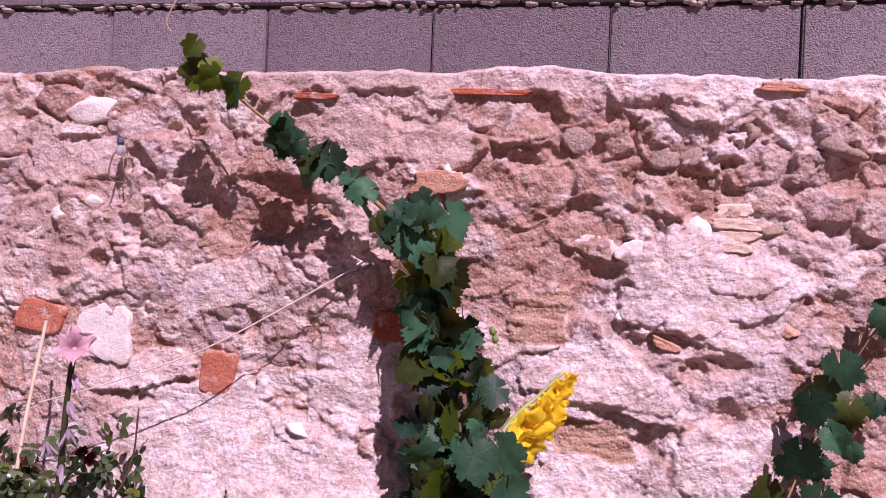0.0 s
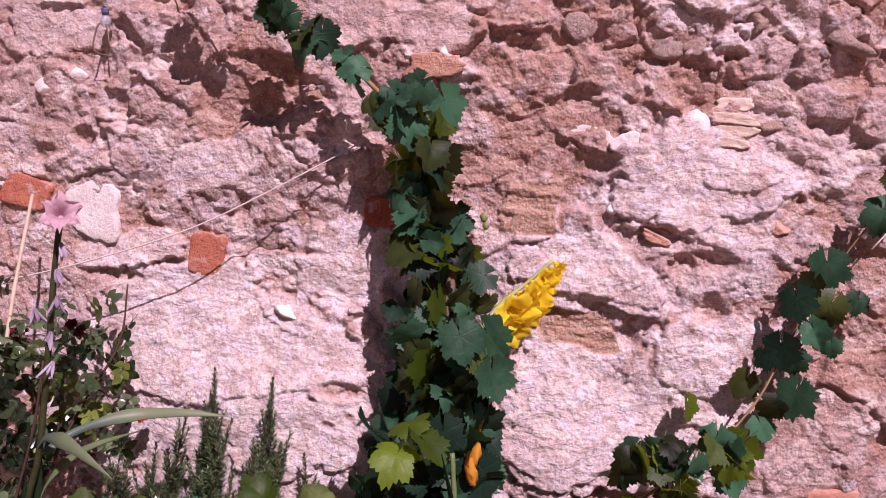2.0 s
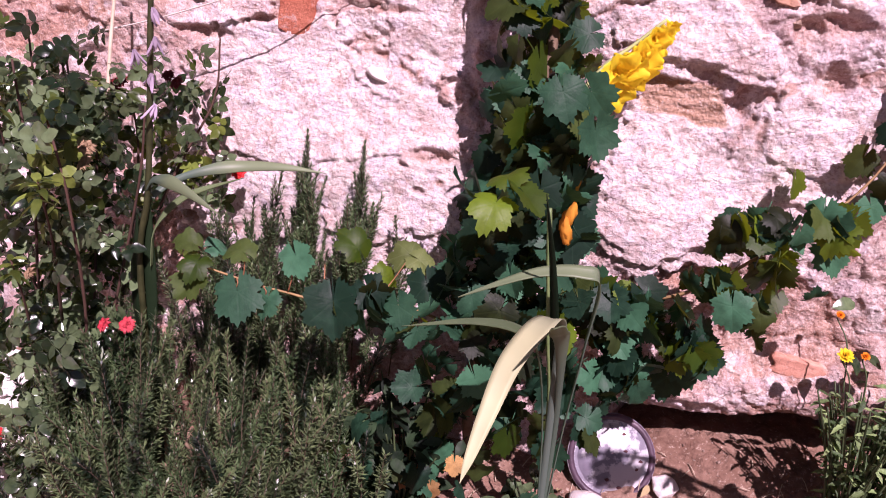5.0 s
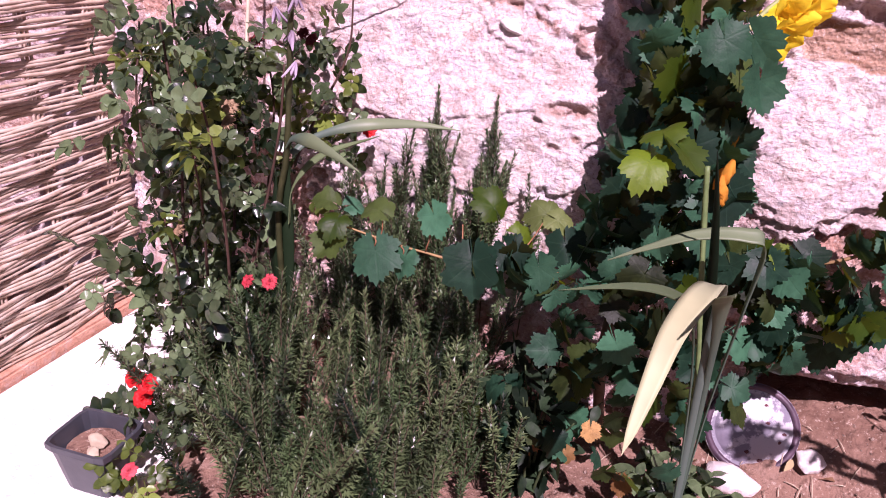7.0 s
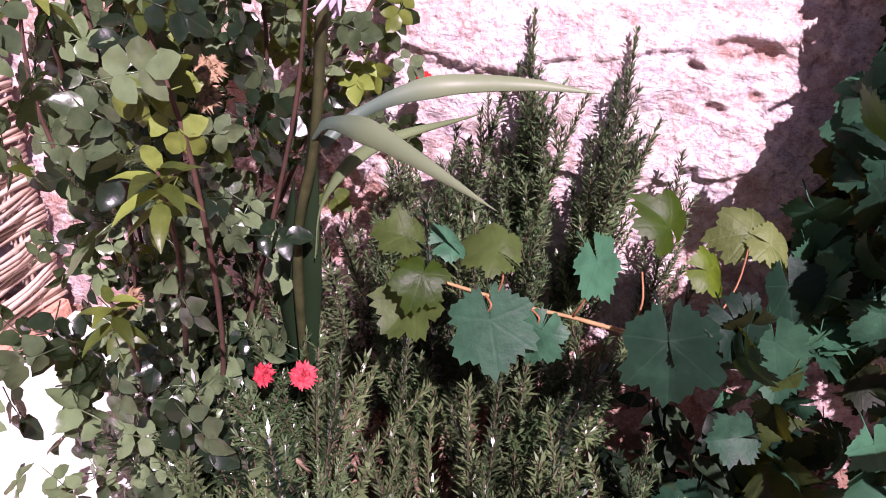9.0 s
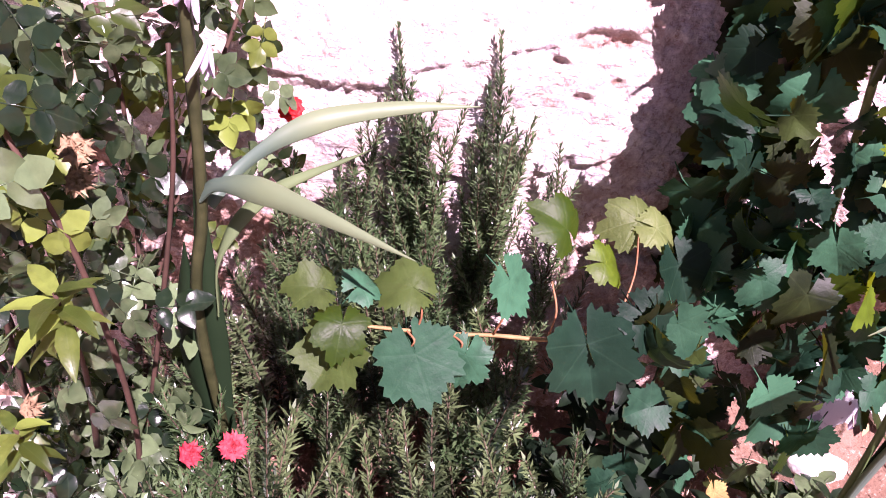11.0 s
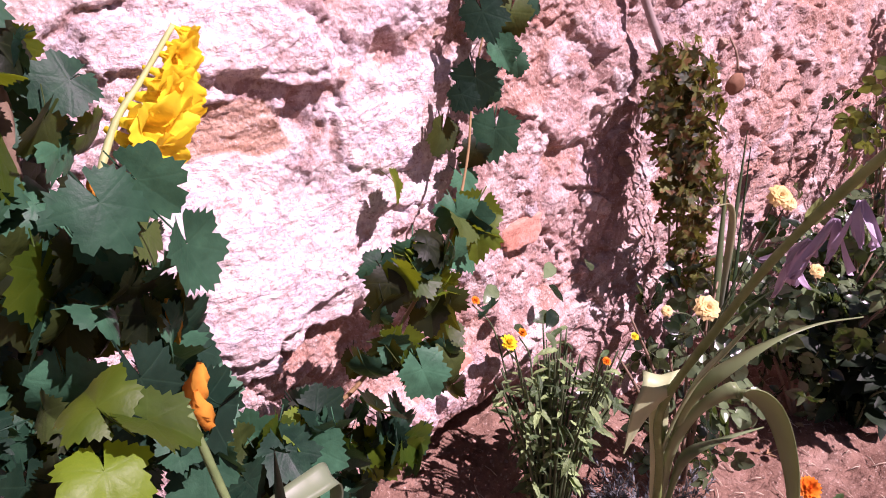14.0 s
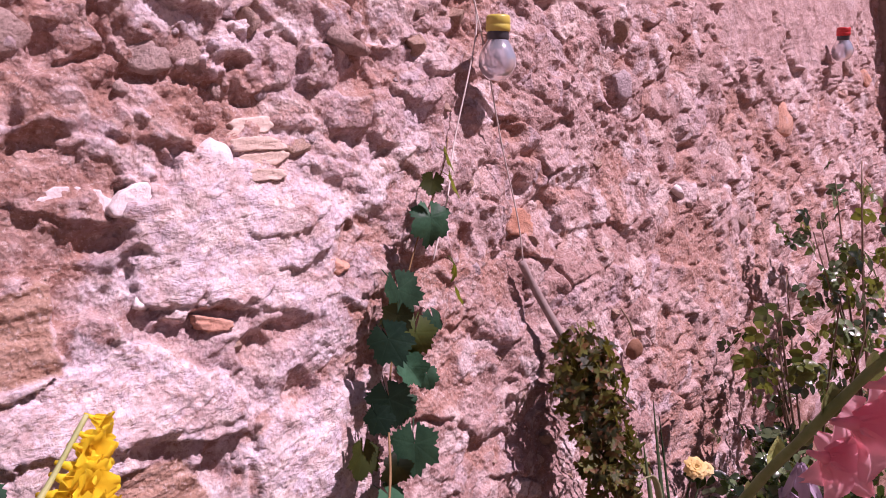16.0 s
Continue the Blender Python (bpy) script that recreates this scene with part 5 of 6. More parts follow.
B = on_ground(-0.03, 1.16)
glad_plant("gladiolus", B, "gladiolus with bent straw-coloured and green sword leaves", [
    ([B, (-0.038, 1.12, 0.38), (-0.045, 1.07, 0.58), (-0.046, 1.03, 0.665), (-0.060, 0.97, 0.710), (-0.080, 0.90, 0.712), (-0.098, 0.838, 0.695), (-0.110, 0.785, 0.655), (-0.119, 0.748, 0.618), (-0.124, 0.732, 0.594)], 0.038, 0.15, 0, SWORD_DRY, (1, 0.1, 0)),
    ([B, (-0.02, 1.14, 0.40), (-0.008, 1.09, 0.62), (-0.004, 1.065, 0.735), (-0.03, 1.055, 0.752), (-0.09, 1.045, 0.745), (-0.15, 1.03, 0.72), (-0.203, 1.02, 0.693)], 0.026, 0.2, 20, SWORD_PALE, (0.1, -0.7, -0.7)),
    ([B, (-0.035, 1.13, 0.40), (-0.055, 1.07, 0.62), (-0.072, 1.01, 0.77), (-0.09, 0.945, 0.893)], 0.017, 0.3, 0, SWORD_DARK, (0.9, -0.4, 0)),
    ([B, (-0.05, 1.11, 0.42), (-0.075, 1.03, 0.62), (-0.105, 0.98, 0.678), (-0.16, 0.92, 0.708), (-0.235, 0.83, 0.728)], 0.019, 0.3, 10, SWORD_PALE, (0.3, -0.6, -0.7)),
    ([B, (-0.03, 1.12, 0.42), (-0.04, 1.02, 0.64), (-0.046, 0.945, 0.702), (-0.046, 0.85, 0.756), (-0.047, 0.757, 0.800)], 0.030, 0.12, 0, SWORD_PALE, (0.9, 0.2, 0.36))],
    [([B, (-0.045, 1.13, 0.45), (-0.068, 1.126, 0.615), (-0.088, 1.138, 0.75), (-0.097, 1.143, 0.815)], 0.0045, 0.004, YOUNG_STEM)], 0.32)

B = on_ground(-0.82, 1.16)
ACROSS = (0, -0.6, -0.8)
glad_l = glad_plant("gladiolus", B, "tall gladiolus stalk with pale arching leaves and faded pink blossoms", [
    ([(-0.806, 1.138, 0.735), (-0.785, 1.128, 0.755), (-0.745, 1.107, 0.765), (-0.69, 1.075, 0.765), (-0.595, 1.021, 0.755)], 0.026, 0.06, 0, SWORD_PALE, ACROSS),
    ([(-0.802, 1.150, 0.718), (-0.778, 1.18, 0.742), (-0.74, 1.23, 0.755), (-0.691, 1.267, 0.762), (-0.61, 1.285, 0.768), (-0.534, 1.304, 0.763)], 0.026, 0.08, 0, SWORD_PALE, ACROSS),
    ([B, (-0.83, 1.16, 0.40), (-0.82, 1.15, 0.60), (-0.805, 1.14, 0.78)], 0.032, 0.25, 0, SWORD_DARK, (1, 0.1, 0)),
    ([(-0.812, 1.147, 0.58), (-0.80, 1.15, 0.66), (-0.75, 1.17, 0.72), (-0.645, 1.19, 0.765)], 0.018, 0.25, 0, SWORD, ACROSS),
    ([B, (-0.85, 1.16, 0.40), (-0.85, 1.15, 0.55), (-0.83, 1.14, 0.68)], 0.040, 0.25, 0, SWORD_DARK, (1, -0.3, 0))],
    [([B, (-0.832, 1.142, 0.55), (-0.806, 1.14, 0.72), (-0.793, 1.14, 0.87), (-0.782, 1.14, 1.04), (-0.775, 1.142, 1.118)], 0.0066, 0.0048, OLIVE_STEM)], 0.5)
LILACS = [mesh_of("blossom", *wilted_flower(i + 3, 0.033), LILAC) for i in range(4)]
PINKS = [mesh_of("blossom", *funnel_flower(i + 4, 0.07, 50, 0.10, 0.55), PINK) for i in range(4)]
for i, (x, z, rx) in enumerate([(-0.755, 1.09, 0), (-0.762, 1.045, 14), (-0.76, 1.00, 10), (-0.80, 0.975, -6), (-0.77, 0.94, -8), (-0.765, 0.89, 6)]):
    part("blossom", LILACS[i % 4], glad_l, pose(x - 0.006, 1.125, z, rx, -18, 40 * i) @ Matrix.Diagonal((0.6, 0.6, 0.9, 1)), "faded lilac blossom")
part("blossom", mesh_of("blossom", *funnel_flower(6, 0.05, 40, 0.12, 0.4), PALE_PINK), glad_l, facing((-0.766, 1.132, 1.130), (0.45, -0.7, 0.35), (0, 0, 1), 0.95), "pale pink blossom")

B = on_ground(0.64, 1.20)
glad_r = glad_plant("gladiolus", B, "leaning gladiolus with salmon pink and wilted lilac blossoms", [
    ([B, (0.605, 1.17, 0.30), (0.555, 1.145, 0.52), (0.546, 1.138, 0.578), (0.520, 1.128, 0.575), (0.500, 1.138, 0.53), (0.488, 1.15, 0.46)], 0.056, 0.12, 0, SWORD_FRESH, (0.85, -0.5, 0)),
    ([B, (0.60, 1.16, 0.35), (0.585, 1.11, 0.50), (0.615, 1.06, 0.565), (0.66, 1.03, 0.53), (0.70, 1.01, 0.42), (0.72, 1.0, 0.30), (0.725, 1.0, 0.20)], 0.034, 0.2, 10, SWORD_FRESH, (0.6, -0.8, 0.2)),
    ([B, (0.60, 1.15, 0.40), (0.56, 1.09, 0.565), (0.61, 1.04, 0.645), (0.69, 1.01, 0.665), (0.79, 0.99, 0.65)], 0.024, 0.25, 0, SWORD_FRESH, (0.3, -0.8, 0.5)),
    ([B, (0.59, 1.16, 0.38), (0.548, 1.09, 0.57), (0.52, 1.02, 0.69), (0.505, 0.98, 0.76)], 0.030, 0.3, 0, SWORD, (0.9, 0.3, 0.3)),
    ([B, (0.62, 1.16, 0.30), (0.60, 1.12, 0.42), (0.64, 1.08, 0.46), (0.70, 1.06, 0.46)], 0.02, 0.3, 0, SWORD, (0, -1, 0.4))],
    [([B, (0.59, 1.16, 0.36), (0.54, 1.13, 0.526), (0.53, 1.05, 0.70), (0.512, 0.97, 0.843), (0.488, 0.89, 0.955), (0.456, 0.82, 1.035), (0.446, 0.75, 1.114), (0.442, 0.70, 1.165)], 0.0072, 0.0042, STEM)], 0.50)
BRACT = mesh_of("bract", *oval_leaf(6, 0.55, 0.55, -0.10, 0.0, 1), mat_leaf("green_bract", (0.13, 0.17, 0.05), (0.24, 0.28, 0.10), (0.25, 0.30, 0.08), 0.45, (), share=0.2))
for i, (x, y, z) in enumerate([(0.505, 0.945, 0.880), (0.492, 0.905, 0.935), (0.478, 0.865, 0.985), (0.461, 0.83, 1.022), (0.452, 0.80, 1.055), (0.448, 0.765, 1.095), (0.444, 0.735, 1.130)]):
    part("bract", BRACT, glad_r, facing((x, y, z), (0.9 if i % 2 else -0.5, -0.6, 0.1), (0.04 if i % 2 else -0.12, -0.5, 0.72), 0.034), "green bud sheath")
for i, (x, y, z) in enumerate([(0.523, 0.965, 0.825), (0.529, 0.95, 0.855), (0.535, 0.93, 0.885), (0.538, 0.91, 0.91), (0.55, 0.89, 0.93), (0.545, 0.865, 0.965)]):
    part("blossom", LILACS[i % 4], glad_r, pose(x, y, z, 10, -30 + 8 * (i % 3), 70 * i) @ Matrix.Diagonal((1.1, 1.1, 1.55, 1)), "wilted lilac blossom")
for i, (x, y, z, s) in enumerate([(0.495, 0.82, 1.00, 0.72), (0.49, 0.79, 1.04, 0.8), (0.48, 0.755, 1.085, 0.8), (0.47, 0.72, 1.13, 0.7)]):
    part("blossom", PINKS[i % 4], glad_r, facing((x, y, z), (0.75, -0.35 - 0.12 * (i % 3), -0.45 + 0.18 * i), (0.3 * (i % 2), 0.2, 1), s), "open salmon pink blossom")

# ---- the rosemary bush ----
rosemary = thing("rosemary_bush", on_ground(-0.58, 1.15), "dense grey-green rosemary bush with upright needle sprigs", "bush")
TWIG = mat_plain("rosemary_twig", (0.05, 0.035, 0.024), (0.13, 0.09, 0.06), 0.8)
LENGTHS = (0.20, 0.26, 0.32, 0.38)
PLUMES = [sprig_mesh(TWIG, NEEDLE_TIP, i + 40, LENGTHS[i % 4], 0.020, 0.0026, 40, 15, 0.62) for i in range(8)]
SPRIGS = [sprig_mesh(TWIG, NEEDLE, i, LENGTHS[i % 4], 0.025, 0.0030, 34, 2, 0.45) for i in range(8)]
rnd = random.Random(12)
for i in range(66):
    # each tuft is a handful of sprigs from one branch, with dark gaps between the tufts
    x, y = (rnd.uniform(-0.98, -0.38), rnd.uniform(0.86, 1.40)) if i < 38 else (rnd.uniform(-0.62, -0.40), rnd.uniform(0.95, 1.28)) if i < 54 else (rnd.uniform(-0.85, -0.72), rnd.uniform(0.92, 1.02))
    dx, dy = (x + 0.66) / 0.33, (y - 1.14) / 0.28
    if dx * dx + dy * dy > (1.15 if i < 54 else 1.9):
        continue
    top = 0.53 + 0.05 * (y - 1.0) / 0.3 - 0.05 * max(0, -dy) - 0.09 * (dx * dx) + rnd.uniform(-0.15, 0.06)
    leanx, leany = rnd.gauss(0, 6) + 20 * max(0, -dy), rnd.gauss(0, 6) + 12 * dx
    for j in range(rnd.randrange(2, 5)):
        k = rnd.randrange(8)
        part("sprig", rnd.choice((SPRIGS, SPRIGS, SPRIGS, PLUMES))[k], rosemary, pose(x + rnd.gauss(0, 0.022), y + rnd.gauss(0, 0.022), max(0.09, top - LENGTHS[k % 4] - rnd.uniform(0, 0.09)), leanx + rnd.gauss(0, 6), leany + rnd.gauss(0, 6), rnd.uniform(0, 360)))
for x, y, top, n in ((-0.618, 1.385, 0.805, 6), (-0.595, 1.37, 0.745, 4), (-0.505, 1.405, 0.80, 5), (-0.515, 1.39, 0.72, 3), (-0.690, 1.36, 0.755, 4), (-0.705, 1.33, 0.68, 3), (-0.755, 1.30, 0.70, 4), (-0.41, 1.40, 0.665, 1), (-0.56, 1.33, 0.62, 3), (-0.65, 1.30, 0.60, 3)):
    for i in range(n):
        k = rnd.choice((2, 3, 6, 7)) if i == 0 else rnd.randrange(8)
        part("sprig", PLUMES[k], rosemary, pose(x + rnd.gauss(0, 0.012), y + rnd.gauss(0, 0.012), top - LENGTHS[k % 4] - (0.05 + rnd.uniform(0, 0.14)) * (i > 0), rnd.gauss(0, 2.5), rnd.gauss(0, 2.5), rnd.uniform(0, 360)))
for i in range(14):
    x, y = rnd.uniform(-0.9, -0.42), rnd.uniform(0.98, 1.34)
    stem("branch", [on_ground(-0.64 + rnd.uniform(-0.06, 0.06), 1.14 + rnd.uniform(-0.05, 0.05), -0.02), ((x - 0.64) / 2, (y + 1.14) / 2, 0.20), (x, y, 0.33)], 0.006, 0.003, WOODY, rosemary)

# ---- the rose bush with red roses ----
rose_l = thing("rose_bush", on_ground(-1.0, 1.12), "tall rose bush with glossy leaves and small red roses", "bush")
rnd = random.Random(14)
CANE = mat_plain("reddish_rose_cane", (0.04, 0.022, 0.016), (0.095, 0.05, 0.036), 0.7)
CANES, CANE_PARTS = [], []
for i in range(9):
    x, y = rnd.uniform(-1.14, -0.80), rnd.uniform(0.98, 1.34)
    CANES.append([on_ground(-0.99 + rnd.uniform(-0.05, 0.05), 1.14 + rnd.uniform(-0.05, 0.05), -0.02), (-0.99 * 0.4 + x * 0.6 + rnd.uniform(-0.03, 0.03), 1.14 * 0.4 + y * 0.6, 0.42), (x, y, 0.72), (x + rnd.uniform(-0.04, 0.04), y + rnd.uniform(-0.04, 0.04), rnd.uniform(0.86, 1.0))])
    CANE_PARTS.append(stem("cane", CANES[-1], 0.0038, 0.002, CANE, rose_l))
for i in range(500):
    line = spline(CANES[i % 9], 6)
    p = line[rnd.randrange(4, len(line))] + Vector((rnd.gauss(0, 0.045), rnd.gauss(0, 0.045), rnd.gauss(0, 0.03)))
    nrm = TO_SUN * 0.6 + OUT * 0.25 + Vector((rnd.gauss(0, 0.7), rnd.gauss(0, 0.6), rnd.gauss(0, 0.4)))
    p.y = min(p.y, 1.42)
    if p.x > -0.86 and p.y < 1.27 and p.z > 0.5:
        p.x -= 0.14
    young = rnd.random() < (0.13 if p.z > 0.72 else 0.05)
    part("leaf", rnd.choice(ROSE_YOUNGS if young else ROSE_LEAVES), CANE_PARTS[i % 9], facing(p, nrm, (rnd.gauss(0, 1), rnd.gauss(0, 1) - 0.4, -0.3), rnd.uniform(0.050, 0.076)))
side_cane = stem("cane", [(-0.95, 1.22, 0.45), (-0.86, 1.32, 0.72), (-0.80, 1.36, 0.86), (-0.79, 1.37, 0.98)], 0.0035, 0.0016, CANE, rose_l)
for i in range(44):
    p = Vector((min(-0.775, rnd.gauss(-0.85, 0.05)), min(1.41, rnd.gauss(1.35, 0.03)), rnd.uniform(0.66, 0.95)))
    nrm = TO_SUN * 0.6 + OUT * 0.25 + Vector((rnd.gauss(0, 0.7), rnd.gauss(0, 0.6), rnd.gauss(0, 0.4)))
    part("leaf", rnd.choice(ROSE_YOUNGS if i % 4 == 0 else ROSE_LEAVES), side_cane, facing(p, nrm, (rnd.gauss(0, 1), rnd.gauss(0, 1) - 0.4, -0.3), rnd.uniform(0.050, 0.072)))
for i in range(120):
    p = Vector((rnd.uniform(-1.14, -0.87), rnd.uniform(0.90, 1.12), rnd.uniform(0.16, 0.58)))
    part("leaf", rnd.choice(ROSE_LEAVES), rose_l, facing(p, TO_SUN * 0.6 + OUT * 0.3 + Vector((rnd.gauss(0, 0.8), rnd.gauss(0, 0.7), rnd.gauss(0, 0.4))), (rnd.gauss(0, 1), rnd.gauss(0, 1), -0.4), rnd.uniform(0.055, 0.085)))
WHORL_LEAVES = [mesh_of("leaf", *oval_leaf(7, 0.40, 0.3, 0.45, 0.04, i), ROSE_YOUNG) for i in range(3)]
for at, n, size in (((-0.825, 0.91, 0.80), 13, 0.034), ((-0.895, 0.915, 0.66), 10, 0.030), ((-1.00, 1.02, 0.90), 9, 0.036)):
    shoot = stem("shoot", [(at[0] - 0.09, at[1] + 0.12, at[2] - 0.30), (at[0] - 0.03, at[1] + 0.05, at[2] - 0.12), at], 0.0030, 0.0016, CANE, rose_l)
    for i in range(n):
        a, up = i * 2.4, 0.75 - 1.15 * i / n
        way = Vector((math.cos(a), math.sin(a), up))
        part("leaf", WHORL_LEAVES[i % 3], shoot, facing(Vector(at) - Vector((0, 0, 0.035 * i / n)), Vector((-way.x * up, -way.y * up, 1.0)), way, size * rnd.uniform(0.8, 1.15)), "yellow-green young leaf")
REDS = [mesh_of("blossom", *rose_flower(i, 0.021), RED) for i in range(3)]
FADED = [mesh_of("blossom", *rose_flower(i + 21, 0.022, 3, 0.2), PINK_RED) for i in range(2)]
DRIED = [mesh_of("blossom", *rose_flower(i + 5, 0.021, 3, 0.25), MAROON) for i in range(2)]
BROWNS = [mesh_of("blossom", *rose_flower(i + 12, 0.021, 3, 0.3), WITHERED) for i in range(2)]
for meshes, note, spots in (
        (REDS, "red rose", [(-0.767, 1.40, 0.705), (-0.985, 0.905, 0.285), (-0.965, 0.90, 0.325), (-1.0, 0.905, 0.325)]),
        (FADED, "faded pinkish red rose", [(-0.808, 1.010, 0.520), (-0.770, 1.018, 0.524)]),
        (DRIED, "dried maroon rose", [(-0.984, 1.31, 0.852), (-0.969, 1.31, 0.879), (-0.988, 1.315, 0.828), (-0.865, 1.31, 0.901), (-0.845, 1.31, 0.890), (-0.998, 1.32, 0.867)]),
        (BROWNS, "withered brown rose", [(-0.89, 1.10, 0.80), (-0.885, 1.09, 0.775), (-0.93, 0.99, 0.60)])):
    for i, p in enumerate(spots):
        part("blossom", meshes[i % len(meshes)], rose_l, facing(p, (rnd.uniform(-0.3, 0.5), -0.7, 0.6), (0.3, 0.2, 1), rnd.uniform(0.85, 1.1)), note)

stem("cane", [(-0.93, 1.20, 0.80), (-0.966, 1.279, 0.962), (-1.013, 1.388, 1.138)], 0.0042, 0.0034, STRAW, rose_l, label="bleached dry cane")

# ---- creeper hung on a pole ----
creeper = thing("creeper", (0.98, 1.48, 0.40), "hanging clump of yellowing creeper tied to a pole", "vine")
rnd = random.Random(16)
leaves_along(creeper, [(0.940, 1.50, 0.93), (0.938, 1.475, 0.86), (0.943, 1.46, 0.76), (0.968, 1.46, 0.65)], 330, rnd, (0.026, 0.050), 0.070, 0.08, CREEPER_LEAVES)
leaves_along(creeper, [(1.02, 1.48, 0.64), (1.06, 1.50, 0.52), (1.10, 1.52, 0.40)], 60, rnd, (0.035, 0.055), 0.045, 0.06, CREEPER_LEAVES)
for i in range(6):
    stem("shoot", [(0.96 + 0.01 * i, 1.51, 0.91), (0.97 + 0.02 * i, 1.48, 0.72), (1.02 + 0.025 * i, 1.50, 0.48), (1.09 + 0.015 * i, 1.53, 0.30)], 0.003, 0.0015, WOODY, creeper)
pole = thing("pole", (0.957, 1.505, 0.94), "weathered grey wooden pole leaning on the wall", "pole")
stem("shaft", [(0.90, 1.54, 1.112), (0.925, 1.53, 1.04), (0.957, 1.505, 0.94), (0.985, 1.49, 0.85)], 0.0085, 0.0095, mat_plain("weathered_wood", (0.20, 0.145, 0.135), (0.36, 0.28, 0.26), 0.85), pole, sides=8)
STRING = mat_plain("white_string", (0.50, 0.42, 0.38), (0.70, 0.63, 0.58), 0.8)


def cord(name, label, points, r=0.0016):
    ob = thing(name, points[0], label, "string")
    stem("cord", points, r, r, STRING, ob, n=5, sides=5, wobble=0.0)
    return ob


cord("string", "white string tied to a bulb and a vine shoot", [(0.86, 1.54, 1.65), (0.845, 1.53, 1.56), (0.74, 1.52, 1.36), (0.68, 1.49, 1.27), (0.60, 1.46, 1.17)])
cord("string", "white string running down to a wooden pole", [(0.86, 1.54, 1.65), (0.855, 1.52, 1.50), (0.875, 1.53, 1.36), (0.90, 1.535, 1.20), (0.905, 1.54, 1.11)])
cord("string", "pale string slung across the old wall", [(-1.08, 1.36, 0.955), (-0.90, 1.37, 1.01), (-0.684, 1.393, 1.095), (-0.52, 1.43, 1.19), (-0.357, 1.472, 1.296)], 0.0016)

# ---- marigolds, yellow roses and the shrubs beyond ----
def herb(name, base, label, rnd, count, spread, height, meshes, size):
    ob = thing(name, base, label, "plant")
    stems = []
    for i in range(max(6, count // 9)):
        a, r = rnd.uniform(0, 6.28), spread * math.sqrt(rnd.random())
        top = Vector((base[0] + math.cos(a) * r, base[1] + math.sin(a) * r * 0.8, base[2] + height * rnd.uniform(0.7, 1.0)))
        pts = [Vector(base) + Vector((math.cos(a) * r * 0.15, math.sin(a) * r * 0.15, -0.01)), Vector(base).lerp(top, 0.55) + Vector((0, 0, height * 0.05)), top]
        stems.append((spline(pts, 8), stem("stalk", pts, 0.003, 0.0015, DARK_STEM, ob)))
    for i in range(count):
        line, holder = stems[i % len(stems)]
        p = line[rnd.randrange(1, len(line))]
        a = rnd.uniform(0, 6.28)
        tip = Vector((math.cos(a), math.sin(a), rnd.uniform(-0.3, 0.5)))
        part("leaf", rnd.choice(meshes), holder, facing(p, Vector((0, 0, 1)) + TO_SUN * 0.5 + Vector((rnd.gauss(0, 0.4), rnd.gauss(0, 0.4), 0)), tip, rnd.uniform(*size)))
    return ob, stems


def flower_on(ob, p, mesh, nrm, scale=1.0, base=None, label=""):
    if base is not None:
        stem("stalk", [base, Vector(base).lerp(Vector(p), 0.5) + Vector((0.005, 0, 0.02)), Vector(p) - Vector(nrm).normalized() * 0.01], 0.0016, 0.0013, DARK_STEM, ob)
    part("blossom", mesh, ob, facing(p, nrm, (0.3, 0.5, 1), scale), label)


MARIGOLD = [mesh_of("blossom", *pompon_flower(i + 2, 0.05), YELLOW) for i in range(2)]
MARI_OR = [mesh_of("blossom", *pompon_flower(i + 6, 0.05), ORANGE_PETAL) for i in range(2)]
CREAMS = [mesh_of("blossom", *rose_flower(i + 8, 0.030), CREAM) for i in range(3)]
rnd = random.Random(18)
mari, _ = herb("marigold", on_ground(0.54, 1.36), "bushy green marigold with yellow and orange heads", rnd, 520, 0.13, 0.40, HERB_LEAVES, (0.018, 0.040))
for p, m in (((0.455, 1.375, 0.555), MARIGOLD[0]), ((0.49, 1.38, 0.56), MARI_OR[0]), ((0.585, 1.28, 0.515), MARI_OR[1]), ((0.70, 1.32, 0.50), MARIGOLD[1]), ((0.455, 1.46, 0.60), MARI_OR[1])):
    flower_on(mari, p, m, (0.1, -0.6, 0.8), 0.58 if m is MARIGOLD[0] else 0.32, (p[0] * 0.6 + 0.54 * 0.4, p[1] * 0.6 + 1.36 * 0.4, p[2] - 0.14))
for i in range(9):
    p = Vector((rnd.uniform(0.44, 0.68), rnd.uniform(1.36, 1.44), rnd.uniform(0.5, 0.66)))
    part("leaf", rnd.choice(OVAL_LEAVES), mari, facing(p, TO_SUN, (rnd.gauss(0, 1), -0.5, rnd.gauss(0, 0.5)), rnd.uniform(0.030, 0.050)))


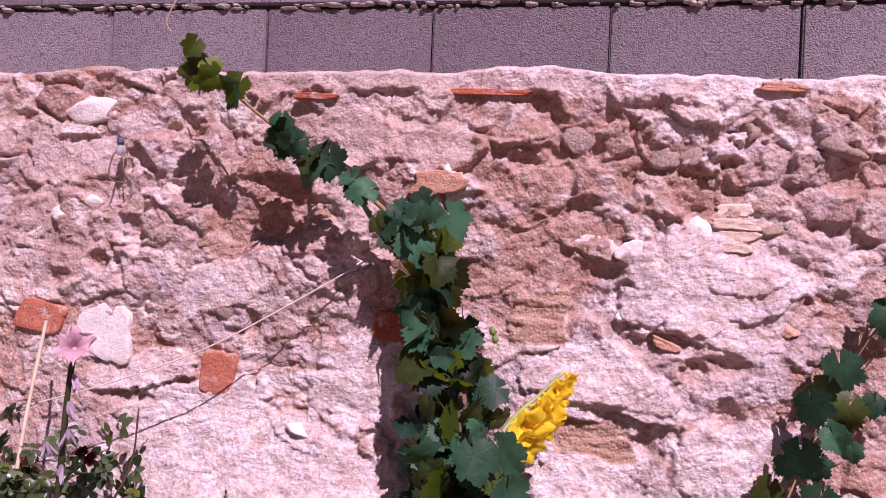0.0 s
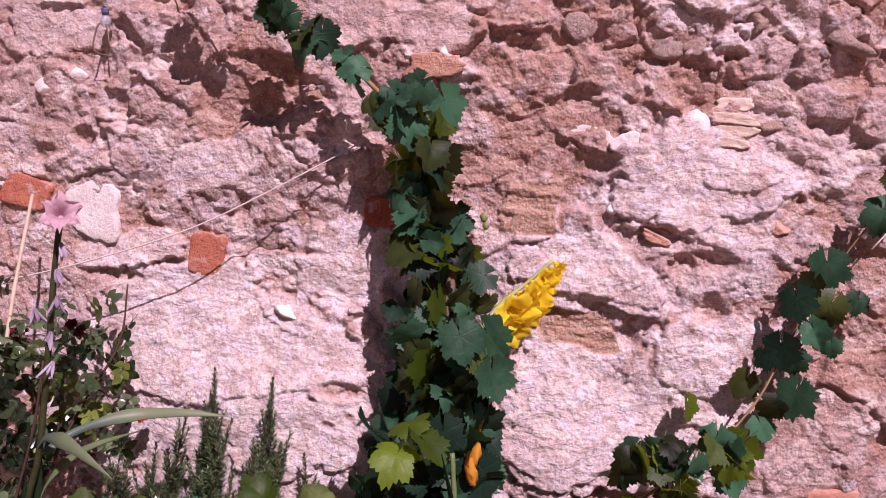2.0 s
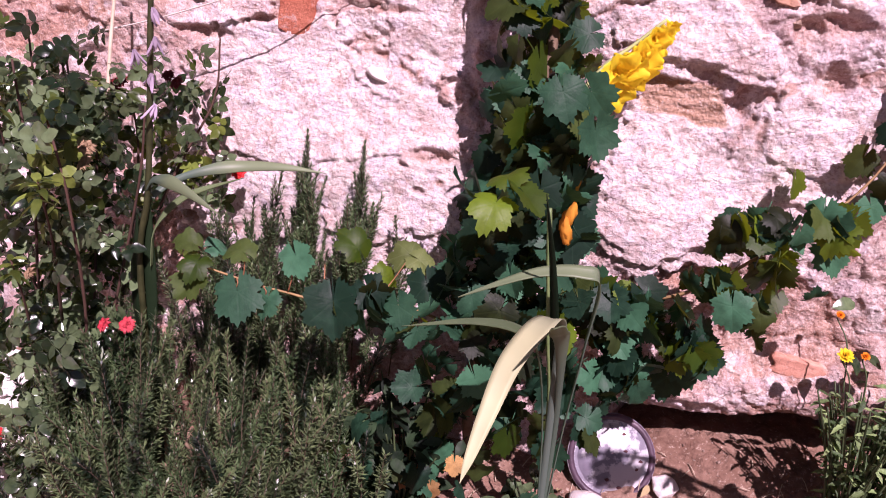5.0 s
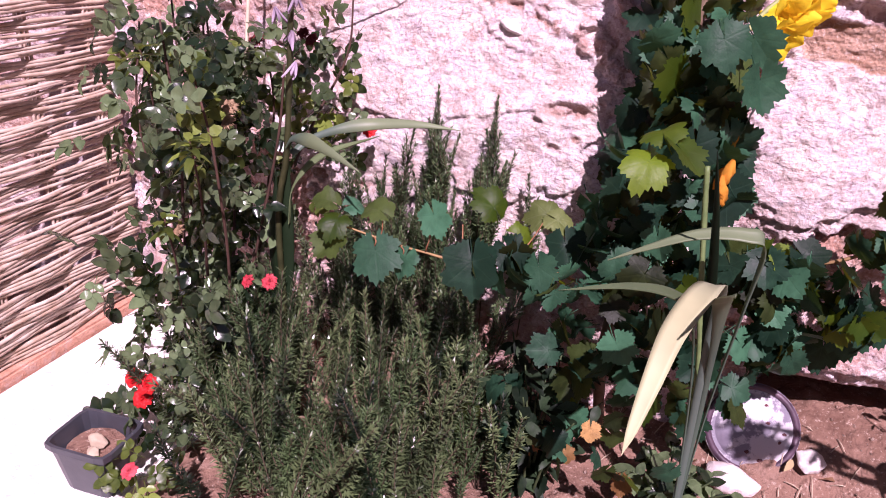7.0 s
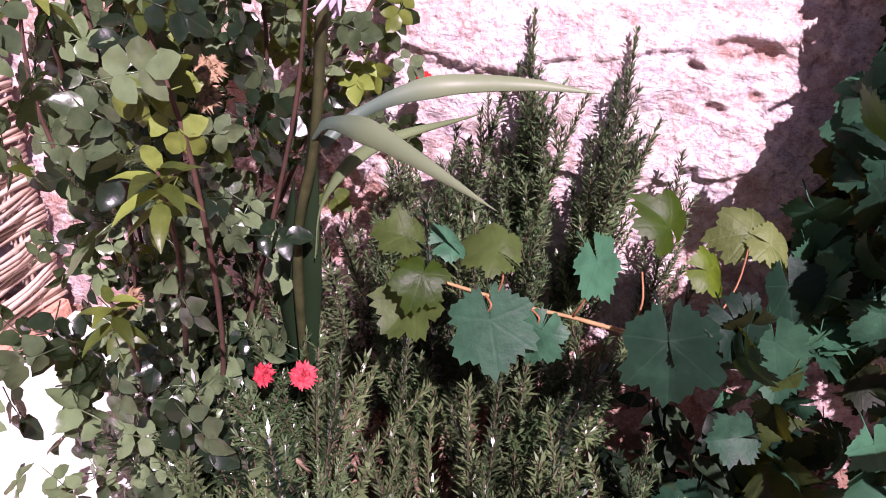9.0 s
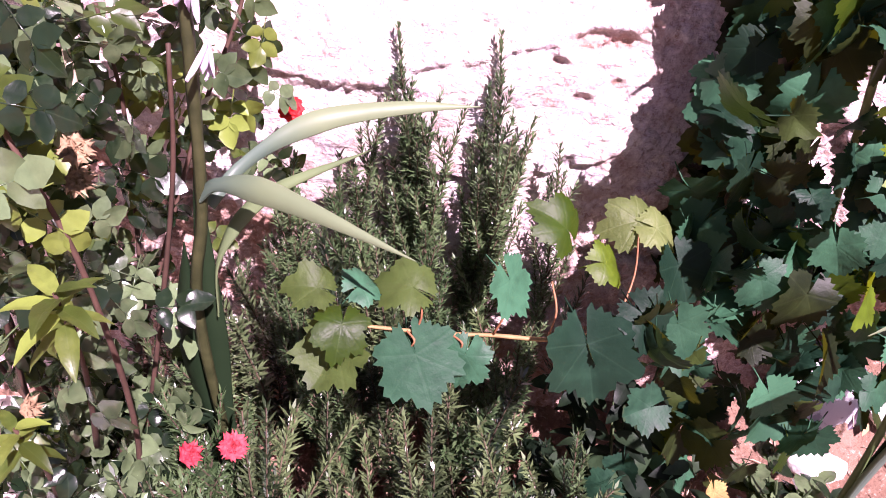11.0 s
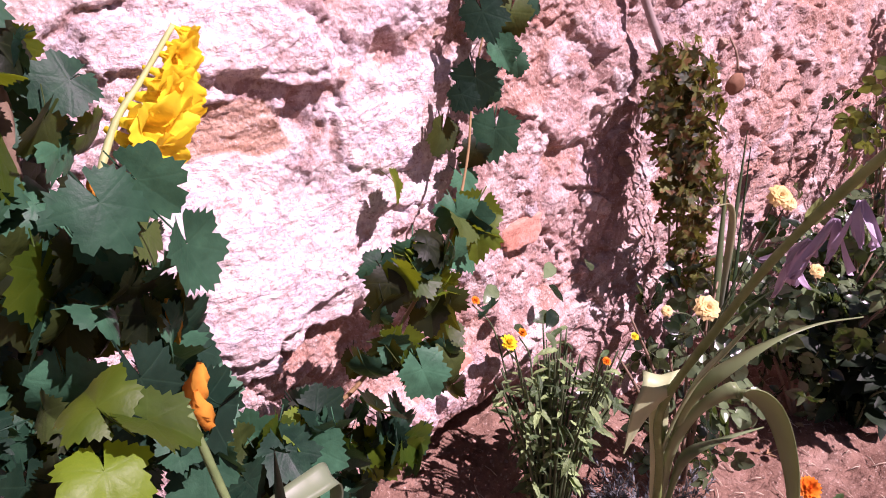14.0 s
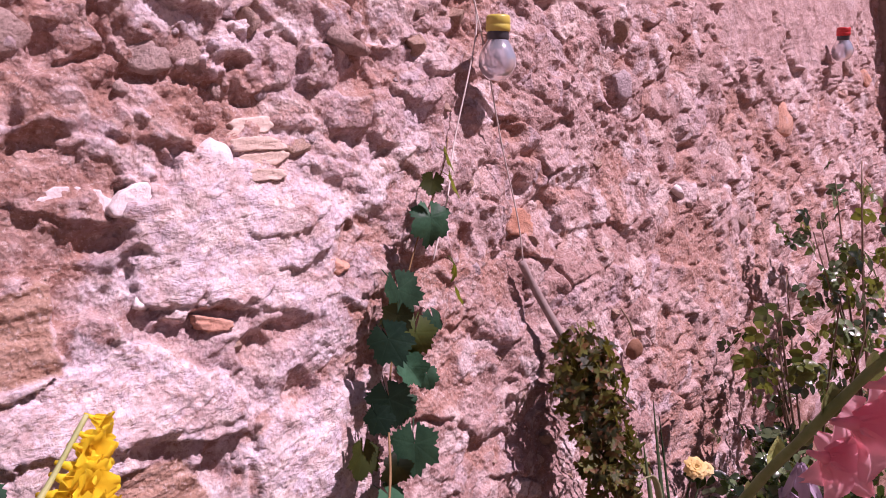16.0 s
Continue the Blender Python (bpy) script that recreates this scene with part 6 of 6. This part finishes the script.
def rose_shrub(base, label, rnd, count, spread, height, young=0.0):
    ob = thing("rose_bush", base, label, "bush")
    canes, made = [], []
    for i in range(7):
        a, r = rnd.uniform(0, 6.28), spread * rnd.uniform(0.4, 1)
        top = Vector((base[0] + math.cos(a) * r, min(1.5, base[1] + math.sin(a) * r * 0.6), base[2] + height * rnd.uniform(0.7, 1)))
        canes.append([Vector(base) - Vector((0, 0, 0.02)), Vector(base).lerp(top, 0.5) + Vector((rnd.uniform(-0.03, 0.03), 0, 0.05)), top])
        made.append(stem("cane", canes[-1], 0.005, 0.002, WOODY, ob))
    for i in range(count):
        line = spline(canes[i % 7], 8)
        p = line[rnd.randrange(3, len(line))] + Vector((rnd.gauss(0, 0.06), rnd.gauss(0, 0.05), rnd.gauss(0, 0.04)))
        p.y = min(p.y, 1.44 + 0.08 * p.x)
        meshes = ROSE_YOUNGS if rnd.random() < young else ROSE_LEAVES
        part("leaf", rnd.choice(meshes), made[i % 7], facing(p, TO_SUN * 0.45 + OUT * 0.3 + Vector((rnd.gauss(0, 0.7), rnd.gauss(0, 0.6), rnd.gauss(0, 0.3))), (rnd.gauss(0, 1), rnd.gauss(0, 1) - 0.3, -0.3), rnd.uniform(0.06, 0.10)))
    return ob


rnd = random.Random(19)
yr = rose_shrub(on_ground(0.86, 1.30), "rose bush with dark leaves and cream-yellow roses", rnd, 58, 0.19, 0.44)
for i, (p, s) in enumerate([((0.645, 1.145, 0.65), 0.72), ((0.918, 1.213, 0.74), 0.78), ((1.0, 1.24, 0.70), 0.55), ((0.98, 1.16, 0.60), 0.5), ((0.76, 1.30, 0.54), 0.4)]):
    flower_on(yr, p, CREAMS[i % 3], (-0.35, -0.6, 0.6), s, (0.86, 1.28, 0.45))
rose_shrub(on_ground(1.25, 1.28), "dark leafy rose bush in the shaded end of the bed", rnd, 190, 0.32, 0.44)
rose_shrub(on_ground(1.80, 1.40), "tall leafy rose bush against the wall", rnd, 90, 0.34, 0.80, 0.45)
rose_shrub(on_ground(2.30, 1.40), "tall leafy rose bush against the wall", rnd, 130, 0.40, 1.10, 0.55)
rose_shrub(on_ground(1.55, 1.30), "dark leafy rose bush in the shaded end of the bed", rnd, 190, 0.30, 0.42)
# leaf green taken almost to black: the colour carries the bed's shade
SHADE_LEAF = mat_leaf("shade_darkened_leaf", (0.005, 0.012, 0.006), (0.018, 0.034, 0.016), (0.03, 0.06, 0.01), 0.5, (0,), (0.02, 0.04, 0.02), 0.1, relief=0.1, spec=0.2)
SHADE_LEAVES = [mesh_of("leaf", *oval_leaf(6, 0.5, 0.2, 0.3, 0.03, i), SHADE_LEAF) for i in range(4)]
# shrub added to fill the deeply shaded spot with darkness
herb("shrub", on_ground(1.34, 1.20), "added low dense shrub, its leaves coloured near black to stand for shade", rnd, 290, 0.19, 0.27, SHADE_LEAVES, (0.04, 0.075))
B = on_ground(1.02, 1.36)
glad_plant("gladiolus", B, "young gladiolus tuft of narrow upright leaves", [
    ([B, (1.03, 1.36, 0.45), (1.05, 1.37, 0.80)], 0.02, 0.3, 0, SWORD, (1, 0, 0)), ([B, (1.0, 1.36, 0.45), (0.985, 1.36, 0.74)], 0.02, 0.3, 0, SWORD, (1, -0.3, 0)),
    ([B, (1.04, 1.35, 0.4), (1.02, 1.34, 0.78)], 0.02, 0.3, 0, SWORD_DARK, (1, 0.2, 0)), ([B, (1.0, 1.35, 0.45), (0.97, 1.33, 0.66), (0.90, 1.32, 0.70)], 0.016, 0.3, 0, SWORD_DRY, (0.3, -1, 0.3))])

# low plants at the edge of the bed
rnd = random.Random(23)
herb("seedling", on_ground(-0.04, 1.225), "low clump of small dark green leaves", rnd, 150, 0.11, 0.13, OVAL_LEAVES, (0.03, 0.05))
herb("seedling", on_ground(0.13, 1.14), "low clump of small dark green leaves", rnd, 80, 0.08, 0.09, OVAL_LEAVES, (0.03, 0.05))
# this weed's leaf colour holds the shade under the vine
herb("seedling", on_ground(-0.31, 1.20), "low spreading weed beneath the vine, its green leaves darkened to stand for shade", rnd, 230, 0.17, 0.30, SHADE_LEAVES, (0.03, 0.055))
lav = thing("lavender", on_ground(0.70, 1.27), "spreading silvery blue-grey lavender", "plant")
SILVERS = [sprig_mesh(TWIG, SILVER, i + 20, 0.13, 0.026, 0.006, 35, 2) for i in range(4)]
for i in range(46):
    a, r = rnd.uniform(0, 6.28), 0.13 * math.sqrt(rnd.random())
    part("sprig", SILVERS[i % 4], lav, Matrix.Translation(on_ground(0.70 + math.cos(a) * r * 0.6, 1.26 + math.sin(a) * r * 0.6, -0.005)) @ pose(0, 0, 0, -math.sin(a) * 55 + rnd.gauss(0, 12), math.cos(a) * 55 + rnd.gauss(0, 12), rnd.uniform(0, 360)))
B = on_ground(0.245, 1.185)
agave = thing("succulent", B, "withered tuft of dry tan pointed leaves", "plant")
for i in range(15):
    a = i * 2.4 + rnd.uniform(-0.5, 0.5)
    ln = rnd.uniform(0.03, 0.10)
    way = Vector((math.cos(a), math.sin(a), 0))
    part("blade", blade_mesh(WITHERED, [B, B + way * ln * 0.5 + Vector((0, 0, ln * 0.45)), B + way * ln * 1.1 + Vector((0, 0, ln * rnd.uniform(0.1, 0.6)))], 0.020, 0.3, 40, 4, (-way.y, way.x, 0)), agave)
B = on_ground(0.92, 1.04)
mo, _ = herb("marigold", B, "low marigold plant with orange heads", rnd, 60, 0.07, 0.10, HERB_LEAVES, (0.03, 0.05))
flower_on(mo, B + Vector((-0.03, -0.02, 0.03)), MARI_OR[0], (-0.4, -0.4, 0.8), 1.0, B)
flower_on(mo, B + Vector((0.05, 0.06, 0.07)), MARI_OR[1], (-0.4, -0.4, 0.8), 0.9, B)

# ---- the woven screen, the white paving and the pot ----
screen = thing("woven_screen", (-1.5, 1.1, 0.12), "woven reed screen standing on a terracotta edging", "screen")
REED = mat_plain("sun_bleached_reed", (0.40, 0.28, 0.20), (0.66, 0.54, 0.46), 0.75, 0.3, 30, 0.3)
rnd = random.Random(31)
for row in range(27):
    z = 0.145 + row * 0.042
    for k in range(4):
        off = (k - 1.5) * 0.0088
        y0, y1 = 0.10 + rnd.uniform(-0.1, 0.1), 1.47
        pts = []
        for i in range(15):
            y = y0 + (y1 - y0) * i / 14
            wave = math.sin((y / 0.36 + (row % 2) * 0.5) * 2 * math.pi)
            pts.append((-1.5 + 0.008 * wave + rnd.uniform(-0.003, 0.003), y, z + off + rnd.uniform(-0.004, 0.004)))
        stem("rod", pts, rnd.uniform(0.0046, 0.0066), rnd.uniform(0.004, 0.0056), REED, screen, n=3, sides=5, wobble=0.1, seed=row * 9 + k)
for i in range(8):
    y = 0.15 + i * 0.18
    for k in range(3):
        stem("stake", [(-1.506 + rnd.uniform(-0.004, 0.004), y + (k - 1) * 0.011, 0.12), (-1.506, y + (k - 1) * 0.011, 0.7), (-1.506, y + (k - 1) * 0.011, 1.30)], 0.004, 0.004, REED, screen, n=4, sides=5)


def slab(name, x0, x1, y0, y1, z0, z1, mat, label, category, bevel=0.006, kind="structure"):
    bm = bmesh.new()
    bmesh.ops.create_cube(bm, size=1)
    for v in bm.verts:
        v.co = Vector(((x0 + x1) / 2 + v.co.x * (x1 - x0), (y0 + y1) / 2 + v.co.y * (y1 - y0), (z0 + z1) / 2 + v.co.z * (z1 - z0)))
    bmesh.ops.bevel(bm, geom=bm.edges[:], offset=bevel, segments=2, affect="EDGES")
    me = bpy.data.meshes.new(name)
    bm.to_mesh(me)
    bm.free()
    return tagged(new(name, recolour(me, mat)), label, category, kind=kind)


slab("pavement", -1.475, -1.005, -1.5, 1.46, -0.05, 0.10, mat_stone("white_screed", (0.66, 0.62, 0.60), (0.82, 0.79, 0.77), 18, 0.3), "white-painted concrete paving beside the bed", "pavement")
slab("trim_edging", -1.535, -1.478, -1.5, 1.46, -0.05, 0.125, ORANGE, "terracotta edging under the woven screen", "edging")

pot = thing("plant_pot", (-1.076, 0.851, 0.10), "square black plastic plant pot with dry soil and a bulb", "plant pot")
PLASTIC = mat_plain("black_plastic", (0.035, 0.037, 0.045), (0.06, 0.062, 0.075), 0.35, 0.5, 20, 0.1)
bm = bmesh.new()
rings = []
for half, z in ((0.042, 0.0), (0.055, 0.093), (0.061, 0.094), (0.061, 0.106), (0.055, 0.106), (0.053, 0.095), (0.041, 0.006)):
    ring = []
    for i in range(32):
        a = 2 * math.pi * i / 32
        c, s = math.cos(a), math.sin(a)
        k = half / (abs(c) ** 9 + abs(s) ** 9) ** (1 / 9)
        ring.append(bm.verts.new((c * k, s * k, z)))
    rings.append(ring)
for a, b in zip(rings, rings[1:]):
    for i in range(32):
        bm.faces.new((a[i], a[(i + 1) % 32], b[(i + 1) % 32], b[i]))
bm.faces.new(rings[0][::-1])
bm.faces.new(rings[-1])
me = bpy.data.meshes.new("container")
bm.to_mesh(me)
bm.free()
POT = pose(-1.068, 0.858, 0.10, 0, 0, 4) @ Matrix.Diagonal((1.14, 0.98, 1.05, 1))
part("container", recolour(me, PLASTIC), pot, POT)
disc = []
for r in range(5):
    for i in range(16):
        a = 2 * math.pi * i / 16
        disc.append((math.cos(a) * r * 0.0125, math.sin(a) * r * 0.0125, 0.075 + 0.006 * random.Random(r * 16 + i).random()))
part("soil", mesh_of("soil", disc, [(r * 16 + i, r * 16 + (i + 1) % 16, (r + 1) * 16 + (i + 1) % 16, (r + 1) * 16 + i) for r in range(4) for i in range(16)], SOIL), pot, POT, "dry brown potting soil")
part("bulb", recolour(lump(41, 3), STRAW), pot, POT @ pose(0.005, 0.0, 0.088, 20, 10, 0) @ Matrix.Diagonal((0.04, 0.036, 0.034, 1)), "papery tan flower bulb")
part("bulb", recolour(lump(42, 3), STRAW), pot, POT @ pose(0.012, -0.026, 0.084, 20, 10, 0) @ Matrix.Diagonal((0.03, 0.026, 0.024, 1)), "papery tan flower bulb")
sr = thing("rose_seedling", on_ground(-0.965, 0.84), "small pale-leaved rose seedling with a coral bloom", "plant")
rnd = random.Random(33)
for i in range(10):
    part("leaf", rnd.choice(ROSE_YOUNGS), sr, facing((-0.965 + rnd.gauss(0, 0.025), 0.84 + rnd.gauss(0, 0.03), 0.14 + rnd.uniform(0, 0.06)), TO_SUN, (rnd.gauss(0, 1), rnd.gauss(0, 1), 0), 0.058))
stem("cane", [on_ground(-0.965, 0.84), (-0.965, 0.84, 0.15), (-0.96, 0.83, 0.18)], 0.003, 0.002, STEM, sr)
part("blossom", mesh_of("blossom", *rose_flower(40, 0.018), PINK_RED), sr, facing((-0.96, 0.825, 0.185), (0, -0.5, 0.8), (1, 0, 0)), "coral pink rosebud")

# ---- the old enamel basin lid at the foot of the wall ----
lid = thing("enamel_lid", (0.10, 1.46, 0.11), "worn grey enamel pan lid leaning on the wall", "lid")
ENAMEL = Nodes("worn_enamel", 0.4, 0.5)
ENAMEL.color(ENAMEL.mix(ENAMEL.ramp(ENAMEL.noise(22, 5, 0.65), [(0.47, 0.0), (0.53, 1.0)]), ENAMEL.mix(ENAMEL.noise(60), (0.13, 0.11, 0.15), (0.24, 0.22, 0.27)), (0.46, 0.43, 0.47)))
ENAMEL = ENAMEL.bump(ENAMEL.noise(80, 4), 0.3, 0.004).mat
RUST = mat_plain("rusty_chip", (0.05, 0.02, 0.03), (0.16, 0.06, 0.06), 0.8)
prof = [(0.0, 0.016), (0.02, 0.016), (0.05, 0.013), (0.072, 0.008), (0.078, 0.002), (0.092, 0.0), (0.096, 0.004), (0.095, 0.008), (0.080, 0.006), (0.0, 0.012)]
verts, faces = [], []
for r, z in prof:
    for i in range(40):
        a = 2 * math.pi * i / 40
        verts.append((math.cos(a) * r, math.sin(a) * r, z))
for k in range(len(prof) - 1):
    for i in range(40):
        faces.append((k * 40 + i, k * 40 + (i + 1) % 40, (k + 1) * 40 + (i + 1) % 40, (k + 1) * 40 + i))
LID = pose(0.095, 1.447, 0.185, 62, 0, 8)
part("plate", mesh_of("plate", verts, faces, ENAMEL), lid, LID)
rim = []
for i in range(33):
    a = 2 * math.pi * i / 32
    rim.append(LID @ Vector((math.cos(a) * 0.088, math.sin(a) * 0.088, 0.0045)))
part("rim", mesh_of("rim", *tube(rim, 0.0075, 0.0075, 8), mat_plain("dark_purple_enamel", (0.03, 0.016, 0.028), (0.12, 0.07, 0.10), 0.4, 0.5, 30)), lid, None, "chipped dark purple rim")
rnd = random.Random(6)
for i in range(9):
    a, r = rnd.uniform(0, 6.28), rnd.uniform(0.02, 0.085)
    zz = 0.0165 if r < 0.05 else 0.012 if r < 0.07 else 0.004
    part("chip", recolour(lump(60 + i, 2), RUST), lid, LID @ pose(math.cos(a) * r, math.sin(a) * r, zz - 0.001) @ Matrix.Diagonal((rnd.uniform(0.008, 0.016), rnd.uniform(0.006, 0.012), 0.004, 1)), "dark rust chip")
tagged(new("stone", recolour(lump(52, 3), LIMESTONE)), "flat white stone lying on the soil", "stone").matrix_basis = Matrix.Translation(on_ground(0.075, 1.34, 0.02)) @ Matrix.Diagonal((0.13, 0.10, 0.07, 1))
tagged(new("stone", recolour(lump(53, 3), LIMESTONE)), "pale stone beside the enamel lid", "stone").matrix_basis = Matrix.Translation(on_ground(0.215, 1.42, 0.012)) @ Matrix.Diagonal((0.08, 0.06, 0.05, 1))

# ---- bulbs hung on the wall ----
GLASS = Nodes("clear_glass", 0.12, 0.5)
GLASS.b.inputs["Transmission Weight"].default_value = 0.72
GLASS.b.inputs["Base Color"].default_value = (0.80, 0.83, 0.92, 1)
GLASS.b.inputs["IOR"].default_value = 1.45
GLASS = GLASS.mat


def lathe(profile, sides=20):
    verts, faces = [], []
    for r, z in profile:
        for i in range(sides):
            a = 2 * math.pi * i / sides
            verts.append((math.cos(a) * r, math.sin(a) * r, z))
    for k in range(len(profile) - 1):
        for i in range(sides):
            faces.append((k * sides + i, k * sides + (i + 1) % sides, (k + 1) * sides + (i + 1) % sides, (k + 1) * sides + i))
    return verts, faces


def bulb(at, label, cap_mat, turn=0, scale=1.0):
    ob = thing("light_bulb", at, label, "light bulb")
    m = Matrix.Translation(at) @ pose(0, 0, 0, 8, turn, 0) @ Matrix.Diagonal((scale, scale, scale, 1))
    part("socket", mesh_of("socket", *lathe([(0.0, 0.062), (0.016, 0.062), (0.0175, 0.059), (0.0180, 0.050), (0.0172, 0.049), (0.0180, 0.048), (0.0180, 0.041), (0.016, 0.039), (0.0, 0.039)]), cap_mat), ob, m)
    part("globe", mesh_of("globe", *lathe([(0.0145, 0.036), (0.015, 0.028), (0.022, 0.018), (0.0275, 0.004), (0.0275, -0.008), (0.022, -0.020), (0.012, -0.0275), (0.001, -0.0295)]), GLASS), ob, m, "clear glass globe")
    part("collar", mesh_of("collar", *lathe([(0.0158, 0.040), (0.0162, 0.030), (0.0152, 0.027), (0.0150, 0.034)]), PLASTIC), ob, m)
    return ob


bulb((0.862, 1.50, 1.505), "clear round light bulb with a yellow socket hanging on string", mat_plain("yellow_plastic", (0.50, 0.42, 0.06), (0.62, 0.54, 0.10), 0.4, 0.5, 20, 0.05), 4, 1.3)
bulb((3.19, 1.70, 1.575), "clear light bulb with a red socket on the wall", mat_plain("red_plastic", (0.5, 0.03, 0.03), (0.65, 0.05, 0.04), 0.4, 0.5, 20, 0.05), 0, 1.5)
bulb((-0.915, 1.47, 1.50), "small clear bulb with a blue socket hooked to the wall", mat_plain("blue_plastic", (0.08, 0.09, 0.20), (0.15, 0.17, 0.32), 0.4, 0.5, 20, 0.05), 0, 0.42)
hook = thing("wire_hook", (-0.92, 1.47, 1.47), "rusty wire hook stuck in the wall", "wire")
stem("wire", [(-0.93, 1.50, 1.50), (-0.925, 1.46, 1.49), (-0.93, 1.455, 1.44), (-0.90, 1.47, 1.43)], 0.002, 0.0015, WOODY, hook)
stem("wire", [(-0.905, 1.46, 1.49), (-0.90, 1.46, 1.455), (-0.915, 1.48, 1.44)], 0.0015, 0.0015, WOODY, hook)
bundle = thing("dried_bulb", (1.255, 1.54, 0.82), "dried brown seed head hung on the wall", "seed head")
part("husk", recolour(lump(71, 3), mat_plain("brown_husk", (0.16, 0.07, 0.04), (0.32, 0.17, 0.10), 0.8)), bundle, Matrix.Translation((1.255, 1.545, 0.835)) @ Matrix.Diagonal((0.045, 0.04, 0.065, 1)))
stem("stalk", [(1.255, 1.54, 0.865), (1.258, 1.55, 0.90), (1.265, 1.575, 0.93)], 0.003, 0.002, WOODY, bundle)
tip = thing("tendril", (-0.79, 1.45, 1.74), "pale curled vine tendril against the blocks", "tendril")
stem("shoot", [(-0.80, 1.45, 1.745), (-0.805, 1.44, 1.765), (-0.79, 1.44, 1.80), (-0.78, 1.45, 1.83)], 0.002, 0.001, STRAW, tip)

# ---- litter on the soil ----
rnd = random.Random(44)
for i, pts in enumerate([[(0.72, 1.08), (0.80, 1.08), (0.88, 1.09)], [(0.52, 1.24), (0.57, 1.12), (0.64, 1.02)], [(0.62, 1.16), (0.68, 1.08), (0.72, 1.07)], [(0.70, 0.98), (0.80, 0.99), (0.92, 0.96)], [(0.30, 1.30), (0.36, 1.24), (0.42, 1.20)], [(0.66, 1.0), (0.74, 1.04), (0.82, 1.0)]]):
    tw = thing("dry_twig", on_ground(*pts[0]), "dry straw-coloured twig lying on the soil", "twig", "fallen twigs")
    stem("twig", [on_ground(x, y, 0.006 + (0.010 if k == 1 else 0)) for k, (x, y) in enumerate(pts)], 0.0022, 0.0013, STRAW, tw, n=4, sides=5)
pebble = lump(90, 2)
pv, pf = [v.co.copy() for v in pebble.vertices], [tuple(p.vertices) for p in pebble.polygons]
bits = []
for i in range(1500):
    x, y = rnd.uniform(-0.3, 1.6), rnd.uniform(0.75, 1.55)
    s = 0.004 + 0.011 * rnd.random() ** 3
    bits.append(moved((pv, pf), Matrix.Translation(on_ground(x, y, s * 0.1)) @ pose(0, 0, 0, rnd.uniform(0, 360), rnd.uniform(0, 360), rnd.uniform(0, 360)) @ Matrix.Diagonal((s, s * 0.8, s * 0.6, 1))))
tagged(new("gravel", mesh_of("gravel", *join(*bits), mat_stone("soil_grit", (0.36, 0.22, 0.16), (0.66, 0.54, 0.47), 90))), "loose grit and pebbles on the soil", "gravel", kind="stuff")
chaff = []
for i in range(420):
    x, y = rnd.uniform(-0.2, 1.5), rnd.uniform(0.8, 1.5)
    a, ln = rnd.uniform(0, 6.28), rnd.uniform(0.01, 0.04)
    p = on_ground(x, y, 0.004)
    q = on_ground(x + math.cos(a) * ln, y + math.sin(a) * ln, 0.006)
    chaff.append(tube([p, (p + q) / 2 + Vector((0, 0, 0.003)), q], 0.0012, 0.0008, 4))
tagged(new("straw_litter", mesh_of("straw_litter", *join(*chaff), STRAW)), "dry stalks and chaff strewn over the soil", "litter", kind="stuff")
fallen = []
for i in range(70):
    x, y = rnd.uniform(-0.15, 1.25), rnd.uniform(0.9, 1.44)
    shape = oval_leaf(5, rnd.uniform(0.3, 0.7), rnd.uniform(0.2, 0.9), rnd.uniform(-0.3, 0.5), 0.05, i)
    k = rnd.uniform(0.015, 0.042)
    fallen.append(moved(shape, Matrix.Translation(on_ground(x, y, 0.007)) @ pose(0, 0, 0, rnd.gauss(0, 18), rnd.gauss(0, 18), rnd.uniform(0, 360)) @ Matrix.Diagonal((k, k, k, 1))))
LITTER = Nodes("fallen_leaf", 0.75, 0.2)
LITTER.color(LITTER.ramp(LITTER.island(), [(0.0, (0.12, 0.055, 0.03)), (0.45, (0.26, 0.15, 0.08)), (0.8, (0.40, 0.29, 0.17)), (1.0, (0.16, 0.17, 0.05))]))
tagged(new("fallen_leaves", mesh_of("fallen_leaves", *join(*fallen), LITTER.mat)), "withered brown leaves fallen on the soil", "leaf litter", kind="stuff")
